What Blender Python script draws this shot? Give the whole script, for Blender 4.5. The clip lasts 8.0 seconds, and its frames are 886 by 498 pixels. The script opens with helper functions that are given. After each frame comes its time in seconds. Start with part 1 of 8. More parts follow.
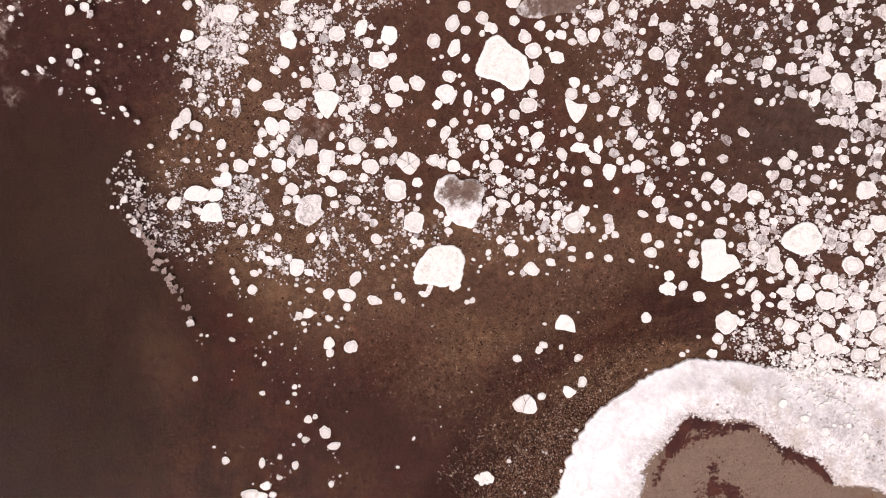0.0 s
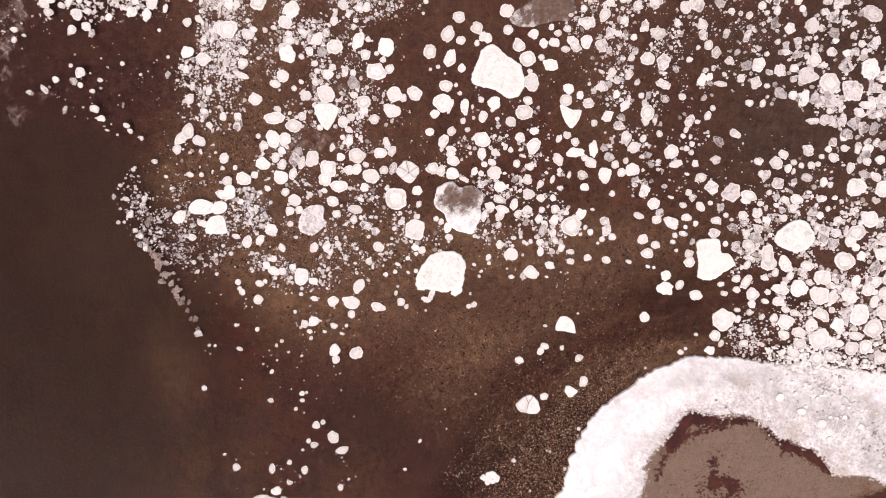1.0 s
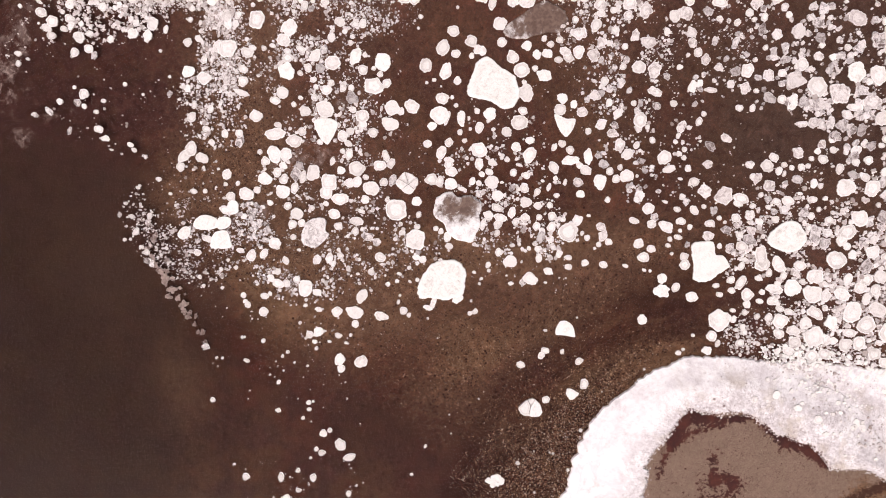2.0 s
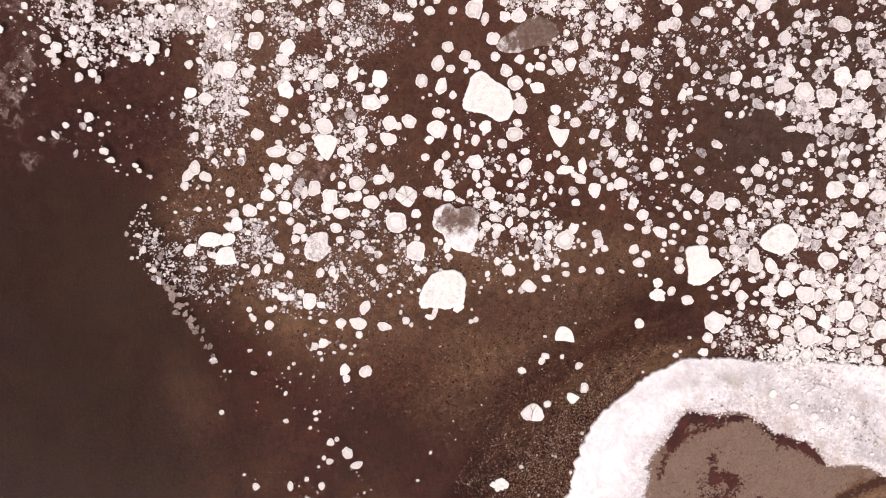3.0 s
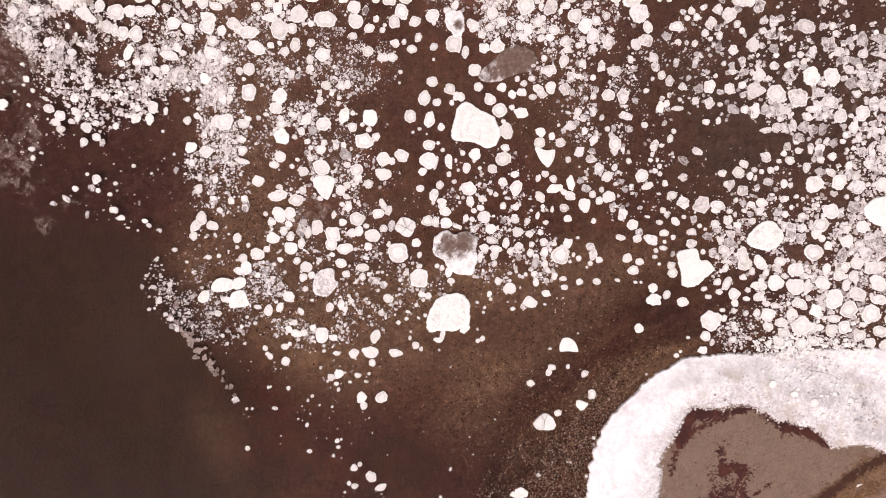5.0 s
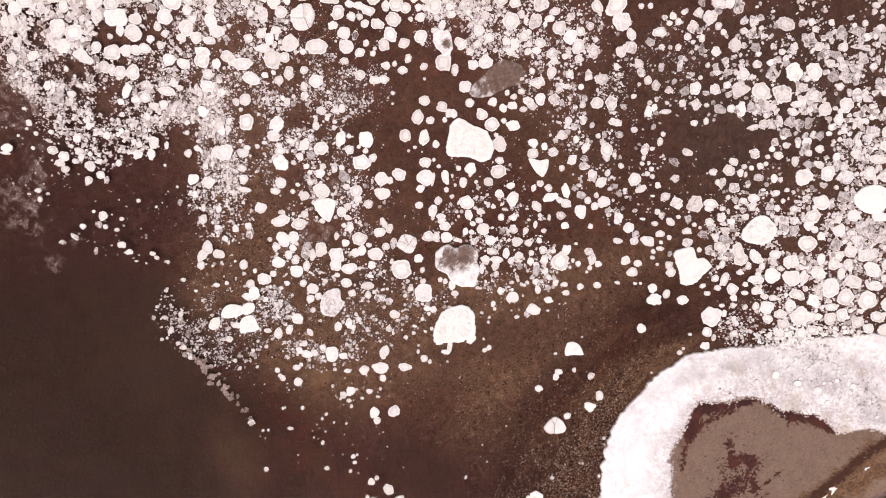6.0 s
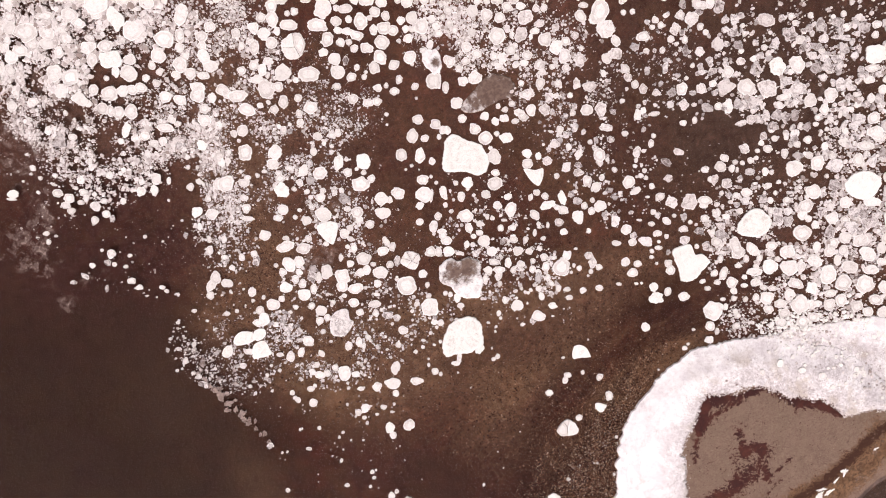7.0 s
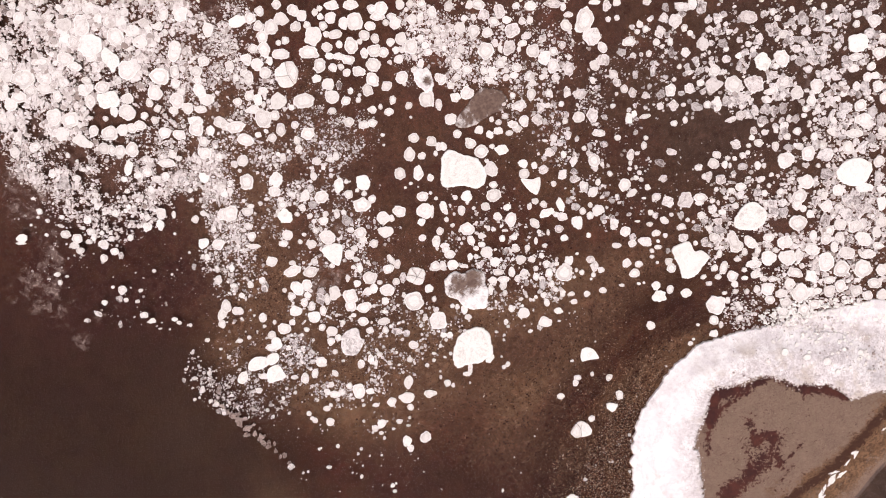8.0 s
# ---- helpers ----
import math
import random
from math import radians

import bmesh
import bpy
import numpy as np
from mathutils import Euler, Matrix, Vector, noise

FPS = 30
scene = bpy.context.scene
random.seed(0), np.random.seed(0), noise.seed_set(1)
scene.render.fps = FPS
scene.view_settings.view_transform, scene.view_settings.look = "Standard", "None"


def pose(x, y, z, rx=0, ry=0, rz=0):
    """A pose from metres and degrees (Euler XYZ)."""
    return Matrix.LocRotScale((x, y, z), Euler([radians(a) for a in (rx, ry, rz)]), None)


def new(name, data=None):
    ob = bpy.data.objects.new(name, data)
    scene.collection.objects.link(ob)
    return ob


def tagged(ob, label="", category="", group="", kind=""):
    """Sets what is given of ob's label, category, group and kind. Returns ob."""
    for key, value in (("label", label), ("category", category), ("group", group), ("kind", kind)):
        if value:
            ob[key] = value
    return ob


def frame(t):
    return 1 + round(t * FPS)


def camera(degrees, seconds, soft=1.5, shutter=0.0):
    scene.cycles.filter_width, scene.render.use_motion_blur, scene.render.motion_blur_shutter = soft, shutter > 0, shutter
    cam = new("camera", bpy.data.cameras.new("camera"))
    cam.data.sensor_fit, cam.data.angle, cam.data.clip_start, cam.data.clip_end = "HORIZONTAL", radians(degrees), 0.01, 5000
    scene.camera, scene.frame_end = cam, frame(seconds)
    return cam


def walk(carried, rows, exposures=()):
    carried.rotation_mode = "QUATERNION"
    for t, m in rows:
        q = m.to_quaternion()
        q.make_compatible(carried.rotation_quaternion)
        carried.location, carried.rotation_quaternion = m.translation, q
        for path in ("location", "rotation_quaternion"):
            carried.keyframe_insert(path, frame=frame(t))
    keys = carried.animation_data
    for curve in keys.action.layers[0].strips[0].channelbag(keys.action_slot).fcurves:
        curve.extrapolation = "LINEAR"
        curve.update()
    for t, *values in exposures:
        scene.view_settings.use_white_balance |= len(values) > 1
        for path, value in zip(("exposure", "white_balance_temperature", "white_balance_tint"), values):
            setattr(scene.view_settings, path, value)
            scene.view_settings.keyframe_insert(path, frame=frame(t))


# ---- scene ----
cam = camera(70.0, 8.0, soft=1.0)
PATH = [
    (0.0, 0.209, 1.872, 21.656, -4.75, 0.86, -0.12),
    (0.5, 0.175, 2.047, 21.871, -4.92, 0.76, -0.86),
    (1.0, 0.131, 2.226, 22.087, -5.04, 0.59, -1.56),
    (1.5, 0.095, 2.407, 22.296, -5.07, 0.42, -2.26),
    (3.0, 0.160, 2.950, 23.026, -4.91, 0.31, -4.41),
    (3.5, 0.197, 3.169, 23.252, -4.88, 0.26, -5.27),
    (4.0, 0.232, 3.416, 23.485, -4.88, 0.19, -6.44),
    (4.5, 0.273, 3.680, 23.711, -4.87, 0.11, -7.92),
    (6.0, 0.403, 4.447, 24.460, -4.66, -0.15, -13.07),
    (6.5, 0.434, 4.724, 24.670, -4.61, -0.29, -15.06),
    (7.0, 0.466, 5.026, 24.900, -4.59, -0.44, -17.05),
    (7.5, 0.497, 5.356, 25.115, -4.62, -0.60, -19.05),
    (8.0, 0.530, 5.710, 25.295, -4.71, -0.79, -20.97),
]
walk(cam, [(t, pose(x, y, z, rx, ry, rz)) for t, x, y, z, rx, ry, rz in PATH],
     exposures=[(0.0, 0.06, 7000.0, 22.0)])

# ---- world, sun ----
SUN_FROM = Vector((-0.45, -0.85, 0.0)).normalized()
SUN_UP = radians(38)
world = bpy.data.worlds.new("overcast_sky")
scene.world = world
world.use_nodes = True
wn, wl = world.node_tree.nodes, world.node_tree.links
sky = wn.new("ShaderNodeTexSky")
sky.sky_type, sky.sun_disc = "NISHITA", False
sky.sun_elevation, sky.sun_rotation = SUN_UP, math.atan2(SUN_FROM.x, SUN_FROM.y)
sky.dust_density, sky.ozone_density = 4.0, 1.0
cloud = wn.new("ShaderNodeHueSaturation")
cloud.inputs["Saturation"].default_value = 0.19
wl.new(sky.outputs[0], cloud.inputs["Color"])
wl.new(cloud.outputs[0], wn["Background"].inputs["Color"])
wn["Background"].inputs["Strength"].default_value = 0.19
lamp = bpy.data.lights.new("sun", "SUN")
lamp.energy, lamp.angle, lamp.color = 0.5, radians(18), (1.0, 0.96, 0.92)
sun = new("sun", lamp)
ray = -(SUN_FROM * math.cos(SUN_UP) + Vector((0, 0, math.sin(SUN_UP))))
sun.matrix_world = Matrix.Translation((0, 0, 40)) @ ray.to_track_quat("-Z", "Y").to_matrix().to_4x4()


# ---- materials ----
class Mat:
    """A node material, with short ways to add nodes."""

    def __init__(self, name):
        self.m = bpy.data.materials.new(name)
        self.m.use_nodes = True
        self.t = self.m.node_tree
        self.p = self.t.nodes["Principled BSDF"]
        self.out = self.t.nodes["Material Output"]

    def node(self, kind, **values):
        n = self.t.nodes.new(kind)
        for key, value in values.items():
            n.inputs[key].default_value = value
        return n

    def link(self, a, b):
        self.t.links.new(a, b)

    def place(self):
        return self.node("ShaderNodeNewGeometry").outputs["Position"]

    def noise(self, scale, detail=4.0, rough=0.55, warp=0.0, at=None):
        n = self.node("ShaderNodeTexNoise", Scale=scale, Detail=detail, Roughness=rough, Distortion=warp)
        self.link(at or self.place(), n.inputs["Vector"])
        return n.outputs["Fac"]

    def bent(self):
        """Places, shifted a little by noise, so that cells lose their straight edges."""
        n = self.node("ShaderNodeTexNoise", Scale=6.0, Detail=3.0)
        self.link(self.place(), n.inputs["Vector"])
        add = self.node("ShaderNodeVectorMath")
        add.operation = "MULTIPLY_ADD"
        add.inputs[1].default_value = (0.12, 0.12, 0.12)
        self.link(n.outputs["Color"], add.inputs[0])
        self.link(self.place(), add.inputs[2])
        return add.outputs[0]

    def shifted(self, far):
        """Places, moved far off, so that a noise of the same scale is another one."""
        add = self.node("ShaderNodeVectorMath")
        add.inputs[1].default_value = (far * 17.0, far * -31.0, far)
        self.link(self.place(), add.inputs[0])
        return add.outputs[0]

    def cells(self, scale, feature="F1", at=None):
        n = self.node("ShaderNodeTexVoronoi", Scale=scale)
        n.feature = feature
        self.link(at or self.place(), n.inputs["Vector"])
        return n

    def span(self, value, lo, hi, to_lo=0.0, to_hi=1.0):
        n = self.node("ShaderNodeMapRange")
        n.interpolation_type = "SMOOTHSTEP"
        for key, v in (("From Min", lo), ("From Max", hi), ("To Min", to_lo), ("To Max", to_hi)):
            if isinstance(v, (int, float)):
                n.inputs[key].default_value = v
            else:
                self.link(v, n.inputs[key])
        self.link(value, n.inputs["Value"])
        return n.outputs["Result"]

    def math(self, op, a, b=0.0):
        n = self.node("ShaderNodeMath")
        n.operation = op
        for k, v in ((0, a), (1, b)):
            if isinstance(v, (int, float)):
                n.inputs[k].default_value = v
            else:
                self.link(v, n.inputs[k])
        return n.outputs[0]

    def mix(self, fac, a, b, mode="MIX"):
        n = self.node("ShaderNodeMix")
        n.data_type, n.blend_type = "RGBA", mode
        for k, v in ((0, fac), (6, a), (7, b)):
            if isinstance(v, tuple):
                n.inputs[k].default_value = (*v, 1.0)
            elif isinstance(v, (int, float)):
                n.inputs[k].default_value = v
            else:
                self.link(v, n.inputs[k])
        return n.outputs[2]

    def attr(self, name):
        n = self.node("ShaderNodeAttribute")
        n.attribute_name = name
        s = self.node("ShaderNodeSeparateColor")
        self.link(n.outputs["Color"], s.inputs[0])
        return s.outputs

    def bump(self, height, strength, distance):
        n = self.node("ShaderNodeBump", Strength=strength, Distance=distance)
        self.link(height, n.inputs["Height"])
        self.link(n.outputs[0], self.p.inputs["Normal"])
        return n.outputs[0]

    def base(self, colour, roughness=0.6):
        self.link(colour, self.p.inputs["Base Color"])
        self.p.inputs["Roughness"].default_value = roughness


def ice_material(name, rim, dish, shade, rough_scale=9.0, depth=0.03, blotch=0.6, lo=0.42, hi=0.7, vary=0.4, rings=1.0):
    """Frozen slush: a bright drained rim, growth rings, a wetter middle and mottled grey. Attribute 'wet': wetness, share of the way to the rim."""
    m = Mat(name)
    wet, out = m.attr("wet")[0], m.attr("wet")[1]
    mott = m.span(m.noise(4.2, 7.0, 0.72, 0.9), lo, hi)
    fine = m.span(m.noise(15.0, 6.0, 0.75, 0.7), 0.47, 0.66)
    c = m.mix(wet, rim, dish)
    c = m.mix(m.math("MULTIPLY", m.math("MULTIPLY", mott, m.math("ADD", m.math("MULTIPLY", wet, 0.65), 0.4)), blotch), c, shade)
    c = m.mix(m.math("MULTIPLY", m.math("MULTIPLY", fine, m.math("ADD", wet, 0.25)), blotch * 0.6), c, shade)
    # frozen-in lumps with darker seams, melt pits
    seam = m.cells(7.0, "DISTANCE_TO_EDGE", m.bent())
    line = m.span(seam.outputs["Distance"], 0.05, 0.01)
    c = m.mix(m.math("MULTIPLY", m.math("MULTIPLY", line, mott), 0.5), c, shade)
    pits = m.cells(13.0)
    pit = m.span(pits.outputs["Distance"], 0.16, 0.05)
    c = m.mix(m.math("MULTIPLY", m.math("MULTIPLY", pit, mott), 0.6), c, tuple(v * 0.7 for v in shade))
    rnd = m.node("ShaderNodeObjectInfo").outputs["Random"]
    isl = m.node("ShaderNodeNewGeometry").outputs["Random Per Island"]
    both = m.math("FRACT", m.math("ADD", rnd, isl))
    c = m.mix(m.math("MULTIPLY", m.math("POWER", both, 2.5), vary), c, shade)
    # rings of older rims pushed inwards, broken here and there, and a thin wet margin
    way = m.math("ADD", out, m.math("MULTIPLY", m.math("SUBTRACT", m.noise(5.0, 4.0, 0.6, 0.4), 0.5), 0.34))
    gap = m.span(m.noise(3.0, 4.0, 0.6, 0.5, m.shifted(1.0)), 0.4, 0.62)
    other = m.math("FRACT", m.math("MULTIPLY", both, 7.3))
    for at, wide, much in ((0.8, 0.05, 0.75), (0.55, 0.04, 0.45)):
        off = m.math("ABSOLUTE", m.math("SUBTRACT", way, m.math("ADD", at, m.math("MULTIPLY", other, 0.07))))
        c = m.mix(m.math("MULTIPLY", m.math("MULTIPLY", m.span(off, wide, 0.008), gap), m.math("MULTIPLY", other, much * rings)), c, shade)
    band = m.math("MULTIPLY", m.span(way, 0.5, 0.66), m.span(way, 0.88, 0.74))
    c = m.mix(m.math("MULTIPLY", m.math("MULTIPLY", band, other), 0.3 * rings), c, shade)
    c = m.mix(m.math("MULTIPLY", m.span(out, 0.955, 1.0), 0.55), c, tuple(v * 0.75 for v in shade))
    m.base(c, 0.6)
    m.p.inputs["Specular IOR Level"].default_value = 0.25
    h = m.math("ADD", m.noise(rough_scale, 6.0, 0.65), m.math("MULTIPLY", m.noise(45.0, 3.0), 0.35))
    m.bump(h, 0.4, depth)
    return m.m


ICE = ice_material("white_pancake_ice", (0.925, 0.9, 0.875), (0.86, 0.818, 0.797), (0.5, 0.445, 0.41), blotch=0.85, lo=0.48, hi=0.74, vary=0.3, rings=1.4)
SNOW_ICE = ice_material("snow_covered_ice", (0.93, 0.92, 0.885), (0.91, 0.895, 0.855), (0.55, 0.51, 0.47), blotch=0.75, lo=0.5, hi=0.72, vary=0.1, rings=0.3)
BRASH = ice_material("brash_ice", (0.9, 0.862, 0.848), (0.78, 0.71, 0.69), (0.27, 0.195, 0.165), vary=0.85, rings=0.0)
GREY_ICE = ice_material("wet_grey_slush_ice", (0.88, 0.84, 0.83), (0.7, 0.635, 0.62), (0.14, 0.095, 0.085), 12.0, 0.03, 1.0, 0.46, 0.6, 0.45, 0.6)
DROWNED = ice_material("drowned_slush", (0.82, 0.75, 0.75), (0.68, 0.6, 0.6), (0.24, 0.17, 0.16), 14.0, 0.02, 1.0, 0.42, 0.6, 0.5, 0.0)
WORN_ICE = ice_material("weathered_ice", (0.9, 0.86, 0.845), (0.8, 0.74, 0.725), (0.3, 0.23, 0.205), 10.0, 0.03, 0.9, 0.48, 0.66, 0.22, 0.8)
SLUSH = ice_material("thin_slush", (0.84, 0.78, 0.765), (0.74, 0.66, 0.645), (0.32, 0.23, 0.21), 14.0, 0.02, 0.85, 0.42, 0.66, 0.4, 0.0)


def shore_ice_material():
    """Shore ice: smooth white crust, lavender-grey mottling, frozen-in lumps and dirt where the attribute 'wet' is high."""
    m = Mat("shore_ice")
    wet = m.attr("wet")[0]
    soft = m.noise(1.3, 7.0, 0.62, 0.6)
    grit = m.noise(9.0, 7.0, 0.75, 0.5)
    c = m.mix(m.span(m.math("ADD", soft, m.math("MULTIPLY", wet, 0.12)), 0.4, 0.68), (0.95, 0.935, 0.935), (0.85, 0.815, 0.83))
    grey = m.math("MULTIPLY", m.span(m.math("ADD", m.math("MULTIPLY", soft, 0.4), m.math("MULTIPLY", grit, 0.75)), 0.46, 0.7), m.math("MINIMUM", m.math("ADD", wet, 0.04), 1.0))
    c = m.mix(grey, c, (0.52, 0.47, 0.47))
    c = m.mix(m.math("MULTIPLY", m.math("MULTIPLY", m.span(m.noise(0.9, 4.0, 0.6, 0.5, m.shifted(3.0)), 0.5, 0.66), wet), 0.7), c, (0.55, 0.47, 0.39))
    lump = m.cells(6.5, "DISTANCE_TO_EDGE", m.bent())
    for scale, wide, much in ((5.0, 0.035, 0.8), (11.0, 0.05, 0.7)):
        crack = m.cells(scale, "DISTANCE_TO_EDGE", m.bent())
        seam = m.math("MULTIPLY", m.span(crack.outputs["Distance"], wide, 0.0), m.span(m.noise(1.7, 5.0, 0.65, 0.4, m.shifted(scale)), 0.46, 0.58))
        c = m.mix(m.math("MULTIPLY", m.math("MULTIPLY", seam, wet), much), c, (0.3, 0.235, 0.23))
    for scale, share in ((4.0, 0.86), (11.0, 0.8)):
        hole = m.cells(scale, at=m.bent())
        pick = m.node("ShaderNodeSeparateColor")
        m.link(hole.outputs["Color"], pick.inputs[0])
        few = m.math("SUBTRACT", 1.06, m.math("MULTIPLY", wet, 1.02 - share + 0.1))
        spot = m.math("MULTIPLY", m.span(hole.outputs["Distance"], 0.3, 0.12), m.span(pick.outputs[1], few, m.math("ADD", few, 0.06)))
        c = m.mix(m.math("MULTIPLY", spot, 0.85), c, m.mix(pick.outputs[2], (0.13, 0.075, 0.065), (0.36, 0.3, 0.27)))
    # bands of refrozen slush along the belt, from one high water to the next
    along = m.node("ShaderNodeCombineXYZ")
    m.link(m.math("ADD", m.math("MULTIPLY", m.attr("wet")[1], 13.0), m.math("MULTIPLY", soft, 1.2)), along.inputs[0])
    m.link(m.math("MULTIPLY", m.attr("wet")[2], 34.0), along.inputs[1])
    band = m.noise(1.0, 6.0, 0.62, 0.5, along.outputs[0])
    # the crown of the belt is fresh and clean, both flanks are weathered
    bare = m.math("MAXIMUM", m.math("MAXIMUM", m.span(m.attr("wet")[1], 0.4, 0.22), m.span(m.attr("wet")[1], 0.5, 0.68)), m.math("ADD", wet, 0.15))
    c = m.mix(m.math("MULTIPLY", m.math("MULTIPLY", m.span(band, 0.48, 0.66), bare), 0.33), c, (0.72, 0.695, 0.71))
    crust = m.math("MULTIPLY", m.math("MULTIPLY", m.span(grit, 0.55, 0.68), m.span(band, 0.4, 0.56)), bare)
    c = m.mix(m.math("MULTIPLY", crust, 0.5), c, (0.6, 0.55, 0.545))
    m.base(c, 0.65)
    m.p.inputs["Specular IOR Level"].default_value = 0.2
    h = m.math("ADD", m.noise(6.0, 6.0, 0.65), m.math("MULTIPLY", m.math("MULTIPLY", m.span(lump.outputs["Distance"], 0.0, 0.25), wet), 0.9))
    m.bump(h, 0.2, 0.025)
    return m.m


SHORE_ICE = shore_ice_material()


def melting_material():
    """A floe that is melting: white crust over brown water-soaked ice, by the attribute 'wet'."""
    m = Mat("melting_ice")
    wet = m.attr("wet")[0]
    n = m.noise(3.4, 8.0, 0.7, 0.4)
    k = m.span(m.math("ADD", wet, m.math("MULTIPLY", m.math("SUBTRACT", n, 0.5), 2.0)), 0.22, 0.8)
    soaked = m.mix(m.span(m.noise(6.0, 4.0), 0.35, 0.7), (0.12, 0.07, 0.052), (0.2, 0.132, 0.104))
    crust = m.mix(m.span(m.noise(5.0, 6.0, 0.7, 0.5, m.shifted(2.0)), 0.42, 0.68), (0.9, 0.88, 0.87), (0.66, 0.62, 0.62))
    c = m.mix(k, crust, soaked)
    m.base(c, 0.45)
    m.bump(m.noise(8.0, 5.0), 0.4, 0.04)
    return m.m


MELT = melting_material()


def bed_material():
    """Lake bed and sand bar. Attribute 'shore': sand, rust-red algae, ochre mud; 'bed': tan gravel, dark silt, olive silt."""
    m = Mat("lake_bed_and_sand")
    at = m.place()
    shore, bed = m.attr("shore"), m.attr("bed")
    big = m.noise(0.35, 5.0, 0.6, 0.5, at)
    mid = m.noise(1.6, 6.0, 0.65, 0.4, at)
    fine = m.noise(9.0, 5.0, 0.7, 0.0, at)
    mid2 = m.noise(3.7, 6.0, 0.7, 0.8, at)
    silt = m.mix(m.span(big, 0.4, 0.6), (0.136, 0.045, 0.035), (0.145, 0.074, 0.045))
    silt = m.mix(m.math("MULTIPLY", m.span(m.noise(0.55, 5.0, 0.6, 0.6, m.shifted(9.0)), 0.48, 0.6), 0.75), silt, (0.086, 0.039, 0.04))
    silt = m.mix(m.math("MULTIPLY", m.span(mid, 0.42, 0.66), 0.65), silt, (0.066, 0.026, 0.019))
    silt = m.mix(m.math("MULTIPLY", m.span(mid2, 0.48, 0.68), 0.6), silt, (0.15, 0.084, 0.053))
    silt = m.mix(m.math("MULTIPLY", m.span(fine, 0.5, 0.3), 0.55), silt, (0.05, 0.02, 0.016))
    silt = m.mix(m.math("MULTIPLY", m.span(m.noise(0.8, 5.0, 0.62, 0.7, at), 0.47, 0.66), 0.3), silt, (0.105, 0.064, 0.037))
    sep = m.node("ShaderNodeSeparateXYZ")
    m.link(at, sep.inputs[0])
    deep = m.span(m.math("ADD", sep.outputs[0], m.math("MULTIPLY", m.noise(0.25, 3.0), 5.0)), -4.5, -8.0)
    murk = m.mix(m.span(m.noise(0.9, 6.0, 0.66, 0.5, at), 0.44, 0.58), (0.046, 0.021, 0.0165), (0.058, 0.0315, 0.021))
    murk = m.mix(m.math("MULTIPLY", m.span(mid2, 0.5, 0.64), 0.5), murk, (0.036, 0.021, 0.016))
    murk = m.mix(m.math("MULTIPLY", m.span(m.noise(0.5, 4.0, 0.6, 0.5, m.shifted(4.0)), 0.44, 0.62), 0.6), murk, (0.05, 0.0265, 0.026))
    murk = m.mix(deep, (0.046, 0.0135, 0.012), murk)
    silt = m.mix(m.math("MULTIPLY", bed[1], 0.85), silt, murk)
    olive = m.math("MULTIPLY", bed[2], m.span(mid2, 0.3, 0.68, 0.55, 1.0))
    silt = m.mix(olive, silt, (0.275, 0.182, 0.118))
    # ripples of reflected sky, painted into the bed colour where the bed falls away
    wave = m.node("ShaderNodeTexWave", Scale=2.6, Distortion=7.0, Detail=2.0)
    wave.inputs["Detail Scale"].default_value = 0.55
    m.link(at, wave.inputs["Vector"])
    sky_ripple = m.math("MULTIPLY", m.math("MULTIPLY", m.span(bed[1], 0.4, 0.85), m.span(sep.outputs[0], -9.0, -11.5)), m.span(m.noise(0.7, 3.0, 0.6, 0.0, m.shifted(2.0)), 0.4, 0.62))
    silt = m.mix(m.math("MULTIPLY", m.math("MULTIPLY", sky_ripple, m.span(wave.outputs["Fac"], 0.35, 1.0)), 0.42), silt, (0.095, 0.06, 0.047))
    silt = m.mix(m.math("MULTIPLY", m.math("MULTIPLY", sky_ripple, m.span(wave.outputs["Fac"], 0.6, 0.0)), 0.34), silt, (0.038, 0.021, 0.017))
    # dark pits and weed tufts in the silt
    for scale, share in ((6.0, 0.88), (11.0, 0.8)):
        tuft = m.cells(scale, at=m.bent())
        pick = m.node("ShaderNodeSeparateColor")
        m.link(tuft.outputs["Color"], pick.inputs[0])
        spot = m.math("MULTIPLY", m.span(tuft.outputs["Distance"], 0.34, 0.12), m.span(pick.outputs[0], share, share + 0.05))
        spot = m.math("MULTIPLY", spot, m.math("MAXIMUM", m.span(m.noise(0.6, 3.0, 0.6, 0.0, m.shifted(6.0)), 0.44, 0.6), m.span(bed[0], 0.2, 0.5)))
        silt = m.mix(m.math("MULTIPLY", spot, 0.8), silt, (0.025, 0.009, 0.008))
    patch = m.math("MULTIPLY", bed[0], m.span(mid2, 0.3, 0.66, 0.2, 1.1))
    silt = m.mix(m.math("MULTIPLY", m.math("MINIMUM", m.math("MULTIPLY", patch, 0.9), 0.6), m.math("SUBTRACT", 1.0, bed[1])), silt, (0.185, 0.105, 0.07))
    # grains: each cell of a fine pattern is a pebble of its own shade
    for scale, share, much in ((38.0, 0.6, 1.0), (20.0, 0.34, 0.95), (11.0, 0.26, 0.85)):
        cell = m.cells(scale, at=at)
        r = m.node("ShaderNodeSeparateColor")
        m.link(cell.outputs["Color"], r.inputs[0])
        size = m.span(cell.outputs["Distance"], 0.55, 0.4)
        light = m.span(r.outputs[0], m.math("SUBTRACT", 0.99, m.math("MULTIPLY", patch, share)), m.math("SUBTRACT", 1.1, m.math("MULTIPLY", patch, share * 0.4)))
        stone = m.mix(r.outputs[2], (0.72, 0.48, 0.29), (0.78, 0.64, 0.52))
        silt = m.mix(m.math("MULTIPLY", m.math("MULTIPLY", light, size), much), silt, stone)
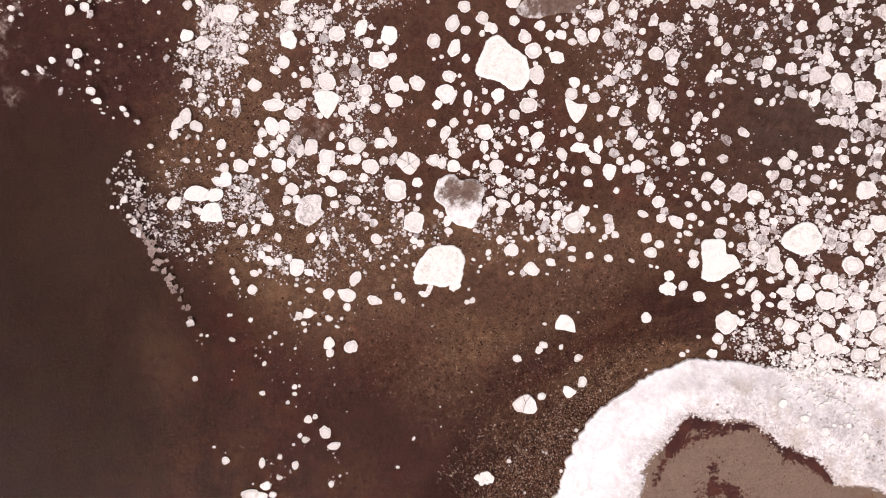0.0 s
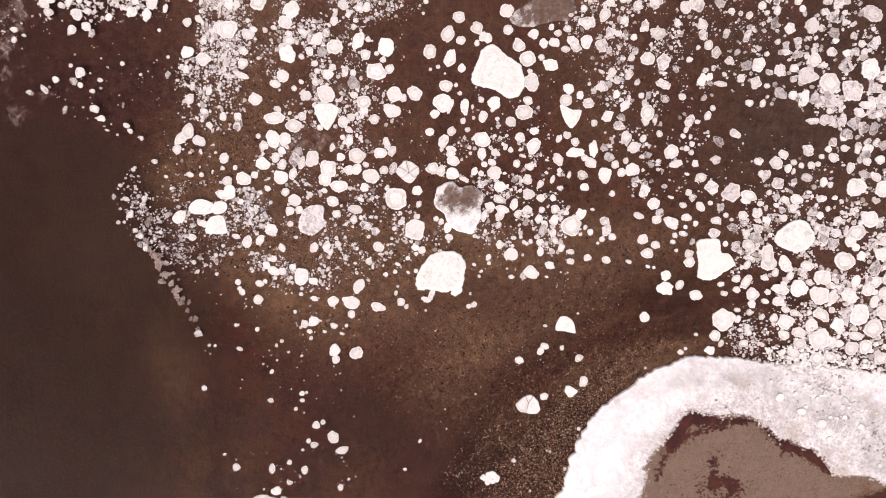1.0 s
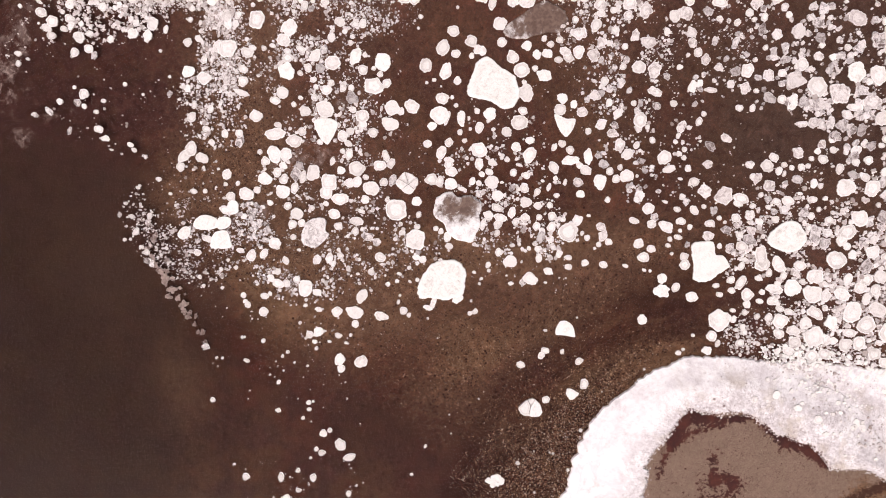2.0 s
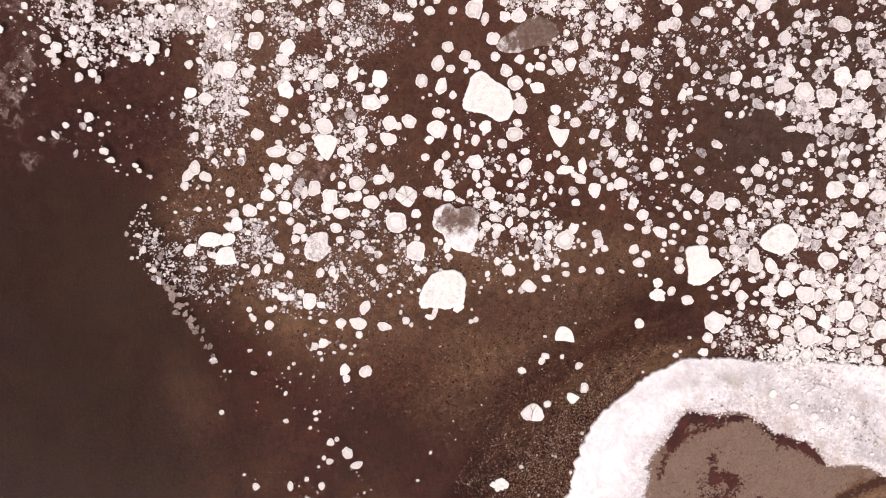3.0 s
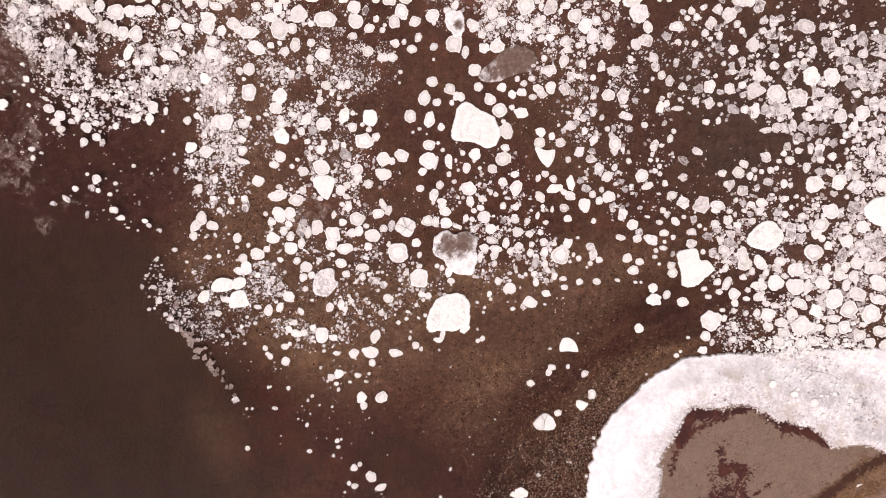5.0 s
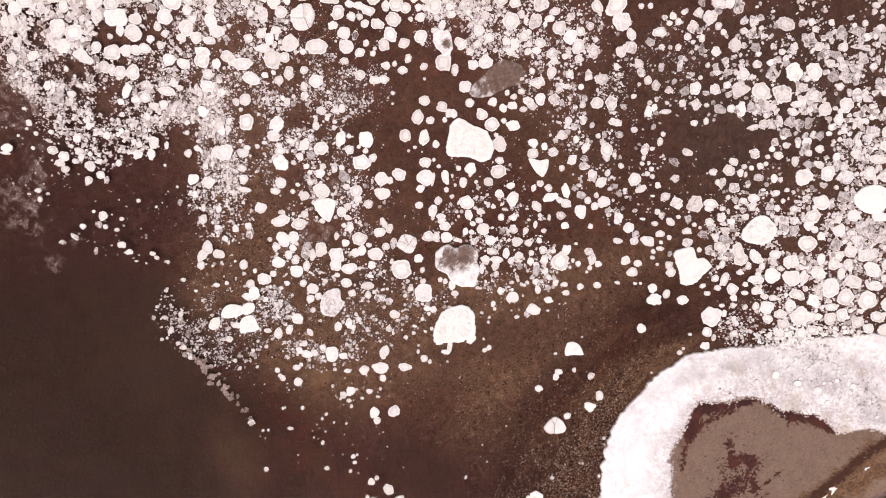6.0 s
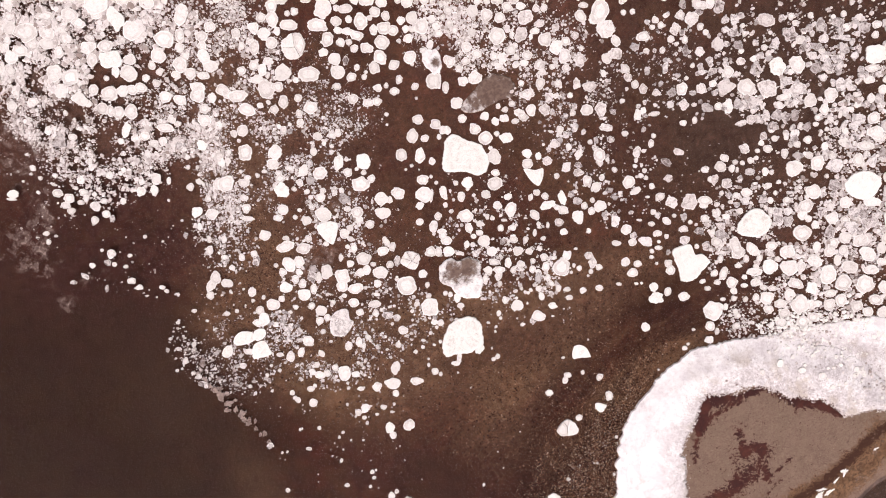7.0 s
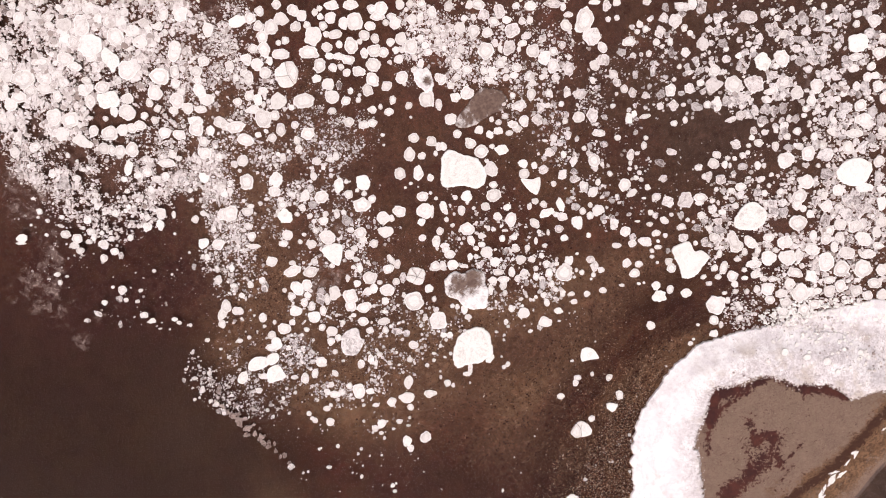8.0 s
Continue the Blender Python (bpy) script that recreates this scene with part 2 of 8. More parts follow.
        dark = m.span(r.outputs[1], m.math("SUBTRACT", 0.965, m.math("MULTIPLY", bed[0], share)), m.math("SUBTRACT", 1.0, m.math("MULTIPLY", bed[0], share * 0.5)))
        silt = m.mix(m.math("MULTIPLY", m.math("MULTIPLY", dark, size), much), silt, (0.03, 0.008, 0.008))
    # a film of drowned slush
    film, milk = m.attr("film")[0], m.attr("film")[1]
    maroon = m.math("MULTIPLY", m.attr("film")[2], m.span(m.noise(1.1, 6.0, 0.65, 0.6, m.shifted(7.0)), 0.35, 0.6, 0.25, 1.0))
    silt = m.mix(maroon, silt, m.mix(m.span(mid2, 0.4, 0.65), (0.08, 0.032, 0.032), (0.118, 0.056, 0.05)))
    silt = m.mix(m.math("MULTIPLY", milk, m.span(mid, 0.25, 0.7, 0.6, 1.0)), silt, (0.235, 0.142, 0.115))
    veil = m.span(m.math("ADD", film, m.math("MULTIPLY", m.math("SUBTRACT", m.noise(1.9, 7.0, 0.66, 0.4, at), 0.5), 4.2)), 0.75, 1.5)
    silt = m.mix(m.math("MULTIPLY", veil, m.math("MINIMUM", film, 0.75)), silt, (0.36, 0.29, 0.285))
    frazil = m.span(m.math("ADD", m.math("MULTIPLY", film, 0.12), m.noise(6.0, 9.0, 0.76, 0.5, m.shifted(8.0))), 0.6, 0.74)
    silt = m.mix(m.math("MULTIPLY", m.math("MULTIPLY", frazil, m.span(film, 0.35, 0.8)), m.span(veil, 0.1, 0.8)), silt, (0.6, 0.52, 0.51))
    # bands of tan and dark silt that follow the ice belt
    flow = m.attr("flow")
    along = m.node("ShaderNodeCombineXYZ")
    m.link(m.math("ADD", m.math("MULTIPLY", flow[0], 17.0), m.math("MULTIPLY", big, 1.5)), along.inputs[0])
    m.link(m.math("MULTIPLY", flow[1], 11.0), along.inputs[1])
    streak = m.noise(1.0, 7.0, 0.66, 0.5, along.outputs[0])
    near = m.span(flow[0], 0.42, 0.1)
    silt = m.mix(m.math("MULTIPLY", m.math("MULTIPLY", near, m.span(streak, 0.5, 0.66)), 0.55), silt, (0.2, 0.118, 0.075))
    silt = m.mix(m.math("MULTIPLY", m.math("MULTIPLY", near, m.span(streak, 0.5, 0.36)), 0.55), silt, (0.06, 0.022, 0.019))
    silt = m.mix(flow[2], silt, m.mix(m.span(mid, 0.35, 0.65), (0.098, 0.068, 0.057), (0.135, 0.096, 0.082)))
    # loose flocs, mottling and small dark pits, everywhere on the bed
    floc = m.noise(5.5, 9.0, 0.78, 0.6, m.shifted(11.0))
    calm = m.math("MULTIPLY", m.span(bed[1], 0.9, 0.3, 0.55, 1.0), m.span(sep.outputs[0], -13.0, -8.5, 0.7, 1.0))
    silt = m.mix(m.math("MULTIPLY", m.math("MULTIPLY", m.span(floc, 0.49, 0.38), calm), 0.45), silt, (0.45, 0.36, 0.35), "MULTIPLY")
    silt = m.mix(m.math("MULTIPLY", m.math("MULTIPLY", m.span(floc, 0.5, 0.62), calm), 0.8), silt, (1.42, 1.35, 1.32), "MULTIPLY")
    cloud = m.noise(1.5, 7.0, 0.7, 0.9, m.shifted(13.0))
    silt = m.mix(m.math("MULTIPLY", m.math("MULTIPLY", m.span(cloud, 0.48, 0.38), calm), 0.35), silt, (0.55, 0.4, 0.4), "MULTIPLY")
    silt = m.mix(m.math("MULTIPLY", m.math("MULTIPLY", m.span(cloud, 0.52, 0.64), calm), 0.7), silt, (1.38, 1.3, 1.26), "MULTIPLY")
    for scale, share, size in ((5.0, 0.86, 0.17), (9.0, 0.8, 0.22), (16.0, 0.8, 0.28)):
        pit = m.cells(scale, at=m.bent())
        pick = m.node("ShaderNodeSeparateColor")
        m.link(pit.outputs["Color"], pick.inputs[0])
        spot = m.math("MULTIPLY", m.span(pit.outputs["Distance"], size, size * 0.45), m.span(pick.outputs[1], share, share + 0.04))
        spot = m.math("MULTIPLY", spot, m.math("MULTIPLY", calm, m.math("MULTIPLY", m.span(m.noise(0.7, 4.0, 0.6, 0.0, m.shifted(scale)), 0.4, 0.58, 0.2, 1.0), m.span(flow[0], 0.95, 0.35, 0.3, 1.0))))
        silt = m.mix(m.math("MULTIPLY", spot, m.span(bed[2], 0.3, 0.9, 0.75, 0.35)), silt, (0.024, 0.011, 0.01))
        fleck = m.math("MULTIPLY", m.span(pit.outputs["Distance"], size * 0.6, size * 0.3), m.span(pick.outputs[2], 0.93, 0.95))
        fleck = m.math("MULTIPLY", fleck, m.span(flow[0], 0.95, 0.35, 0.45, 1.0))
        silt = m.mix(m.math("MULTIPLY", m.math("MULTIPLY", fleck, calm), 0.75), silt, (0.5, 0.37, 0.27))
    # dry and damp shore
    sand = m.mix(m.span(fine, 0.3, 0.7), (0.185, 0.119, 0.087), (0.24, 0.16, 0.119))
    sand = m.mix(m.math("MULTIPLY", m.span(mid, 0.4, 0.7), 0.5), sand, (0.165, 0.105, 0.08))
    sand = m.mix(m.math("MULTIPLY", m.span(m.noise(2.3, 5.0, 0.6, 0.6, m.shifted(5.0)), 0.45, 0.64), 0.4), sand, (0.255, 0.168, 0.128))
    grain = m.noise(26.0, 3.0, 0.8, 0.0, at)
    sand = m.mix(m.math("MULTIPLY", m.span(grain, 0.52, 0.68), 0.75), sand, (0.31, 0.235, 0.18))
    sand = m.mix(m.math("MULTIPLY", m.span(grain, 0.48, 0.33), 0.65), sand, (0.08, 0.052, 0.04))
    for scale, share, colour in ((15.0, 0.93, (0.42, 0.34, 0.25)), (12.0, 0.95, (0.05, 0.028, 0.022))):
        chip = m.cells(scale, at=m.bent())
        pick = m.node("ShaderNodeSeparateColor")
        m.link(chip.outputs["Color"], pick.inputs[0])
        sand = m.mix(m.math("MULTIPLY", m.math("MULTIPLY", m.span(chip.outputs["Distance"], 0.3, 0.14), m.span(pick.outputs[0], share, share + 0.02)), 0.8), sand, colour)
    sand = m.mix(m.math("MULTIPLY", m.span(m.noise(0.9, 5.0, 0.6, 0.5, m.shifted(15.0)), 0.46, 0.62), 0.18), sand, (0.2, 0.145, 0.1))
    och = m.math("ADD", shore[2], m.math("ADD", m.math("MULTIPLY", m.math("SUBTRACT", mid2, 0.5), 2.8), m.math("MULTIPLY", m.math("SUBTRACT", mid, 0.5), 2.2)))
    ochre = m.mix(m.span(m.math("ADD", m.math("MULTIPLY", fine, 0.5), m.math("MULTIPLY", mid2, 0.5)), 0.38, 0.6), (0.07, 0.034, 0.017), (0.24, 0.135, 0.075))
    ochre = m.mix(m.math("MULTIPLY", m.span(mid, 0.5, 0.62), 0.6), ochre, (0.125, 0.062, 0.032))
    sand = m.mix(m.math("MULTIPLY", m.span(och, 0.3, 0.8), shore[2]), sand, ochre)
    weed = m.math("ADD", shore[1], m.math("ADD", m.math("MULTIPLY", m.math("SUBTRACT", fine, 0.5), 2.6), m.math("MULTIPLY", m.math("SUBTRACT", mid2, 0.5), 3.0)))
    weed = m.math("ADD", weed, m.math("MULTIPLY", m.math("SUBTRACT", m.noise(24.0, 3.0, 0.7, 0.3, at), 0.5), 1.5))
    algae = m.mix(m.span(mid, 0.32, 0.68), (0.045, 0.0135, 0.0125), (0.092, 0.027, 0.019))
    algae = m.mix(m.math("MULTIPLY", m.span(fine, 0.45, 0.7), 0.5), algae, (0.045, 0.02, 0.016))
    algae = m.mix(m.math("MINIMUM", m.math("MULTIPLY", shore[2], 0.9), 1.0), algae, m.mix(fine, (0.034, 0.0135, 0.009), (0.08, 0.034, 0.018)))
    sand = m.mix(m.span(weed, 0.52, 0.66), sand, algae)
    edge = m.math("ADD", shore[0], m.math("MULTIPLY", m.math("SUBTRACT", fine, 0.5), 0.35))
    m.base(m.mix(m.span(edge, 0.35, 0.6), silt, sand), 0.85)
    m.p.inputs["Specular IOR Level"].default_value = 0.2
    m.bump(m.math("ADD", fine, m.math("MULTIPLY", grain, 0.4)), 0.5, 0.03)
    return m.m


def water_material():
    """Clear brown water: light passes down to the bed, with a thin gloss of sky on top and ripples over the open part."""
    m = Mat("shallow_brown_water")
    m.t.nodes.remove(m.p)
    clear = m.node("ShaderNodeBsdfTransparent", Color=(0.93, 0.87, 0.82, 1.0))
    gloss = m.node("ShaderNodeBsdfGlossy", Roughness=0.02)
    fres = m.node("ShaderNodeFresnel", IOR=1.22)
    at = m.place()
    sep = m.node("ShaderNodeSeparateXYZ")
    m.link(at, sep.inputs[0])
    open_water = m.span(m.math("ADD", sep.outputs[0], m.math("MULTIPLY", m.noise(0.3, 3.0), 5.0)), -6.0, -9.5)
    wave = m.node("ShaderNodeTexWave", Scale=1.9, Distortion=4.0, Detail=1.0)
    wave.inputs["Detail Scale"].default_value = 0.6
    m.link(at, wave.inputs["Vector"])
    h = m.math("MULTIPLY", wave.outputs["Fac"], open_water)
    b = m.node("ShaderNodeBump", Strength=0.35, Distance=0.02)
    m.link(h, b.inputs["Height"])
    m.link(b.outputs[0], gloss.inputs["Normal"])
    m.link(b.outputs[0], fres.inputs["Normal"])
    mixer = m.node("ShaderNodeMixShader")
    m.link(fres.outputs[0], mixer.inputs[0])
    m.link(clear.outputs[0], mixer.inputs[1])
    m.link(gloss.outputs[0], mixer.inputs[2])
    m.link(mixer.outputs[0], m.out.inputs["Surface"])
    return m.m


def gravel_material():
    m = Mat("wet_pebbles")
    isl = m.node("ShaderNodeNewGeometry").outputs["Random Per Island"]
    tone = m.math("FRACT", m.math("MULTIPLY", isl, 13.7))
    c = m.mix(m.span(isl, 0.48, 0.52), (0.024, 0.008, 0.009), (0.22, 0.092, 0.068))
    c = m.mix(m.span(isl, 0.74, 0.82), c, m.mix(tone, (0.66, 0.41, 0.27), (0.8, 0.62, 0.5)))
    c = m.mix(m.span(isl, 0.91, 0.94), c, (0.95, 0.88, 0.78))
    m.base(m.mix(m.math("MULTIPLY", m.noise(60.0, 2.0), 0.4), c, (0.1, 0.06, 0.045)), 0.9)
    m.p.inputs["Specular IOR Level"].default_value = 0.1
    return m.m


BED, WATER, GRAVEL = bed_material(), water_material(), gravel_material()


# ---- helpers of this scene ----
def mesh_object(name, verts, faces, material, smooth=True, wet=None):
    me = bpy.data.meshes.new(name)
    me.from_pydata([tuple(map(float, v)) for v in verts], [], faces)
    me.materials.append(material)
    if wet is not None:
        a = me.color_attributes.new("wet", "FLOAT_COLOR", "POINT")
        w = np.asarray(wet, float).reshape(len(verts), -1)
        full = np.ones((len(verts), 4))
        full[:, :w.shape[1]] = w
        a.data.foreach_set("color", full.ravel())
    if smooth:
        me.polygons.foreach_set("use_smooth", [True] * len(me.polygons))
    me.update()
    return new(name, me)


def spline(points, n):
    """n points along a smooth curve through the given stations."""
    p = np.array(points, float)
    p = np.vstack([2 * p[0] - p[1], p, 2 * p[-1] - p[-2]])
    out = []
    for u in np.linspace(0, len(points) - 1 - 1e-6, n):
        i, f = int(u), u - int(u)
        a, b, c, d = p[i:i + 4]
        out.append(0.5 * (2 * b + (c - a) * f + (2 * a - 5 * b + 4 * c - d) * f * f + (3 * b - a - 3 * c + d) * f ** 3))
    return np.array(out)


def rough(x, y, scale, seed=0.0, octaves=4):
    return noise.fractal(Vector((x * scale, y * scale, seed)), 1.0, 2.0, octaves)


def to_line(px, py, line):
    """Distance of many places from a polyline."""
    best = np.full(px.shape, 1e9)
    for (ax, ay), (bx, by) in zip(line[:-1], line[1:]):
        dx, dy = bx - ax, by - ay
        k = np.clip(((px - ax) * dx + (py - ay) * dy) / (dx * dx + dy * dy + 1e-9), 0, 1)
        best = np.minimum(best, np.hypot(px - ax - k * dx, py - ay - k * dy))
    return best


def beside(px, py, line):
    """For many places, how far along a polyline their nearest point lies."""
    best, run, total = np.full(px.shape, 1e9), np.zeros(px.shape), 0.0
    for (ax, ay), (bx, by) in zip(line[:-1], line[1:]):
        dx, dy = bx - ax, by - ay
        k = np.clip(((px - ax) * dx + (py - ay) * dy) / (dx * dx + dy * dy + 1e-9), 0, 1)
        far = np.hypot(px - ax - k * dx, py - ay - k * dy)
        near = far < best
        best[near], run[near] = far[near], (total + k * math.hypot(dx, dy))[near]
        total += math.hypot(dx, dy)
    return run


def inside(px, py, ring):
    hit = np.zeros(px.shape, bool)
    for (ax, ay), (bx, by) in zip(ring, np.roll(ring, -1, 0)):
        cut = (ay > py) != (by > py)
        hit ^= cut & (px < (bx - ax) * (py - ay) / ((by - ay) or 1e-9) + ax)
    return hit


def smooth(v, lo, hi):
    k = np.clip((v - lo) / (hi - lo), 0, 1)
    return k * k * (3 - 2 * k)


# ---- the shore: stations along the ice belt, water side and sand side ----
WATER_SIDE = [(2.80, -10.84), (3.72, -8.79), (4.17, -7.54), (4.74, -6.27), (5.36, -5.46), (6.19, -4.85),
              (7.06, -4.25), (8.02, -3.84), (9.09, -3.66), (10.55, -3.84), (11.92, -4.14), (13.12, -4.83),
              (14.11, -5.33), (14.87, -6.14), (15.61, -7.29), (16.83, -8.48), (19.25, -10.24)]
SAND_SIDE = [(6.22, -10.82), (6.81, -8.77), (6.88, -7.65), (7.42, -6.93), (7.82, -6.42), (8.14, -5.89),
             (8.46, -5.61), (8.98, -5.77), (9.85, -5.91), (10.73, -5.93), (11.15, -6.37), (12.08, -6.92),
             (12.97, -7.18), (13.50, -7.91), (13.85, -8.16), (15.09, -8.37), (17.78, -10.18)]
SLUSH_SIDE = [(10.76, -4.10), (11.42, -4.11), (12.25, -4.03), (13.30, -4.18), (14.47, -4.34), (15.40, -4.49), (16.40, -4.78), (20.21, -7.05)]
FAR_SHORE = [(17.34, -10.01), (15.83, -10.25), (13.90, -10.69), (12.19, -11.69), (9.99, -12.89), (7.86, -14.73)]
WEED_LINE = [(16.67, -8.98), (15.74, -8.83), (14.70, -9.20), (13.75, -9.70), (12.91, -10.16), (12.10, -10.55), (11.31, -10.81), (10.40, -11.08), (8.84, -11.55)]

BAR = np.vstack([spline(SAND_SIDE, 60), spline(FAR_SHORE, 30), [SAND_SIDE[0]]])


def ground():
    """One sheet from the lake bed under the floes to the horizon, with the sand bar rising out of it."""
    fx = np.concatenate([np.arange(-25, 4.8, 0.16), np.arange(4.8, 17.0, 0.075), np.arange(17.0, 25.01, 0.16)])
    fy = np.concatenate([np.arange(-17, -12, 0.16), np.arange(-12, -3.5, 0.075), np.arange(-3.5, 25.01, 0.16)])
    far = np.array([1, 3, 8, 20, 50, 120, 300, 700, 1500.0])
    gx = np.concatenate([fx[0] - far[::-1], fx, fx[-1] + far])
    gy = np.concatenate([fy[0] - far[::-1], fy, fy[-1] + far])
    X, Y = np.meshgrid(gx, gy)
    x, y = X.ravel(), Y.ravel()
    sd = to_line(x, y, np.vstack([BAR, BAR[:1]]))
    sd = np.where(inside(x, y, BAR), sd, -sd)
    low = np.array([rough(a, b, 0.15, 3.0) for a, b in zip(x, y)])
    z = -0.036 + 0.006 * low + 0.18 * smooth(sd, -1.2, 0.3) - smooth(-x, 6.0, 16.0) * 0.25
    film = np.zeros((len(x), 4))
    shore, bed = np.zeros((len(x), 4)), np.zeros((len(x), 4))
    shore[:, 0] = smooth(sd, -0.9, -0.3)

    def blob(field, channel, cx, cy, rx, ry, turn, amount):
        c, s = math.cos(radians(turn)), math.sin(radians(turn))
        u, v = ((x - cx) * c + (y - cy) * s) / rx, (-(x - cx) * s + (y - cy) * c) / ry
        field[:, channel] = np.clip(field[:, channel] + amount * np.exp(-(u * u + v * v)), -1, 1)

    # wet algae: along the ice on the sand side, the weed line, and the patch in the middle of the bar
    def strand(line, width, amount):
        shore[:, 1] += amount * np.exp(-(to_line(x, y, spline(line, 40)) / width) ** 2)

    strand([(7.31, -8.11), (7.57, -7.38), (8.01, -6.83), (8.78, -6.46), (9.56, -6.29), (10.24, -6.11), (10.87, -6.01)], 0.17, 0.8)
    strand([(7.81, -6.71), (8.09, -6.16), (8.57, -5.81), (9.06, -5.89)], 0.33, 1.25)
    strand([(7.87, -6.79), (8.33, -6.26), (8.97, -6.09), (9.85, -6.05), (10.63, -6.05)], 0.11, 0.6)
    strand([(10.93, -6.15), (11.60, -6.82), (12.45, -7.22), (13.10, -7.71), (13.56, -8.03)], 0.17, 0.95)
    strand([(11.95, -7.02), (12.64, -7.30), (13.29, -7.79)], 0.3, 0.7)
    strand(WEED_LINE, 0.24, 1.1)
    strand([(9.28, -7.45), (9.27, -7.94), (9.39, -8.39)], 0.2, 0.85)
    strand([(9.34, -8.38), (9.73, -8.28), (10.04, -8.45)], 0.22, 0.85)
    strand([(10.01, -8.66), (9.70, -9.19), (9.16, -9.59), (8.59, -9.77), (7.67, -10.06)], 0.4, 0.82)
    strand([(8.91, -8.39), (9.05, -9.11), (8.67, -9.49)], 0.3, 0.55)
    strand([(11.09, -9.19), (10.46, -9.50), (9.79, -9.76)], 0.07, 0.7)
    strand([(10.39, -9.95), (9.90, -10.27), (9.43, -10.68)], 0.09, 0.7)
    strand([(9.95, -9.34), (9.95, -9.89)], 0.13, 0.65)
    strand([(7.71, -9.94), (6.85, -10.43), (5.88, -10.89)], 0.35, 0.75)
    shore[:, 2] = np.exp(-(to_line(x, y, np.array(WEED_LINE)) / 0.42) ** 2)
    shore[:, 2] += np.exp(-(to_line(x, y, spline([(16.23, -9.73), (14.92, -10.06), (13.74, -10.69), (12.66, -11.18), (11.58, -11.65), (10.40, -12.04)], 30)) / 0.6) ** 2)
    for cx, cy, rx, ry, amount in ((9.23, -10.54, 0.5, 0.3, 0.6), (11.03, -10.52, 0.7, 0.35, 0.5), (14.58, -8.72, 0.6, 0.5, 0.35)):
        blob(shore, 2, cx, cy, rx, ry, 20, amount)
    # gravel and pale silt on the bed
    for cx, cy, rx, ry, turn, amount in (
        (4.16, -6.89, 1.2, 3.0, -35, 0.95), (2.18, -8.13, 1.5, 2.2, -35, 0.6), (4.96, -7.70, 0.8, 1.6, -30, 0.4), (3.34, -5.06, 2.5, 1.0, 35, 0.35), (6.46, -3.85, 2.8, 0.7, 25, 0.4),
        (5.62, -1.08, 2.2, 1.0, 25, 0.25), (2.15, -2.86, 3.5, 1.2, 30, 0.25), (-0.21, -5.07, 2.2, 2.2, 0, 0.22), (-2.96, -3.26, 2.4, 2.0, 0, 0.14),
        (6.94, 0.28, 1.6, 0.8, 0, 0.2), (-5.65, 0.49, 3.2, 1.0, 0, 0.3), (-6.87, 5.47, 1.0, 3.4, 0, 0.45), (-8.86, 3.58, 1.2, 1.6, 0, 0.25),
        (-4.10, 10.31, 1.6, 3.0, 0, 0.35), (-1.75, -0.10, 3.0, 0.7, 5, 0.3),
    ):
        blob(bed, 0, cx, cy, rx, ry, turn, amount)
    for cx, cy, rx, ry, turn, amount in (
        (-1.58, -5.74, 2.2, 1.3, 20, 0.65), (-3.28, -5.60, 1.8, 1.2, 0, 0.4), (-11.69, 1.71, 1.5, 2.4, 20, 0.95), (-10.29, 0.24, 0.8, 1.0, 0, 0.4), (-15.57, -1.08, 4.5, 8.0, 0, 0.9), (-14.72, -7.17, 5.0, 4.0, 0, 0.8), (-18.46, 1.88, 5.5, 5.0, 0, 0.9), (1.18, -7.72, 2.2, 1.1, 35, 0.3), (4.91, -4.49, 1.2, 0.5, 40, 0.5), (-9.04, -1.48, 2.2, 2.0, 0, 0.55), (-11.22, 3.10, 2.0, 1.6, 0, 0.3),
        (1.18, -7.10, 1.5, 1.2, 0, 0.4), (-13.29, 6.87, 2.4, 1.6, 0, 0.15), (-9.78, -5.10, 3, 3, 0, 0.3),
    ):
        blob(bed, 1, cx, cy, rx, ry, turn, amount)
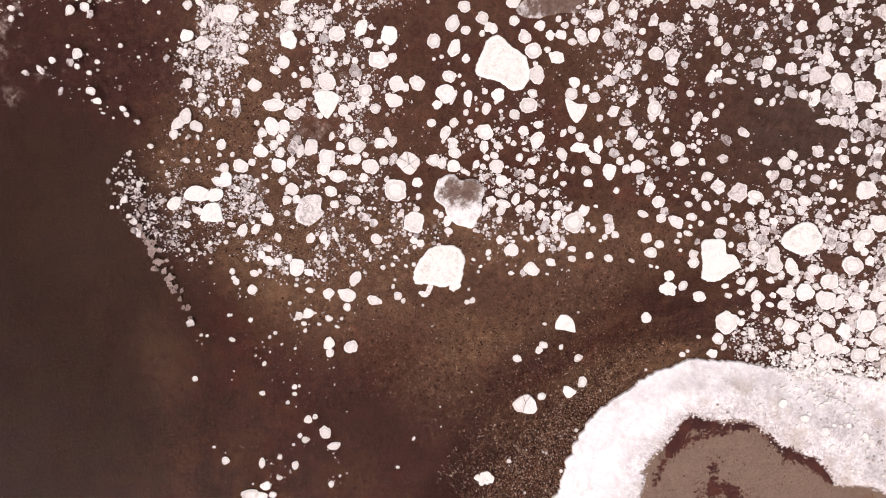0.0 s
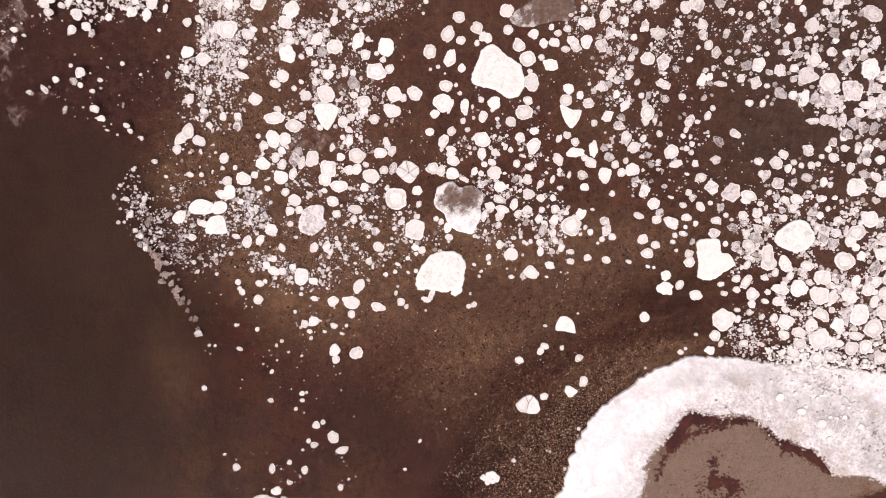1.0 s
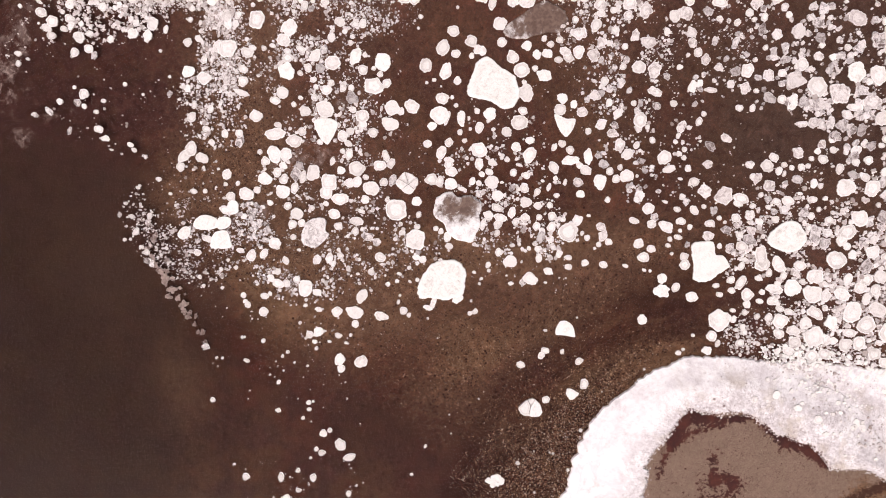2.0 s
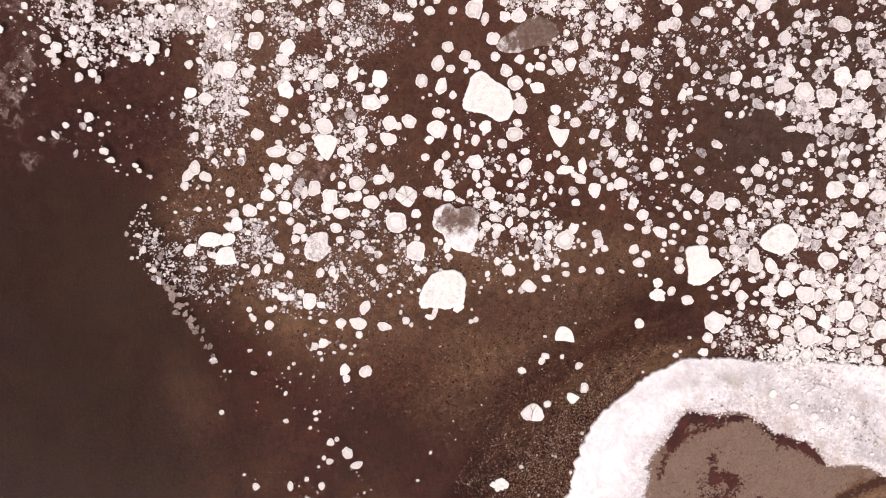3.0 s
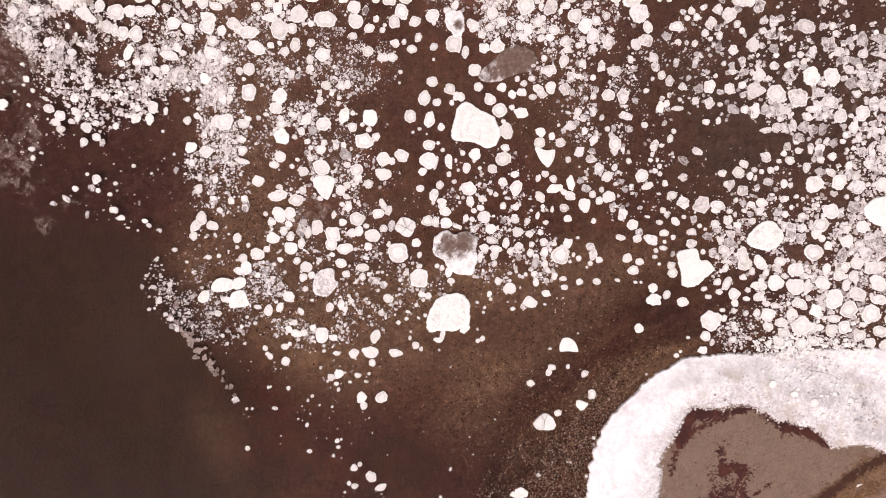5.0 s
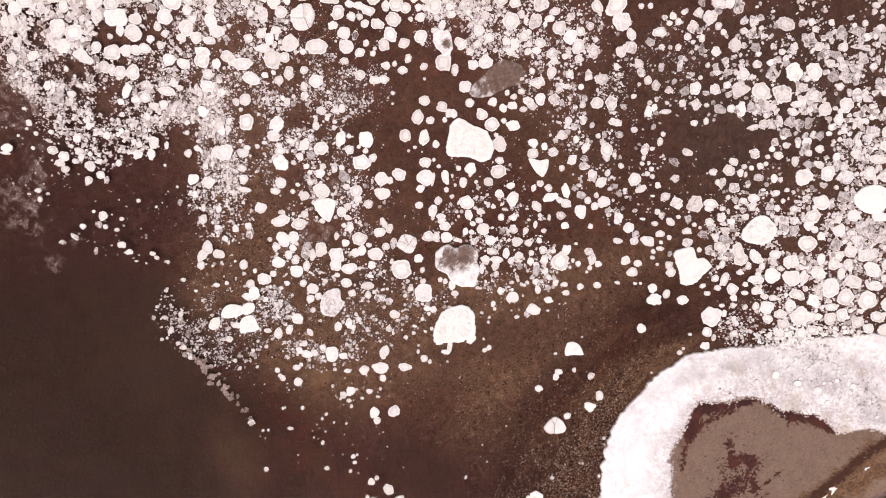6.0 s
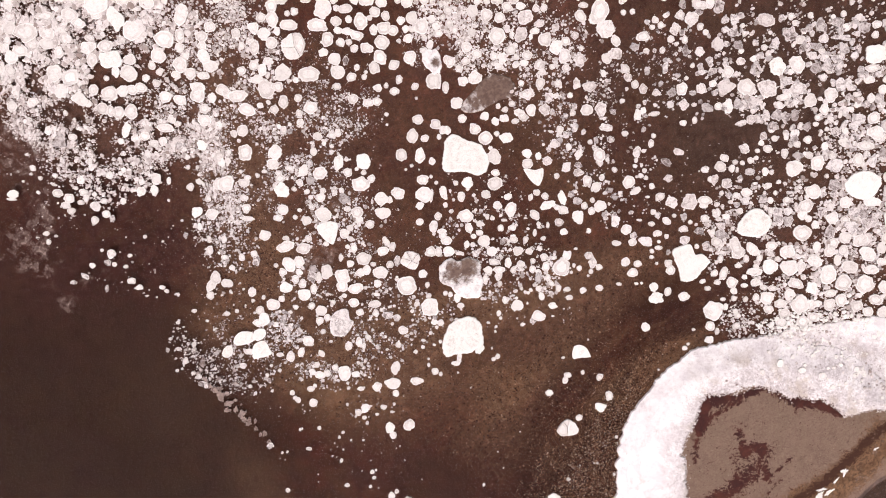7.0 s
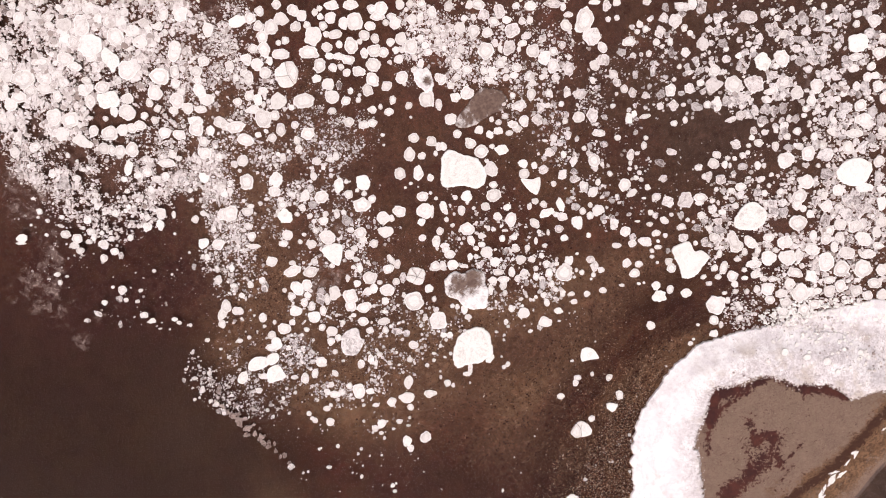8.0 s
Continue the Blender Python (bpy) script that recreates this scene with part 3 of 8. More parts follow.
    for cx, cy, rx, ry, turn, amount in (
        (-6.28, 9.41, 1.0, 2.8, 0, 0.8), (0.48, -3.47, 1.5, 1.3, 30, 0.6), (2.62, -2.51, 2.3, 0.9, 30, 0.5), (-1.93, 0.81, 2.6, 0.6, 0, 0.5), (-4.98, 0.29, 1.7, 0.9, 0, 0.4), (4.62, 0.5, 2.3, 0.9, 15, 0.5), (3.98, -6.19, 0.9, 1.9, -35, 0.7), (-9.43, 2.73, 0.6, 2.3, 0, 0.4), (-6.22, -0.34, 1.9, 1.1, 0, 0.5),
        (-3.48, -1.39, 1.3, 0.6, 0, 0.5), (-0.67, 0.67, 1.1, 0.6, 0, 0.6), (-4.24, -0.65, 1.3, 0.9, 0, 0.3), (-6.05, -1.32, 0.9, 0.6, 0, 0.3), (1.62, 0.2, 1.7, 0.5, 0, 0.4),
        (2.17, -6.43, 0.9, 1.0, 0, 0.35), (-11.90, 0.89, 2.5, 2.5, 0, 0.15), (-1.75, -0.10, 4.5, 1.0, 0, 0.45), (-4.53, -2.27, 1.6, 1.4, 0, 0.4), (-9.93, -3.88, 1.0, 1.6, 0, 0.3),
        (-6.87, 5.65, 1.3, 4.0, 0, 1.0), (-8.73, 7.34, 1.2, 1.6, 0, 0.35), (-9.36, 5.85, 0.9, 0.9, 0, 0.4), (-9.09, 2.82, 1.6, 1.4, 0, 0.5), (7.90, 0.47, 2.0, 0.8, 0, 0.4), (-5.10, 10.21, 1.0, 4.0, -111, 0.5),
        (-4.97, -1.59, 1.4, 1.4, 0, 0.5), (-2.90, -1.38, 1.6, 1.4, 0, 0.55), (-3.72, -0.31, 2.2, 0.8, 0, 0.3), (5.24, -1.08, 2.6, 0.9, 25, 0.45), (2.73, -2.86, 3.2, 0.8, 30, 0.35), (-0.61, -5.07, 2.0, 1.6, 0, 0.3), (6.08, -4.05, 2.6, 0.6, 25, 0.5), 
        (-3.26, 3.56, 2.4, 2.0, 0, 0.3), (5.53, 3.72, 1.2, 2.4, 0, 0.25), (-5.26, 0.10, 2.4, 1.2, 0, 0.4), (0.33, 0.63, 2.0, 0.8, 0, 0.5), (5.47, 6.71, 1.4, 2.0, 0, 0.3), (-2.35, -1.28, 2.2, 1.2, 0, 0.6), (-8.11, 5.85, 0.8, 3.4, 0, 0.6), (4.64, 0.09, 2.6, 0.9, 0, 0.55), (0.19, -2.26, 1.6, 0.6, 10, 0.4), (-5.98, 2.81, 1.2, 1.6, 0, 0.4), (-5.82, 0.01, 1.4, 1.0, 0, 0.4), (13.68, -12.80, 2.5, 2.5, 0, 0.55), (-2.72, 0.87, 3.5, 1.2, 0, 0.35), (3.29, -0.49, 2.5, 0.8, 15, 0.4), (-6.51, 10.28, 0.9, 2.6, 0, 0.5), (-6.96, 6.87, 0.9, 1.8, 0, 0.45), (-3.43, 6.00, 1.0, 0.9, 0, 0.45), (4.95, -7.09, 0.6, 2.4, -30, 0.3), (0.19, 4.68, 8.0, 4.0, 0, 0.14), (7.05, -3.85, 1.8, 0.4, 25, 0.4),
    ):
        blob(bed, 2, cx, cy, rx, ry, turn, amount)
    for cx, cy, rx, ry, turn, amount in (
        (-3.44, 5.90, 0.6, 0.9, 0, 0.75), (-4.73, 3.97, 1.2, 0.5, 0, 0.80), (-2.85, 3.93, 0.8, 0.5, 0, 0.60), (-3.80, 4.66, 0.8, 0.5, 0, 0.50), (-6.65, 2.01, 0.7, 0.7, 0, 0.60),
        (-15.48, 8.45, 0.6, 0.6, 0, 0.3), (-14.54, 8.76, 0.5, 0.4, 0, 0.3), (-13.99, 6.11, 0.4, 0.3, 0, 0.5), (-15.06, 5.53, 0.3, 0.4, 0, 0.45), (-15.76, 5.95, 0.4, 0.3, 0, 0.45), (-14.87, 5.16, 0.5, 0.3, 0, 0.4), (-14.27, 4.73, 0.3, 0.2, 0, 0.5), (-15.69, 6.67, 0.3, 0.3, 0, 0.6), (-13.10, 6.18, 0.3, 0.2, 0, 0.6), (-13.42, 11.03, 2.7, 1.3, 0, 0.3), (-9.10, 9.85, 1.8, 1.3, 0, 0.3), (-6.09, 10.12, 1.3, 1.3, 0, 0.3), (-7.70, 11.44, 1.8, 0.9, 0, 0.35), (-1.64, 12.86, 1.3, 0.9, 0, 0.3),
        (-14.87, 8.58, 0.5, 1.1, -21, 0.85), (-15.88, 8.23, 1.0, 0.8, 0, 0.5), (-15.11, 11.15, 0.9, 0.8, 0, 0.6), (-14.76, 12.25, 0.8, 1.2, 0, 0.6), (-14.69, 7.04, 1.2, 0.6, 0, 0.4),
        (-13.89, 6.17, 0.7, 0.4, 0, 0.7), (-17.03, 2.29, 1.1, 0.8, 0, 0.35), (-16.17, 1.11, 1.0, 0.5, -61, 0.4), (-17.36, 4.36, 1.0, 0.5, 0, 0.25), (-10.10, 0.45, 1.6, 0.5, -56, 0.75),
        (-11.36, 1.90, 0.7, 0.7, 0, 0.55), (-7.43, 2.13, 1.2, 1.0, 0, 0.5), (-4.91, 4.74, 0.9, 1.6, 0, 0.5), (-4.96, 14.58, 1.6, 2.4, 0, 0.5), (-7.42, 8.97, 0.8, 2.4, 0, 0.65), (-7.97, 6.77, 0.9, 2.2, 0, 0.55),
        (-9.63, 10.29, 1.8, 1.2, 0, 0.5), (-12.86, 11.76, 1.8, 1.0, 0, 0.55), (-12.41, 14.41, 2.5, 1.5, 0, 0.6), (-7.82, 15.66, 4.0, 2.0, 0, 0.6), (-11.27, 16.97, 3.0, 2.6, 0, 0.7), (2.68, 11.22, 1.5, 1.6, 0, 0.5),
        (16.99, 4.15, 2.6, 3.0, 0, 0.5), (15.82, -0.18, 2.0, 3.0, 0, 0.6), (15.12, -3.09, 2.2, 1.6, 0, 0.7), (15.93, 5.26, 2.2, 2.2, 0, 0.4), (-6.14, 4.11, 1.0, 1.0, 0, 0.4),
        (-15.07, 9.50, 1.6, 1.4, 0, 0.45), (-16.62, 7.67, 1.4, 1.0, 0, 0.5), (-15.06, 5.09, 1.6, 1.2, 0, 0.3), (-15.30, 7.04, 1.0, 0.8, 0, 0.4), (-12.07, -6.95, 0.8, 1.0, 0, 0.45), (-9.24, -4.28, 0.7, 1.4, 0, 0.35), (4.58, 9.34, 2.0, 1.2, 0, 0.3),
    ):
        blob(film, 0, cx, cy, rx, ry, turn, amount)
    # a band of dark silt, and tan gravel washed up along the ice belt
    bed[:, 1] += 0.7 * np.exp(-(to_line(x, y, spline([(-0.62, -9.18), (1.38, -7.62), (3.16, -5.97), (4.72, -4.75), (6.27, -3.85)], 30)) / 0.8) ** 2)
    edge = to_line(x, y, spline(WATER_SIDE[:9], 40))
    bed[:, 0] += 0.8 * np.exp(-(to_line(x, y, spline(WATER_SIDE[:5], 30)) / 1.0) ** 2)
    bed[:, 2] += 0.75 * np.exp(-(edge / 0.75) ** 2)
    bed[:, 1] += 0.75 * np.exp(-((to_line(x, y, spline(WATER_SIDE[:6], 30)) - 3.4) / 0.75) ** 2)
    bed[:, 1] -= 0.8 * np.exp(-(edge / 0.6) ** 2)
    # milky water among the ice
    for cx, cy, rx, ry, turn, amount in (
        (-12.62, 11.16, 2.9, 1.8, 0, 0.50), (-13.22, 13.53, 2.2, 1.8, 0, 0.40), (-9.57, 10.79, 2.2, 1.3, 0, 0.40), (-7.24, 13.23, 2.2, 1.8, 0, 0.35),
        (15.30, 4.79, 6.5, 5.5, 0, 0.55), (-9.58, 15.41, 6.5, 3.6, 0, 0.6), (-5.52, 9.19, 3.6, 4.0, 0, 0.45), (5.52, 10.60, 6.0, 3.6, 0, 0.45), (14.97, -2.05, 4.0, 3.0, 0, 0.5),
        (-4.79, 2.60, 4.0, 2.5, 0, 0.3), (1.32, 7.05, 7.0, 4.5, 0, 0.22), (14.07, -13.30, 2.4, 2.2, 0, 0.7), (-2.90, -1.38, 1.6, 1.6, 0, 0.3), (3.29, -0.10, 5.0, 1.6, 10, 0.25),
    ):
        blob(film, 1, cx, cy, rx, ry, turn, amount)
    # maroon silt
    for cx, cy, rx, ry, turn, amount in (
        (-12.54, 8.04, 3.4, 2.4, 0, 0.8), (-13.91, 7.37, 4.0, 3.6, 0, 0.8), (-14.27, 11.83, 2.0, 1.6, 0, 0.6), (-9.97, 6.08, 2.0, 2.0, 0, 0.5), (-4.58, -4.88, 2.6, 2.4, 0, 0.5), (-1.42, -7.73, 2.4, 1.6, 20, 0.6),
        (2.15, -3.86, 2.6, 0.6, 30, 0.4), (8.93, -1.86, 2.4, 0.8, 10, 0.5), (-10.49, 1.31, 2.2, 0.8, -59, 0.7), (-0.34, 6.49, 1.0, 2.4, 0, 0.4), (4.61, -1.03, 2.6, 1.0, 20, 0.4),
    ):
        blob(film, 2, cx, cy, rx, ry, turn, amount)
    bed[:, :3] = np.clip(bed[:, :3], 0, 1)
    # how far off the ice belt and how far along it, for silt that the waves laid in bands; the murky water past the bar
    flow = np.zeros((len(x), 4))
    belt = spline(WATER_SIDE[:12], 60)
    flow[:, 0], flow[:, 1] = np.clip(to_line(x, y, belt) / 10, 0, 1), beside(x, y, belt) / 30
    beyond = to_line(x, y, spline(FAR_SHORE, 30))
    flow[:, 2] = np.where(y < -9.5, smooth(-sd, 0.0, 0.7), 0) * (x > 7.5) * np.exp(-(np.maximum(beyond - 3, 0) / 3) ** 2)
    for cx, cy, rx, ry, amount in ((14.22, 5.73, 6.0, 5.0, 0.65), (10.96, 4.16, 2.5, 1.8, 0.3)):
        blob(flow, 2, cx, cy, rx, ry, 0, amount)
    nx, ny = len(gx), len(gy)
    faces = [(j * nx + i, j * nx + i + 1, (j + 1) * nx + i + 1, (j + 1) * nx + i) for j in range(ny - 1) for i in range(nx - 1)]
    ob = mesh_object("ground", np.stack([x, y, z], 1), faces, BED)
    for key, field in (("shore", shore), ("bed", bed), ("film", film), ("flow", flow)):
        field[:, 3] = 1.0
        ob.data.color_attributes.new(key, "FLOAT_COLOR", "POINT").data.foreach_set("color", field.ravel())
    return tagged(ob, "red-brown lake bed with gravel, and a damp grey-brown sand bar", "ground", kind="structure")


ground()


def water():
    s = 1500.0
    ob = mesh_object("water", [(-s, -s, 0), (s, -s, 0), (s, s, 0), (-s, s, 0)], [(0, 1, 2, 3)], WATER, False)
    return tagged(ob, "shallow clear brown water, rippled over the deeper part", "water", kind="structure")


water()


def ice_sheet(name, outer, inner, nu, nv, height, bumps, material, label, ragged, seed, wet_from, climb, wet_end=0.0):
    """A belt of frozen slush between two lines: a lumpy low step at the water, nearly flat on top, thin and ragged at the other side."""
    a, b = spline(outer, nu), spline(inner, nu)
    run = np.concatenate([[0], np.cumsum(np.hypot(*np.diff(a, axis=0).T))])
    verts, wet, brink = [], [], []
    for i in range(nu):
        d = b[i] - a[i]
        length = max(np.hypot(*d), 1e-3)
        oa = 0.05 * rough(a[i][0], a[i][1], 1.0, seed, 2) + 0.1 * abs(rough(a[i][0], a[i][1], 1.7, seed, 2)) + 0.06 + (0.72 * float(smooth(np.float64(i / nu), 0.12, 0.36)) - 1) * 0.24 * abs(noise.noise(Vector((a[i][0] * 2.1, a[i][1] * 2.1, seed)))) + 0.05 * rough(a[i][0], a[i][1], 7.0, seed, 2) + 0.025 * noise.noise(Vector((a[i][0] * 19, a[i][1] * 19, seed)))
        inn = ragged * (rough(b[i][0], b[i][1], 1.3, seed + 5) + 0.8 * rough(b[i][0], b[i][1], 5.0, seed + 9)
                        + 0.9 * noise.noise(Vector((b[i][0] * 11, b[i][1] * 11, seed))) + 0.7 * noise.noise(Vector((b[i][0] * 26, b[i][1] * 26, seed))))
        way = d / length
        pb = b[i] + way * inn
        brink.append((*pb, *way))
        for j in range(nv):
            k = (j / (nv - 1)) ** 1.3
            far = oa * (1 - k) ** 3 + k * length + inn * k ** 8
            q = a[i] + way * far
            from_edge, k0 = far - oa, far / length
            side = 0.75 * float(smooth(np.float64(from_edge), 0.0, 0.05)) + 0.25 * float(smooth(np.float64(from_edge), 0.0, 0.4))
            slope = 1 - 0.35 * float(smooth(np.float64(k0), 0.5, 1.0))
            n1, n2, n3 = rough(q[0], q[1], 0.7, seed + 2), rough(q[0], q[1], 4.5, seed + 3), rough(q[0], q[1], 13.0, seed + 4, 2)
            z = -0.02 + (height * slope + 0.02) * side + bumps * (n1 * 0.6 + n2 * (0.1 + 0.6 * k * k) + 0.35 * n3 * k * k) * side
            z += climb * float(smooth(np.float64(k0), 0.1, 0.65))
            if j == nv - 1:
                z = climb - 0.1
            verts.append((q[0], q[1], z))
            w = float(smooth(np.float64(k0), wet_from, 1.0)) * 0.75 + wet_end * float(smooth(np.float64(i / nu), 0.36, 0.58)) * (0.4 + 0.6 * k) + 0.4 * n1 + 0.3 * n2
            wet.append((min(1, max(0, w)), far / 4, run[i] / 60))
    faces = [(i * nv + j, (i + 1) * nv + j, (i + 1) * nv + j + 1, i * nv + j + 1) for i in range(nu - 1) for j in range(nv - 1)]
    base = tagged(new(name), label, "ice")
    mesh_object("crust", verts, faces, material, True, wet).parent = base
    return base, brink


SHORE_BELT, BRINK = ice_sheet("shore_ice", WATER_SIDE, SAND_SIDE, 1100, 88, 0.08, 0.025, SHORE_ICE, "thick white belt of frozen slush round the sand bar", 0.13, 4.0, 0.58, 0.13, 1.0)
ice_sheet("slush_ice", SLUSH_SIDE, [(WATER_SIDE[i][0] * 0.85 + SAND_SIDE[i][0] * 0.15, WATER_SIDE[i][1] * 0.85 + SAND_SIDE[i][1] * 0.15) for i in (9, 10, 11, 11, 12, 13, 14, 16)], 260, 44, 0.05, 0.025, SHORE_ICE,
          "white sheet of frozen-together small ice beside the shore belt", 0.0, 8.0, -0.6, 0.0)

# ---- floes ----
PLACED = []
LOOSE = {}


def outline(w, h, turn, rnd, corners, blunt, n, worn=0.07, ring=None):
    """A worn, rounded outline: of corners sides, w long towards turn and h across; or through ring's stations (degrees, metres)."""
    th = np.linspace(0, 2 * math.pi, n, endpoint=False)
    if ring is not None:
        st = [(d * math.cos(radians(a)), d * math.sin(radians(a))) for a, d in ring]
        way = spline(st[-2:] + st + st[:2], 12 * (len(st) + 3) + 1)[12:-24]
        x, y = np.interp(np.linspace(0, len(way) - 1, n), np.arange(len(way)), way[:, 0]), np.interp(np.linspace(0, len(way) - 1, n), np.arange(len(way)), way[:, 1])
        far = 1 + np.array([0.055 * rough(a, b, 3.0, w, 4) + 0.035 * noise.noise(Vector((a * 9, b * 9, h))) + 0.022 * noise.noise(Vector((a * 23, b * 23, h))) for a, b in zip(x, y)])
        return x * far, y * far
    ph = rnd.uniform(0, 6.283)
    sides = [(ph + 6.283 * (k + rnd.uniform(-0.27, 0.27)) / corners, 1 + rnd.uniform(-0.13, 0.13)) for k in range(corners)]
    total = np.zeros(n)
    for a, d in sides:
        total += np.maximum(0, np.cos(th - a) / d) ** blunt
    r = np.maximum(total, 1e-3) ** (-1 / blunt)
    for freq, part in ((1.3, 1.3), (3.2, 0.8), (8.0, 0.42), (18.0, 0.22)):
        ph = rnd.uniform(0, 90)
        r *= 1 + worn * part * np.array([noise.noise(Vector((math.cos(t) * freq, math.sin(t) * freq, ph))) for t in th])
    x, y = r * np.cos(th), r * np.sin(th)
    x = (x - (x.max() + x.min()) / 2) / (x.max() - x.min()) * w
    y = (y - (y.max() + y.min()) / 2) / (y.max() - y.min()) * h
    c, s = math.cos(radians(turn)), math.sin(radians(turn))
    return x * c - y * s, x * s + y * c


RINGS = ((0.97, -0.03, 0.3), (1.0, 0.0, 0.2), (0.985, 0.75, 0.05), (0.94, 1.0, 0.0), (0.87, 0.96, 0.2), (0.76, 0.82, 0.9), (0.5, 0.76, 0.7), (0.25, 0.8, 0.6))


def floe_mesh(w, h, turn, seed, corners=7, blunt=6.0, n=22, thick=None, rim=1.0, wet_side=None, worn=0.07, ring=None):
    """Verts, faces and wetness of one floe round its own middle: sides under and over the water, a raised rim, a dished top."""
    rnd = random.Random(seed)
    ox, oy = outline(w, h, turn, rnd, corners, blunt, n, worn, ring)
    size = math.sqrt(w * h)
    top = thick if thick is not None else min(0.05, 0.016 + 0.022 * size)
    verts, wet = [], []
    ph = rnd.uniform(0, 50)
    soaked = rnd.choice((0.05, 0.25, 0.5, 0.8, 1.1))
    for k, (f, zf, wf) in enumerate(RINGS):
        for i in range(n):
            x, y = ox[i] * f, oy[i] * f
            z = zf if k == 0 else top * (1 - rim * (1 - zf)) if k > 3 else top * zf
            if k > 1:
                z += 0.18 * top * noise.noise(Vector((x * 3, y * 3, ph)))
            verts.append((x, y, z))
            wet.append((min(1, wf * soaked) if wet_side is None else wet_side(x, y), f))
    verts.append((0, 0, top * (1 - rim * 0.3)))
    wet.append((0.5 if wet_side is None else wet_side(0, 0), 0.0))
    m = len(RINGS)
    faces = [(k * n + i, k * n + (i + 1) % n, (k + 1) * n + (i + 1) % n, (k + 1) * n + i) for k in range(m - 1) for i in range(n)]
    faces += [((m - 1) * n + i, (m - 1) * n + (i + 1) % n, m * n) for i in range(n)]
    return verts, faces, wet


def loose(heap, x, y, z, verts, faces, wet):
    """Add a piece to one of the heaps that are joined into one mesh at the end."""
    V, F, W = LOOSE.setdefault(heap, ([], [], []))
    at = len(V)
    V.extend((a + x, b + y, c + z) for a, b, c in verts)
    F.extend(tuple(i + at for i in f) for f in faces)
    W.extend(wet)


KINDS = {
    "p": ("ice_floe", ICE, "white pancake ice floe with a raised rim, afloat", 8, 4.6, 1.0),
    "b": ("ice_block", SNOW_ICE, "angular snow-white ice block lying in shallow water", 6, 9.0, 0.25),
    "w": ("worn_floe", WORN_ICE, "weathered grey-white ice floe, half awash", 7, 7.0, 0.8),
    "c": ("ice_chip", SNOW_ICE, "ragged white chip of ice stranded on the muddy shore", 5, 16.0, 0.3),
    "g": ("slush_floe", GREY_ICE, "wet grey lump of half-melted slush ice", 6, 12.0, 0.6),
    "d": ("drowned_slush", DROWNED, "faint grey lump of slush sunk under the water", 6, 9.0, 0.5),
}


def floe(x, y, w, h, turn=0, kind="p", ring=None, seed=None):
    """One floe at x, y, w long towards turn degrees and h across; the smallest join the crowd of small ones."""
    seed = len(PLACED) + 11 if seed is None else seed
    if kind == "p" and x > 4.5 and y > 0.5 + max(0.0, x - 11.0) and 0.09 < w * h < 0.6 and (seed * 7) % 10 < 6:
        kind = "w"
    name, material, label, corners, blunt, rim = KINDS[kind]
    PLACED.append((x, y, w, h, turn))
    big = math.sqrt(w * h)
    alone = big >= 0.42 or kind != "p"
    if kind == "p" and 0.3 <= big < 0.42:
        name, alone = "small_ice_floe", True
    n = 20 if not alone else 34 if big < 1.0 else 110
    rnd = random.Random(seed * 7 + 1)
    mesh = floe_mesh(w, h, turn, seed, max(5 if kind == "p" else 4, corners + rnd.choice((-1, 0, 0, 1))), blunt * rnd.uniform(0.8, 1.3), n, rim=rim, worn={"g": 0.24, "w": 0.2, "c": 0.7, "d": 0.5, "b": 0.16}.get(kind, 0.15), ring=ring)
    if not alone:
        loose("ice_floe", x, y, 0, *mesh)
        return None
    ob = mesh_object(name, mesh[0], mesh[1], material, False, mesh[2])
    ob.location = (x, y, -0.03 if kind == "d" else 0)
    size = "large" if big > 1.3 else "small" if big < 0.45 else ""
    return tagged(ob, f"{size} {label}".strip(), "ice floe" if kind != "b" else "ice block", "floes in the shallows")


def melting(x, y, w, h, seed, pool, label, thick, ring=None):
    """A floe that has half melted: soaked and brown round its pool (middle, and reach both ways), white elsewhere."""
    px, py, rx, ry = pool
    PLACED.append((x, y, w, h, 0))
    mesh = floe_mesh(w, h, 0, seed, 7, 6.0, 64, thick, 0.3, lambda a, b: min(1, max(0, 1.15 - 0.65 * math.hypot((a - px) / rx, (b - py) / ry))), 0.14, ring)
    ob = mesh_object("melting_floe", mesh[0], mesh[1], MELT, True, mesh[2])
    ob.location = (x, y, 0 if thick > 0.05 else -0.024)
    return tagged(ob, label, "ice floe", "floes in the shallows")


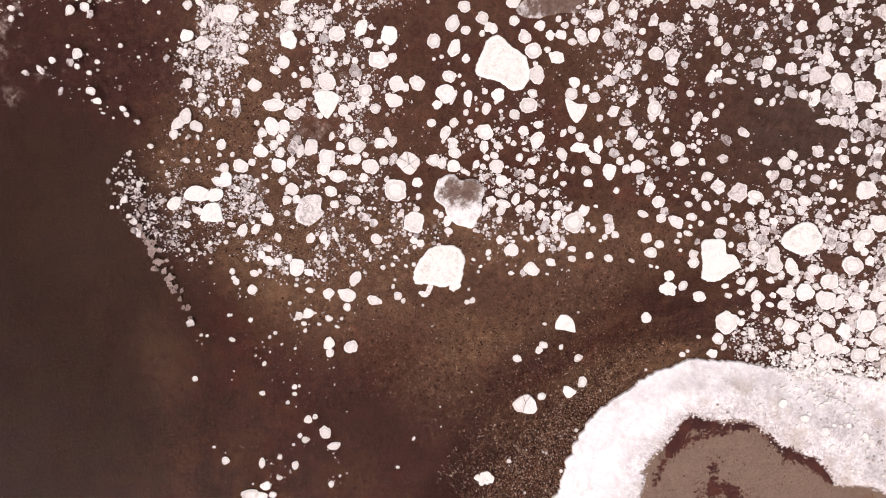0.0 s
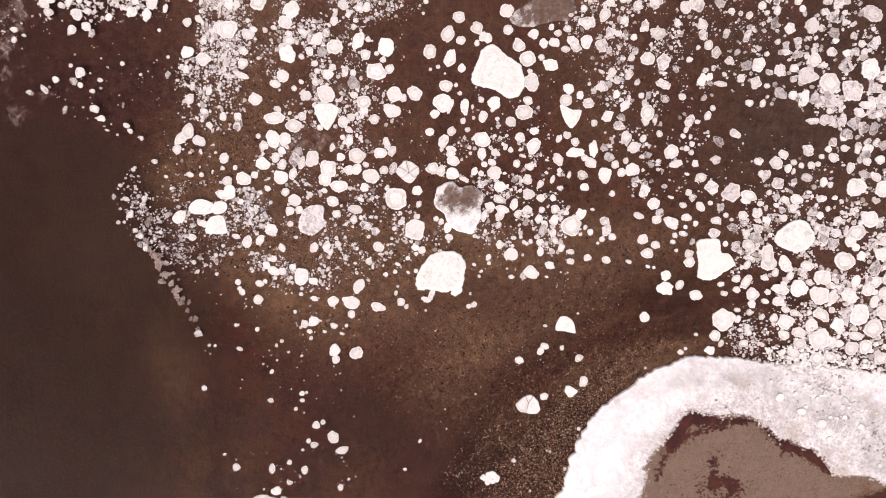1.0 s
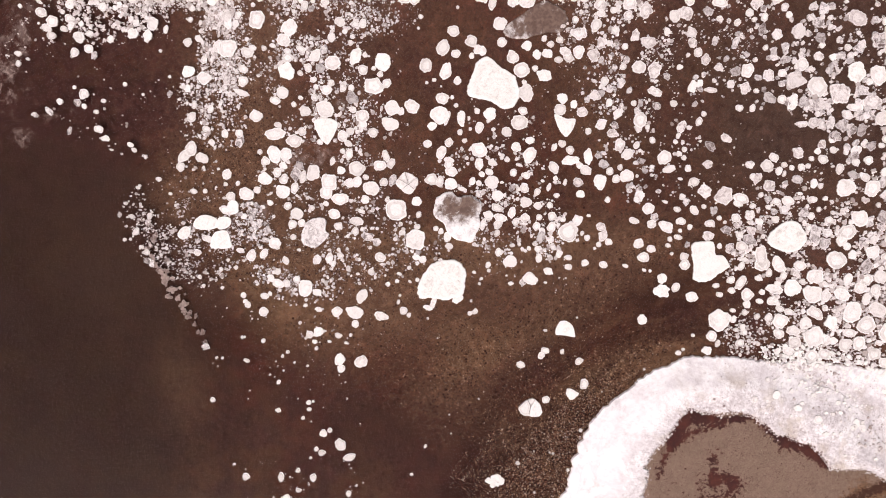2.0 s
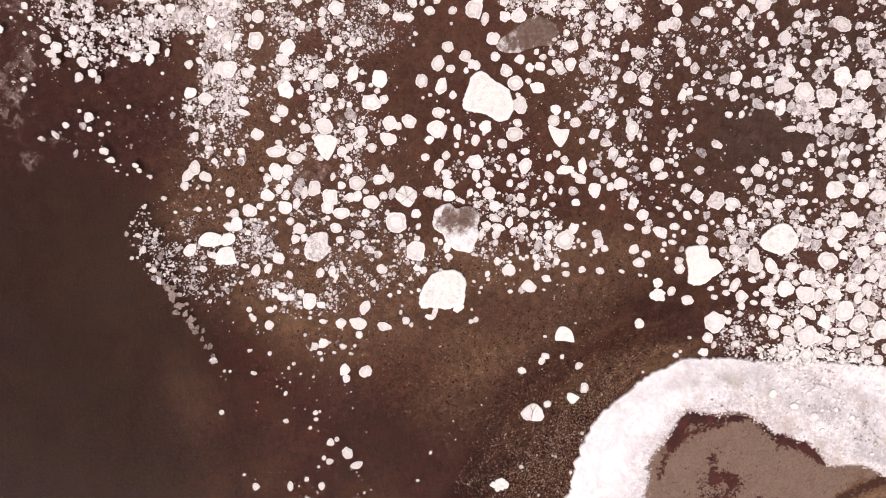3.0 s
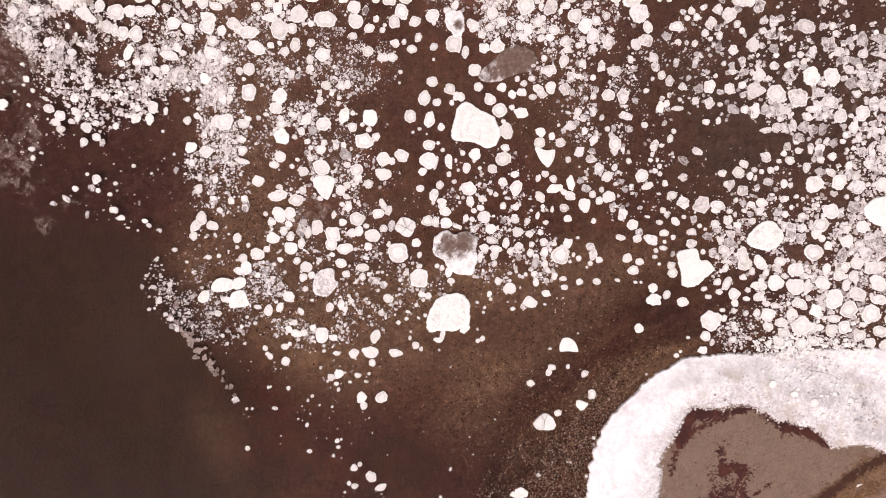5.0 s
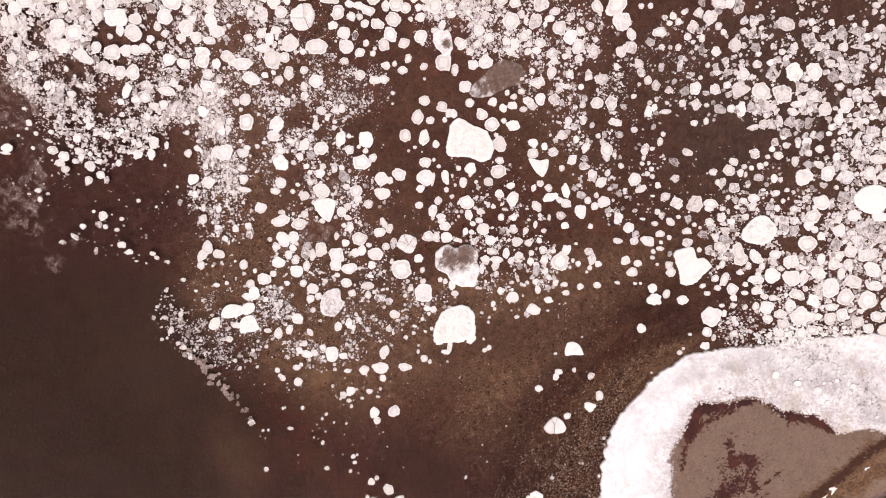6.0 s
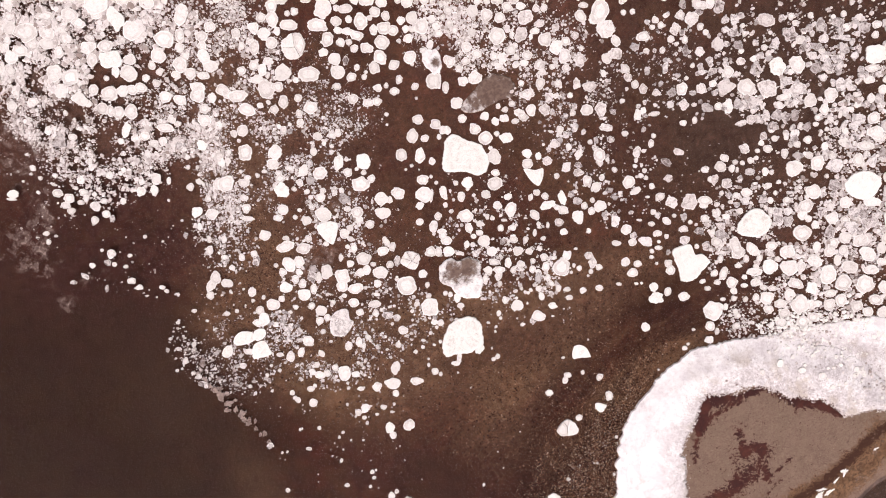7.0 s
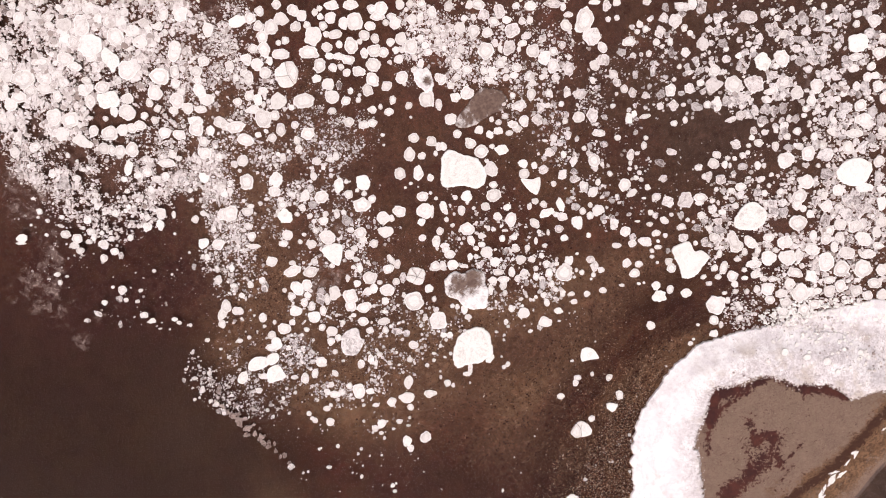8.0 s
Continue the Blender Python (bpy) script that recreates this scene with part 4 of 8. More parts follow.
def cracked(x, y, w, h, turn, seed, cuts, label, heart=(0.05, -0.05), ring=None):
    """A floe broken along cuts (degrees round its middle) into pieces that still lie together."""
    PLACED.append((x, y, w, h, turn))
    rnd = random.Random(seed)
    n = 60
    ox, oy = outline(w, h, turn, rnd, 8, 6.0, n, 0.1, ring)
    base = tagged(new("cracked_floe"), label, "ice floe", "floes in the shallows")
    base.location = (x, y, 0)
    mx, my = w * heart[0], h * heart[1]
    round_it = np.degrees(np.arctan2(oy, ox))
    marks = sorted(int(np.argmin(np.abs((round_it - c + 180) % 360 - 180))) for c in cuts)
    for a, b in zip(marks, marks[1:] + [marks[0] + n]):
        edge = [(ox[i % n], oy[i % n]) for i in range(a, b + 1)]
        first, last = edge[0], edge[-1]

        def crack(end):
            way = []
            for f in (0.25, 0.5, 0.75):
                qx, qy = mx + (end[0] - mx) * f, my + (end[1] - my) * f
                bend = 0.07 * math.hypot(end[0] - mx, end[1] - my) * noise.noise(Vector((qx * 9 + seed, qy * 9, end[0])))
                way.append((qx - (end[1] - my) * bend * 3, qy + (end[0] - mx) * bend * 3))
            return way

        edge = [(mx, my)] + crack(first) + edge + crack(last)[::-1]
        cx, cy = np.mean([e[0] for e in edge]), np.mean([e[1] for e in edge])
        top = 0.052 + rnd.uniform(-0.012, 0.012)
        gap = 0.026 / math.sqrt(w * h)
        k = len(edge)
        verts, wet = [], []
        for f, z, wf in ((1 - gap, -0.03, 0.3), (1 - gap, 0.0, 0.2), (0.975 - gap, top * 0.85, 0.1), (0.93 - gap, top, 0.0), (0.6, top * 0.95, 0.4)):
            verts += [(cx + (ex - cx) * f + rnd.uniform(-0.006, 0.006), cy + (ey - cy) * f + rnd.uniform(-0.006, 0.006), z) for ex, ey in edge]
            wet += [(wf, 0.9 * f)] * k
        verts.append((cx, cy, top * 0.93))
        wet.append((0.4, 0.3))
        faces = [(r * k + i, r * k + (i + 1) % k, (r + 1) * k + (i + 1) % k, (r + 1) * k + i) for r in range(4) for i in range(k)]
        faces += [(4 * k + i, 4 * k + (i + 1) % k, 5 * k) for i in range(k)]
        mesh_object("piece", verts, faces, ICE, False, wet).parent = base
    return base


def taken(x, y):
    """Which of many places lie on a floe."""
    hit = np.zeros(len(x), bool)
    for a, b, w, h, turn in PLACED:
        c, s = math.cos(radians(turn)), math.sin(radians(turn))
        u, v = ((x - a) * c + (y - b) * s) / w, (-(x - a) * s + (y - b) * c) / h
        hit |= u * u + v * v < 0.23
    return hit


# pools that the crumbs leave open
POOLS = ((11.65, 4.27, 1.6, 0.8), (9.66, 4.53, 0.9, 0.5), (-0.01, 7.26, 0.7, 1.6), (-2.41, 7.31, 0.3, 0.3), (-6.1, 8.88, 0.85, 2.4), (-6.20, 5.28, 0.6, 1.3), (13.58, 2.12, 1.0, 0.9), (-11.27, 10.80, 0.6, 1.1), (-8.90, 9.06, 0.5, 0.8), (-14.82, 11.68, 0.7, 0.8), (13.30, 3.78, 1.0, 0.5), (15.10, 1.30, 0.6, 0.8), (-2.01, 7.13, 0.7, 1.5), (-0.72, 7.36, 0.6, 1.2), (-1.37, 4.35, 0.7, 0.6), (-0.51, 5.43, 0.6, 1.0))


def brash(heap, x, y, rx, ry, turn, count, small, large, z=0.0, clump=0.7):
    """Crumbs of ice scattered over an oval, thinning outwards, in clumps."""
    rng = np.random.default_rng(int(abs(x * 71 + y * 37) * 10) + count)
    a, r = rng.uniform(0, 2 * math.pi, count * 5), np.sqrt(rng.uniform(0, 1, count * 5)) ** 1.15
    c, s = math.cos(radians(turn)), math.sin(radians(turn))
    u, v = rx * r * np.cos(a), ry * r * np.sin(a)
    px, py = x + u * c - v * s, y + u * s + v * c
    keep = ~taken(px, py) if heap not in ("slush", "gravel") else np.ones(len(px), bool)
    for a, b, c, d in POOLS:
        keep &= ((px - a) / c) ** 2 + ((py - b) / d) ** 2 > rng.uniform(0.1, 1.3, len(px))
    px, py = px[keep], py[keep]
    field = np.array([noise.noise(Vector((i * 1.1, j * 1.1, 7.0))) + 0.6 * noise.noise(Vector((i * 3.1, j * 3.1, 2.0))) for i, j in zip(px, py)])
    ok = rng.uniform(-0.6, 0.6, len(px)) * (1 - clump) + field * clump > 0.0
    px, py = px[ok][:count], py[ok][:count]
    sizes = small * (large / small) ** (rng.uniform(0, 1, len(px)) ** 1.9)
    for i in range(len(px)):
        crumb(heap, px[i], py[i], z, sizes[i], rng)


def crumb(heap, x, y, z, size, rng):
    """One angular crumb of ice or stone."""
    n = int(rng.integers(5, 8)) if size < 0.12 else 15 if heap == "slush" else 8
    th = np.arange(n) * 6.2832 / n + rng.uniform(0, 6.28)
    stretch = rng.uniform(0.68, 1.0)
    rr = size / 2 * (rng.uniform(0.72, 1.18, n) if heap != "slush" else rng.uniform(0.4, 1.3, n))
    t2 = rng.uniform(0, 3.14)
    ex, ey = rr * np.cos(th), rr * np.sin(th) * stretch
    ex, ey = ex * math.cos(t2) - ey * math.sin(t2), ex * math.sin(t2) + ey * math.cos(t2)
    top = min(0.03, 0.006 + 0.12 * size) * rng.uniform(0.7, 1.3) if heap != "slush" else rng.uniform(0.006, 0.02)
    verts = [(ex[k], ey[k], -0.02) for k in range(n)] + [(ex[k] * 0.94, ey[k] * 0.94, top * 0.92) for k in range(n)] + [(0, 0, top)]
    faces = [(k, (k + 1) % n, n + (k + 1) % n, n + k) for k in range(n)] + [(n + k, n + (k + 1) % n, 2 * n) for k in range(n)]
    tone = rng.uniform(0, 1)
    loose(heap, x, y, z, verts, faces, [(tone * 0.6, 0.5)] * n + [(tone * 0.3, 0.5)] * n + [(tone, 0.5)])


def brink_crumbs(count, reach):
    """Crumbs broken off along the sand side of the shore ice, more of them where the ice is rotten."""
    rng = np.random.default_rng(77)
    for i in rng.integers(0, len(BRINK), count):
        x, y, dx, dy = BRINK[i]
        wide = reach * (1.0 + 1.2 * max(0.0, noise.noise(Vector((x * 0.9, y * 0.9, 3.0))) + 0.1))
        off = rng.normal(-0.05, wide)
        side = rng.normal(0, 0.05)
        crumb("fringe", x + dx * off - dy * side, y + dy * off + dx * side, 0.125 if off > 0 else 0.15, 0.018 * 4.5 ** (rng.uniform(0, 1) ** 1.6), rng)


brink_crumbs(4200, 0.12)
mesh_object("fringe", LOOSE["fringe"][0], LOOSE["fringe"][1], BRASH, False, LOOSE.pop("fringe")[2]).parent = SHORE_BELT


def belt_lumps(count):
    """Rounded lumps of older ice frozen into the rougher end of the belt."""
    rnd = random.Random(5)
    a, b = spline(WATER_SIDE, 200), spline(SAND_SIDE, 200)
    for seed in range(count):
        i, k = rnd.randrange(112, 180), rnd.uniform(0.12, 0.75)
        x, y = a[i] + (b[i] - a[i]) * k
        w = rnd.uniform(0.1, 0.2) if seed % 4 else rnd.uniform(0.22, 0.36)
        verts, faces, wet = floe_mesh(w, w * rnd.uniform(0.7, 0.95), rnd.uniform(0, 180), 900 + seed, 7, 6.0, 14, 0.035, 0.3, None, 0.15)
        lump = mesh_object("lump", verts, faces, SNOW_ICE if seed % 3 else ICE, True, wet)
        lump.location = (x, y, 0.068 + 0.13 * float(smooth(np.float64(k), 0.1, 0.65)))
        lump.parent = SHORE_BELT


belt_lumps(32)

TURN = -21
# the largest floes, each with its own outline
floe(1.90, 6.32, 1.81, 1.82, 0, "b",
     ((-171, 0.92), (-154, 0.91), (-122, 0.65), (-88, 0.70), (-73, 0.93), (-57, 1.08), (-35, 1.04), (-11, 0.92), (13, 0.80), (69, 0.65), (95, 0.90), (110, 0.97), (130, 0.87), (165, 0.80)))
floe(-0.22, -0.51, 1.74, 1.46, 0, "b",
     ((-176, 0.87), (-145, 1.02), (-128, 0.80), (-86, 0.73), (-47, 0.87), (-28, 0.85), (7, 0.88), (41, 0.91), (75, 0.75), (116, 0.70), (150, 0.67)))
floe(9.38, -0.34, 1.34, 1.48, 0, "b",
     ((-163, 0.66), (-136, 0.86), (-113, 0.81), (-86, 0.63), (-58, 0.52), (-17, 0.70), (21, 0.49), (57, 0.33), (84, 0.72), (119, 0.85), (139, 0.89), (160, 0.69)))
floe(12.09, 0.43, 1.45, 1.14, 0, "b",
     ((-170, 0.74), (-144, 0.63), (-91, 0.57), (-44, 0.66), (-6, 0.73), (37, 0.62), (83, 0.57), (134, 0.51), (169, 0.62)))
floe(16.61, 0.58, 1.43, 1.15, 0, "b",
     ((-154, 0.61), (-83, 0.58), (-15, 0.70), (16, 0.74), (74, 0.60), (119, 0.63), (163, 0.75)))
floe(4.38, 4.72, 0.75, 0.80, 0, "b",
     ((-121, 0.30), (-92, 0.40), (-65, 0.32), (-11, 0.30), (30, 0.43), (49, 0.33), (84, 0.25), (116, 0.38), (133, 0.55), (178, 0.29)))
floe(-4.04, 4.98, 0.82, 0.93, 0, "b",
     ((-148, 0.31), (-88, 0.47), (-7, 0.35), (36, 0.51), (94, 0.47), (142, 0.52)))
floe(0.28, -1.20, 0.34, 0.45, TURN - 30, "b")
melting(0.43, 1.71, 1.72, 1.87, 5, (0.08, 0.35, 0.72, 0.47), "half-melted white floe with a brown soaked hollow", 0.06,
        ((-160, 0.56), (-129, 0.64), (-102, 0.77), (-79, 0.87), (-63, 1.05), (-45, 0.88), (-21, 0.86), (-1, 0.81), (21, 0.92), (36, 0.99), (55, 0.93), (71, 0.79), (88, 0.73), (98, 0.91), (111, 1.00), (133, 0.99), (147, 0.94), (164, 0.89), (180, 0.79)))
melting(3.46, 8.40, 2.19, 1.24, 9, (0.26, 0.03, 1.44, 0.98), "brown soaked floe melted nearly through", 0.03,
        ((-177, 0.88), (-169, 1.11), (-157, 1.18), (-134, 0.86), (-115, 0.66), (-84, 0.51), (-42, 0.70), (-26, 1.02), (-10, 1.11), (9, 1.07), (28, 0.89), (57, 0.74), (83, 0.53), (124, 0.42), (164, 0.57)))
# the white heap at the edge of the drop-off
floe(-8.56, 1.99, 0.91, 0.54, 0, "b",
     ((-169, 0.46), (-136, 0.34), (-69, 0.29), (-25, 0.47), (6, 0.46), (35, 0.35), (91, 0.27), (150, 0.36)))
floe(-7.92, 1.94, 0.52, 0.45, 0, "b",
     ((-170, 0.26), (-130, 0.29), (-74, 0.22), (-14, 0.27), (31, 0.30), (80, 0.23), (136, 0.25)))
floe(-8.07, 1.34, 0.74, 0.66, 0, "b",
     ((-174, 0.37), (-143, 0.43), (-88, 0.33), (-38, 0.47), (-11, 0.38), (41, 0.40), (80, 0.34), (134, 0.33)))
floe(-9.36, 1.65, 0.49, 0.48, 0, "b",
     ((-162, 0.26), (-105, 0.25), (-33, 0.22), (28, 0.28), (73, 0.25), (136, 0.19)))
floe(-4.68, 1.42, 1.00, 1.05, 0, "g",
     ((-159, 0.54), (-130, 0.58), (-92, 0.53), (-48, 0.44), (-9, 0.51), (11, 0.39), (41, 0.57), (65, 0.58), (103, 0.51), (146, 0.46)))
melting(1.79, 10.12, 0.73, 1.04, 12, (0.1, -0.1, 0.16, 0.2), "white floe with a grey melted hollow", 0.06)
floe(1.62, 9.39, 0.61, 0.63, TURN)
cracked(-1.30, 3.01, 0.79, 0.73, TURN, 3, (20, 95, 150, 230, 320), "white floe cracked into wedges")
cracked(-3.15, 12.23, 0.95, 1.04, TURN, 8, (75, 170, 285), "large white floe cracked into three pieces")
cracked(2.73, -5.38, 0.87, 0.69, 0, 21, (55, 100, 262), "white floe cracked across, in shallow water", (0.03, 0.12),
        ((-146, 0.38), (-103, 0.32), (-58, 0.41), (-34, 0.49), (-12, 0.45), (20, 0.40), (58, 0.38), (91, 0.35), (135, 0.33), (175, 0.44)))
floe(4.12, -2.53, 0.71, 0.62, 0, "b",
     ((-154, 0.38), (-106, 0.23), (-46, 0.43), (-33, 0.42), (18, 0.30), (82, 0.31), (128, 0.35), (180, 0.36)))
# a floe fallen apart into lumps
floe(1.1, -8.07, 0.27, 0.23, 131, "b")
floe(1.25, -8.21, 0.27, 0.23, 56, "b")
floe(1.42, -7.95, 0.32, 0.27, 147, "b")
floe(1.55, -8.1, 0.30, 0.26, 58, "b")
floe(1.26, -7.94, 0.22, 0.19, 42, "b")
floe(1.4, -8.21, 0.19, 0.16, 154, "b")
floe(1.32, -8.06, 0.26, 0.22, 40, "b")
for cx, cy, w, h, turn in ((12.95, -10.40, 0.22, 0.24, 30), (12.58, -10.64, 0.22, 0.09, 20), (11.91, -10.85, 0.3, 0.12, -10), (12.18, -11.03, 0.3, 0.16, 10), (11.71, -11.14, 0.42, 0.24, 25),
                           (11.30, -11.40, 0.3, 0.14, 40), (11.07, -11.65, 0.4, 0.26, 25), (10.70, -11.79, 0.35, 0.2, 5), (14.45, -9.84, 0.16, 0.1, 0)):
    floe(cx, cy, w * 1.75, h * 1.15, turn + 15, "c").location.z = 0.13

floe(-12.03, 18.39, 0.31, 0.30, 159)
floe(-11.60, 18.29, 0.35, 0.39, 159)
floe(-12.37, 18.29, 0.47, 0.31, 159, "g")
floe(-11.96, 17.88, 0.47, 0.47, 159)
floe(-11.44, 17.78, 0.47, 0.39, 118)
floe(-10.93, 17.51, 0.51, 0.35, 159)
floe(-10.99, 17.20, 0.39, 0.27, 159)
floe(-10.46, 17.01, 0.62, 0.55, 159)
floe(-9.83, 16.74, 0.62, 0.90, 159)
floe(-9.15, 16.79, 0.35, 0.47, 159)
floe(-8.85, 16.56, 0.35, 0.55, 159)
floe(-8.39, 16.35, 0.47, 0.45, 159)
floe(-8.16, 16.65, 0.47, 0.35, 159)
floe(-9.30, 17.24, 0.55, 0.47, 159)
floe(-10.02, 17.47, 0.47, 0.39, 159)
floe(-8.11, 15.89, 0.70, 0.47, 159)
floe(-7.57, 16.00, 0.47, 0.39, 159)
floe(-7.50, 15.70, 0.31, 0.39, 159)
floe(-8.78, 15.87, 0.70, 0.78, 159)
floe(-7.97, 15.40, 0.62, 0.51, 159)
floe(-7.09, 15.70, 0.39, 0.35, 159)
floe(-6.74, 16.04, 0.43, 0.51, 159)
floe(-6.13, 15.80, 0.62, 0.62, 159)
floe(-6.93, 15.40, 0.23, 0.23, 159)
floe(-6.68, 15.27, 0.23, 0.31, 159)
floe(-5.35, 14.88, 0.43, 0.58, 159)
floe(-10.63, 16.53, 0.47, 0.62, 159)
floe(-10.36, 16.31, 0.51, 0.47, 159)
floe(-9.83, 15.95, 0.97, 0.93, 159)
floe(-8.47, 15.32, 0.47, 0.23, 159)
floe(-12.99, 16.91, 0.39, 0.70, 159)
floe(-13.17, 16.43, 0.39, 0.27, 159)
floe(-11.86, 16.05, 0.78, 0.39, 159)
floe(-10.91, 15.81, 0.70, 0.62, 159)
floe(-10.71, 15.42, 0.62, 0.39, 139)
floe(-9.96, 15.56, 0.47, 0.43, 159)
floe(-9.30, 15.20, 0.62, 1.01, 8, "b")
floe(-8.84, 14.55, 0.78, 0.78, 159)
floe(-6.87, 14.59, 0.55, 0.86, 159)
floe(-5.96, 13.85, 0.47, 0.43, 159)
floe(-7.81, 13.92, 0.82, 0.66, 159)
floe(-7.16, 13.87, 0.39, 0.55, 159)
floe(-7.32, 13.44, 0.39, 0.39, 159)
floe(-6.40, 13.58, 0.51, 0.43, 159)
floe(-6.49, 13.26, 0.39, 0.35, 159)
floe(-13.26, 16.03, 0.55, 0.55, 159)
floe(-12.77, 15.67, 1.01, 0.74, 179)
floe(-11.98, 15.42, 0.62, 0.55, 159)
floe(-11.41, 15.05, 0.35, 0.58, 159)
floe(-11.46, 15.39, 0.47, 0.27, 159)
floe(-12.67, 15.17, 0.55, 0.47, 159)
floe(-12.11, 15.04, 0.62, 0.43, 159)
floe(-13.53, 15.62, 0.31, 0.35, 159)
floe(-10.69, 14.45, 0.70, 0.47, 159)
floe(-10.50, 14.78, 0.39, 0.27, 159)
floe(-10.01, 14.32, 0.62, 0.47, 8)
floe(-9.34, 14.34, 0.23, 0.31, 159)
floe(-8.50, 14.30, 0.31, 0.27, 159)
floe(-13.18, 15.12, 0.62, 0.47, 159)
floe(-13.58, 14.96, 0.55, 0.55, 159)
floe(-13.72, 15.37, 0.35, 0.35, 159)
floe(-11.78, 14.61, 0.39, 0.47, 159)
floe(-10.69, 13.98, 0.43, 0.55, 159)
floe(-9.99, 13.79, 0.93, 0.70, 159, "b")
floe(-9.30, 13.58, 0.51, 0.43, 159)
floe(-8.20, 13.39, 0.62, 0.62, 129)
floe(-8.55, 13.12, 0.31, 0.35, 159)
floe(-8.35, 12.80, 0.31, 0.31, 159)
floe(-7.54, 12.82, 0.58, 0.62, 159)
floe(-7.26, 12.39, 0.47, 0.47, 159)
floe(-7.79, 12.51, 0.39, 0.31, 159)
floe(-7.21, 13.09, 0.31, 0.31, 159)
floe(-6.54, 12.84, 0.47, 0.62, 18)
floe(-6.43, 12.43, 0.62, 0.47, 159)
floe(-6.78, 12.17, 0.47, 0.31, 159)
floe(-7.14, 11.82, 0.62, 0.39, 159)
floe(-6.26, 11.45, 0.55, 0.47, 159)
floe(-12.23, 13.92, 0.62, 0.70, 159)
floe(-11.71, 13.61, 0.70, 0.66, 159)
floe(-9.51, 13.09, 0.70, 0.66, 159)
floe(-9.96, 13.30, 0.31, 0.47, 159)
floe(-9.25, 12.46, 0.55, 0.39, 159)
floe(-10.39, 13.16, 0.23, 0.23, 159)
floe(-13.79, 14.48, 0.39, 0.39, 159)
floe(-14.11, 14.60, 0.31, 0.47, 159)
floe(-8.61, 12.42, 0.31, 0.31, 159)
floe(-8.93, 12.72, 0.31, 0.31, 159)
floe(-2.52, 14.83, 0.39, 0.39, 159)
floe(-3.24, 14.84, 0.37, 0.41, 159)
floe(-2.00, 14.40, 0.48, 0.48, 159)
floe(-1.77, 14.10, 0.41, 0.43, 159)
floe(-2.53, 14.24, 0.62, 0.51, 139)
floe(-3.66, 14.71, 0.47, 0.45, 159)
floe(-4.18, 14.79, 0.70, 0.47, 174, "b")
floe(-3.45, 14.33, 0.47, 0.43, 159)
floe(-3.03, 14.12, 0.56, 0.62, 159)
floe(-2.13, 13.79, 0.41, 0.45, 129)
floe(-1.70, 13.69, 0.31, 0.31, 159)
floe(-1.24, 14.03, 0.25, 0.31, 159)
floe(-1.01, 14.10, 0.23, 0.23, 159)
floe(-0.75, 13.63, 0.45, 0.47, 159)
floe(-1.12, 13.43, 0.33, 0.36, 159)
floe(-1.09, 13.81, 0.27, 0.27, 159)
floe(-0.54, 14.06, 0.62, 0.39, 159)
floe(-1.64, 13.20, 0.70, 0.76, 159)
floe(-2.01, 12.72, 0.82, 0.51, 159)
floe(0.17, 13.81, 0.62, 0.43, 159)
floe(-0.36, 13.25, 0.39, 0.51, 159)
floe(0.09, 13.16, 0.66, 0.70, 159)
floe(0.57, 12.79, 0.47, 0.37, 159)
floe(0.98, 13.01, 0.62, 0.31, 159)
floe(1.21, 13.26, 0.58, 0.55, 159)
floe(0.88, 13.35, 0.43, 0.39, 159)
floe(1.19, 12.69, 0.25, 0.27, 159)
floe(1.53, 12.55, 0.47, 0.51, 159)
floe(1.48, 12.82, 0.39, 0.31, 159)
floe(1.96, 13.13, 0.35, 0.39, 159)
floe(2.18, 12.44, 0.39, 0.45, 159)
floe(2.51, 12.41, 0.25, 0.39, 159)
floe(3.01, 12.42, 0.37, 0.51, 159)
floe(2.77, 12.08, 0.23, 0.27, 159)
floe(2.75, 12.87, 0.39, 0.31, 159)
floe(2.11, 12.88, 0.16, 0.19, 159)
floe(2.33, 13.03, 0.31, 0.31, 159)
floe(0.23, 12.54, 0.43, 0.41, 159)
floe(-0.03, 12.39, 0.23, 0.23, 159)
floe(-0.81, 12.98, 0.58, 0.35, 169)
floe(-1.13, 13.10, 0.27, 0.25, 159)
floe(-1.29, 12.63, 0.45, 0.41, 159)
floe(-0.81, 12.57, 0.28, 0.31, 159)
floe(-0.38, 12.36, 0.55, 0.66, 159)
floe(-3.49, 13.90, 0.45, 0.47, 159)
floe(-3.99, 13.61, 0.39, 0.37, 159)
floe(-3.62, 13.41, 0.51, 0.66, 159)
floe(-3.07, 13.03, 0.70, 0.43, 159)
floe(-4.41, 13.30, 0.45, 0.47, 159)
floe(-4.08, 12.98, 0.53, 0.51, 159)
floe(-3.58, 12.94, 0.27, 0.35, 159)
floe(-3.89, 12.58, 0.47, 0.47, 159)
floe(-5.09, 13.32, 0.39, 0.41, 159)
floe(-5.03, 12.82, 0.23, 0.31, 159)
floe(-4.68, 12.88, 0.31, 0.31, 159)
floe(-4.59, 12.61, 0.39, 0.62, 159)
floe(-3.82, 11.40, 0.66, 0.70, 159)
floe(-2.70, 13.44, 0.30, 0.31, 159)
floe(-2.99, 13.46, 0.22, 0.23, 159)
floe(-1.82, 12.08, 0.47, 0.58, 159)
floe(-1.37, 11.83, 0.35, 0.35, 159)
floe(-2.11, 11.67, 0.39, 0.35, 159, "b")
floe(-1.78, 11.30, 0.51, 0.48, 159)
floe(-1.39, 11.12, 0.27, 0.39, 159, "g")
floe(-1.81, 10.79, 0.58, 0.55, 159)
floe(-2.89, 11.05, 0.86, 0.62, 159)
floe(-3.45, 10.98, 0.23, 0.23, 159)
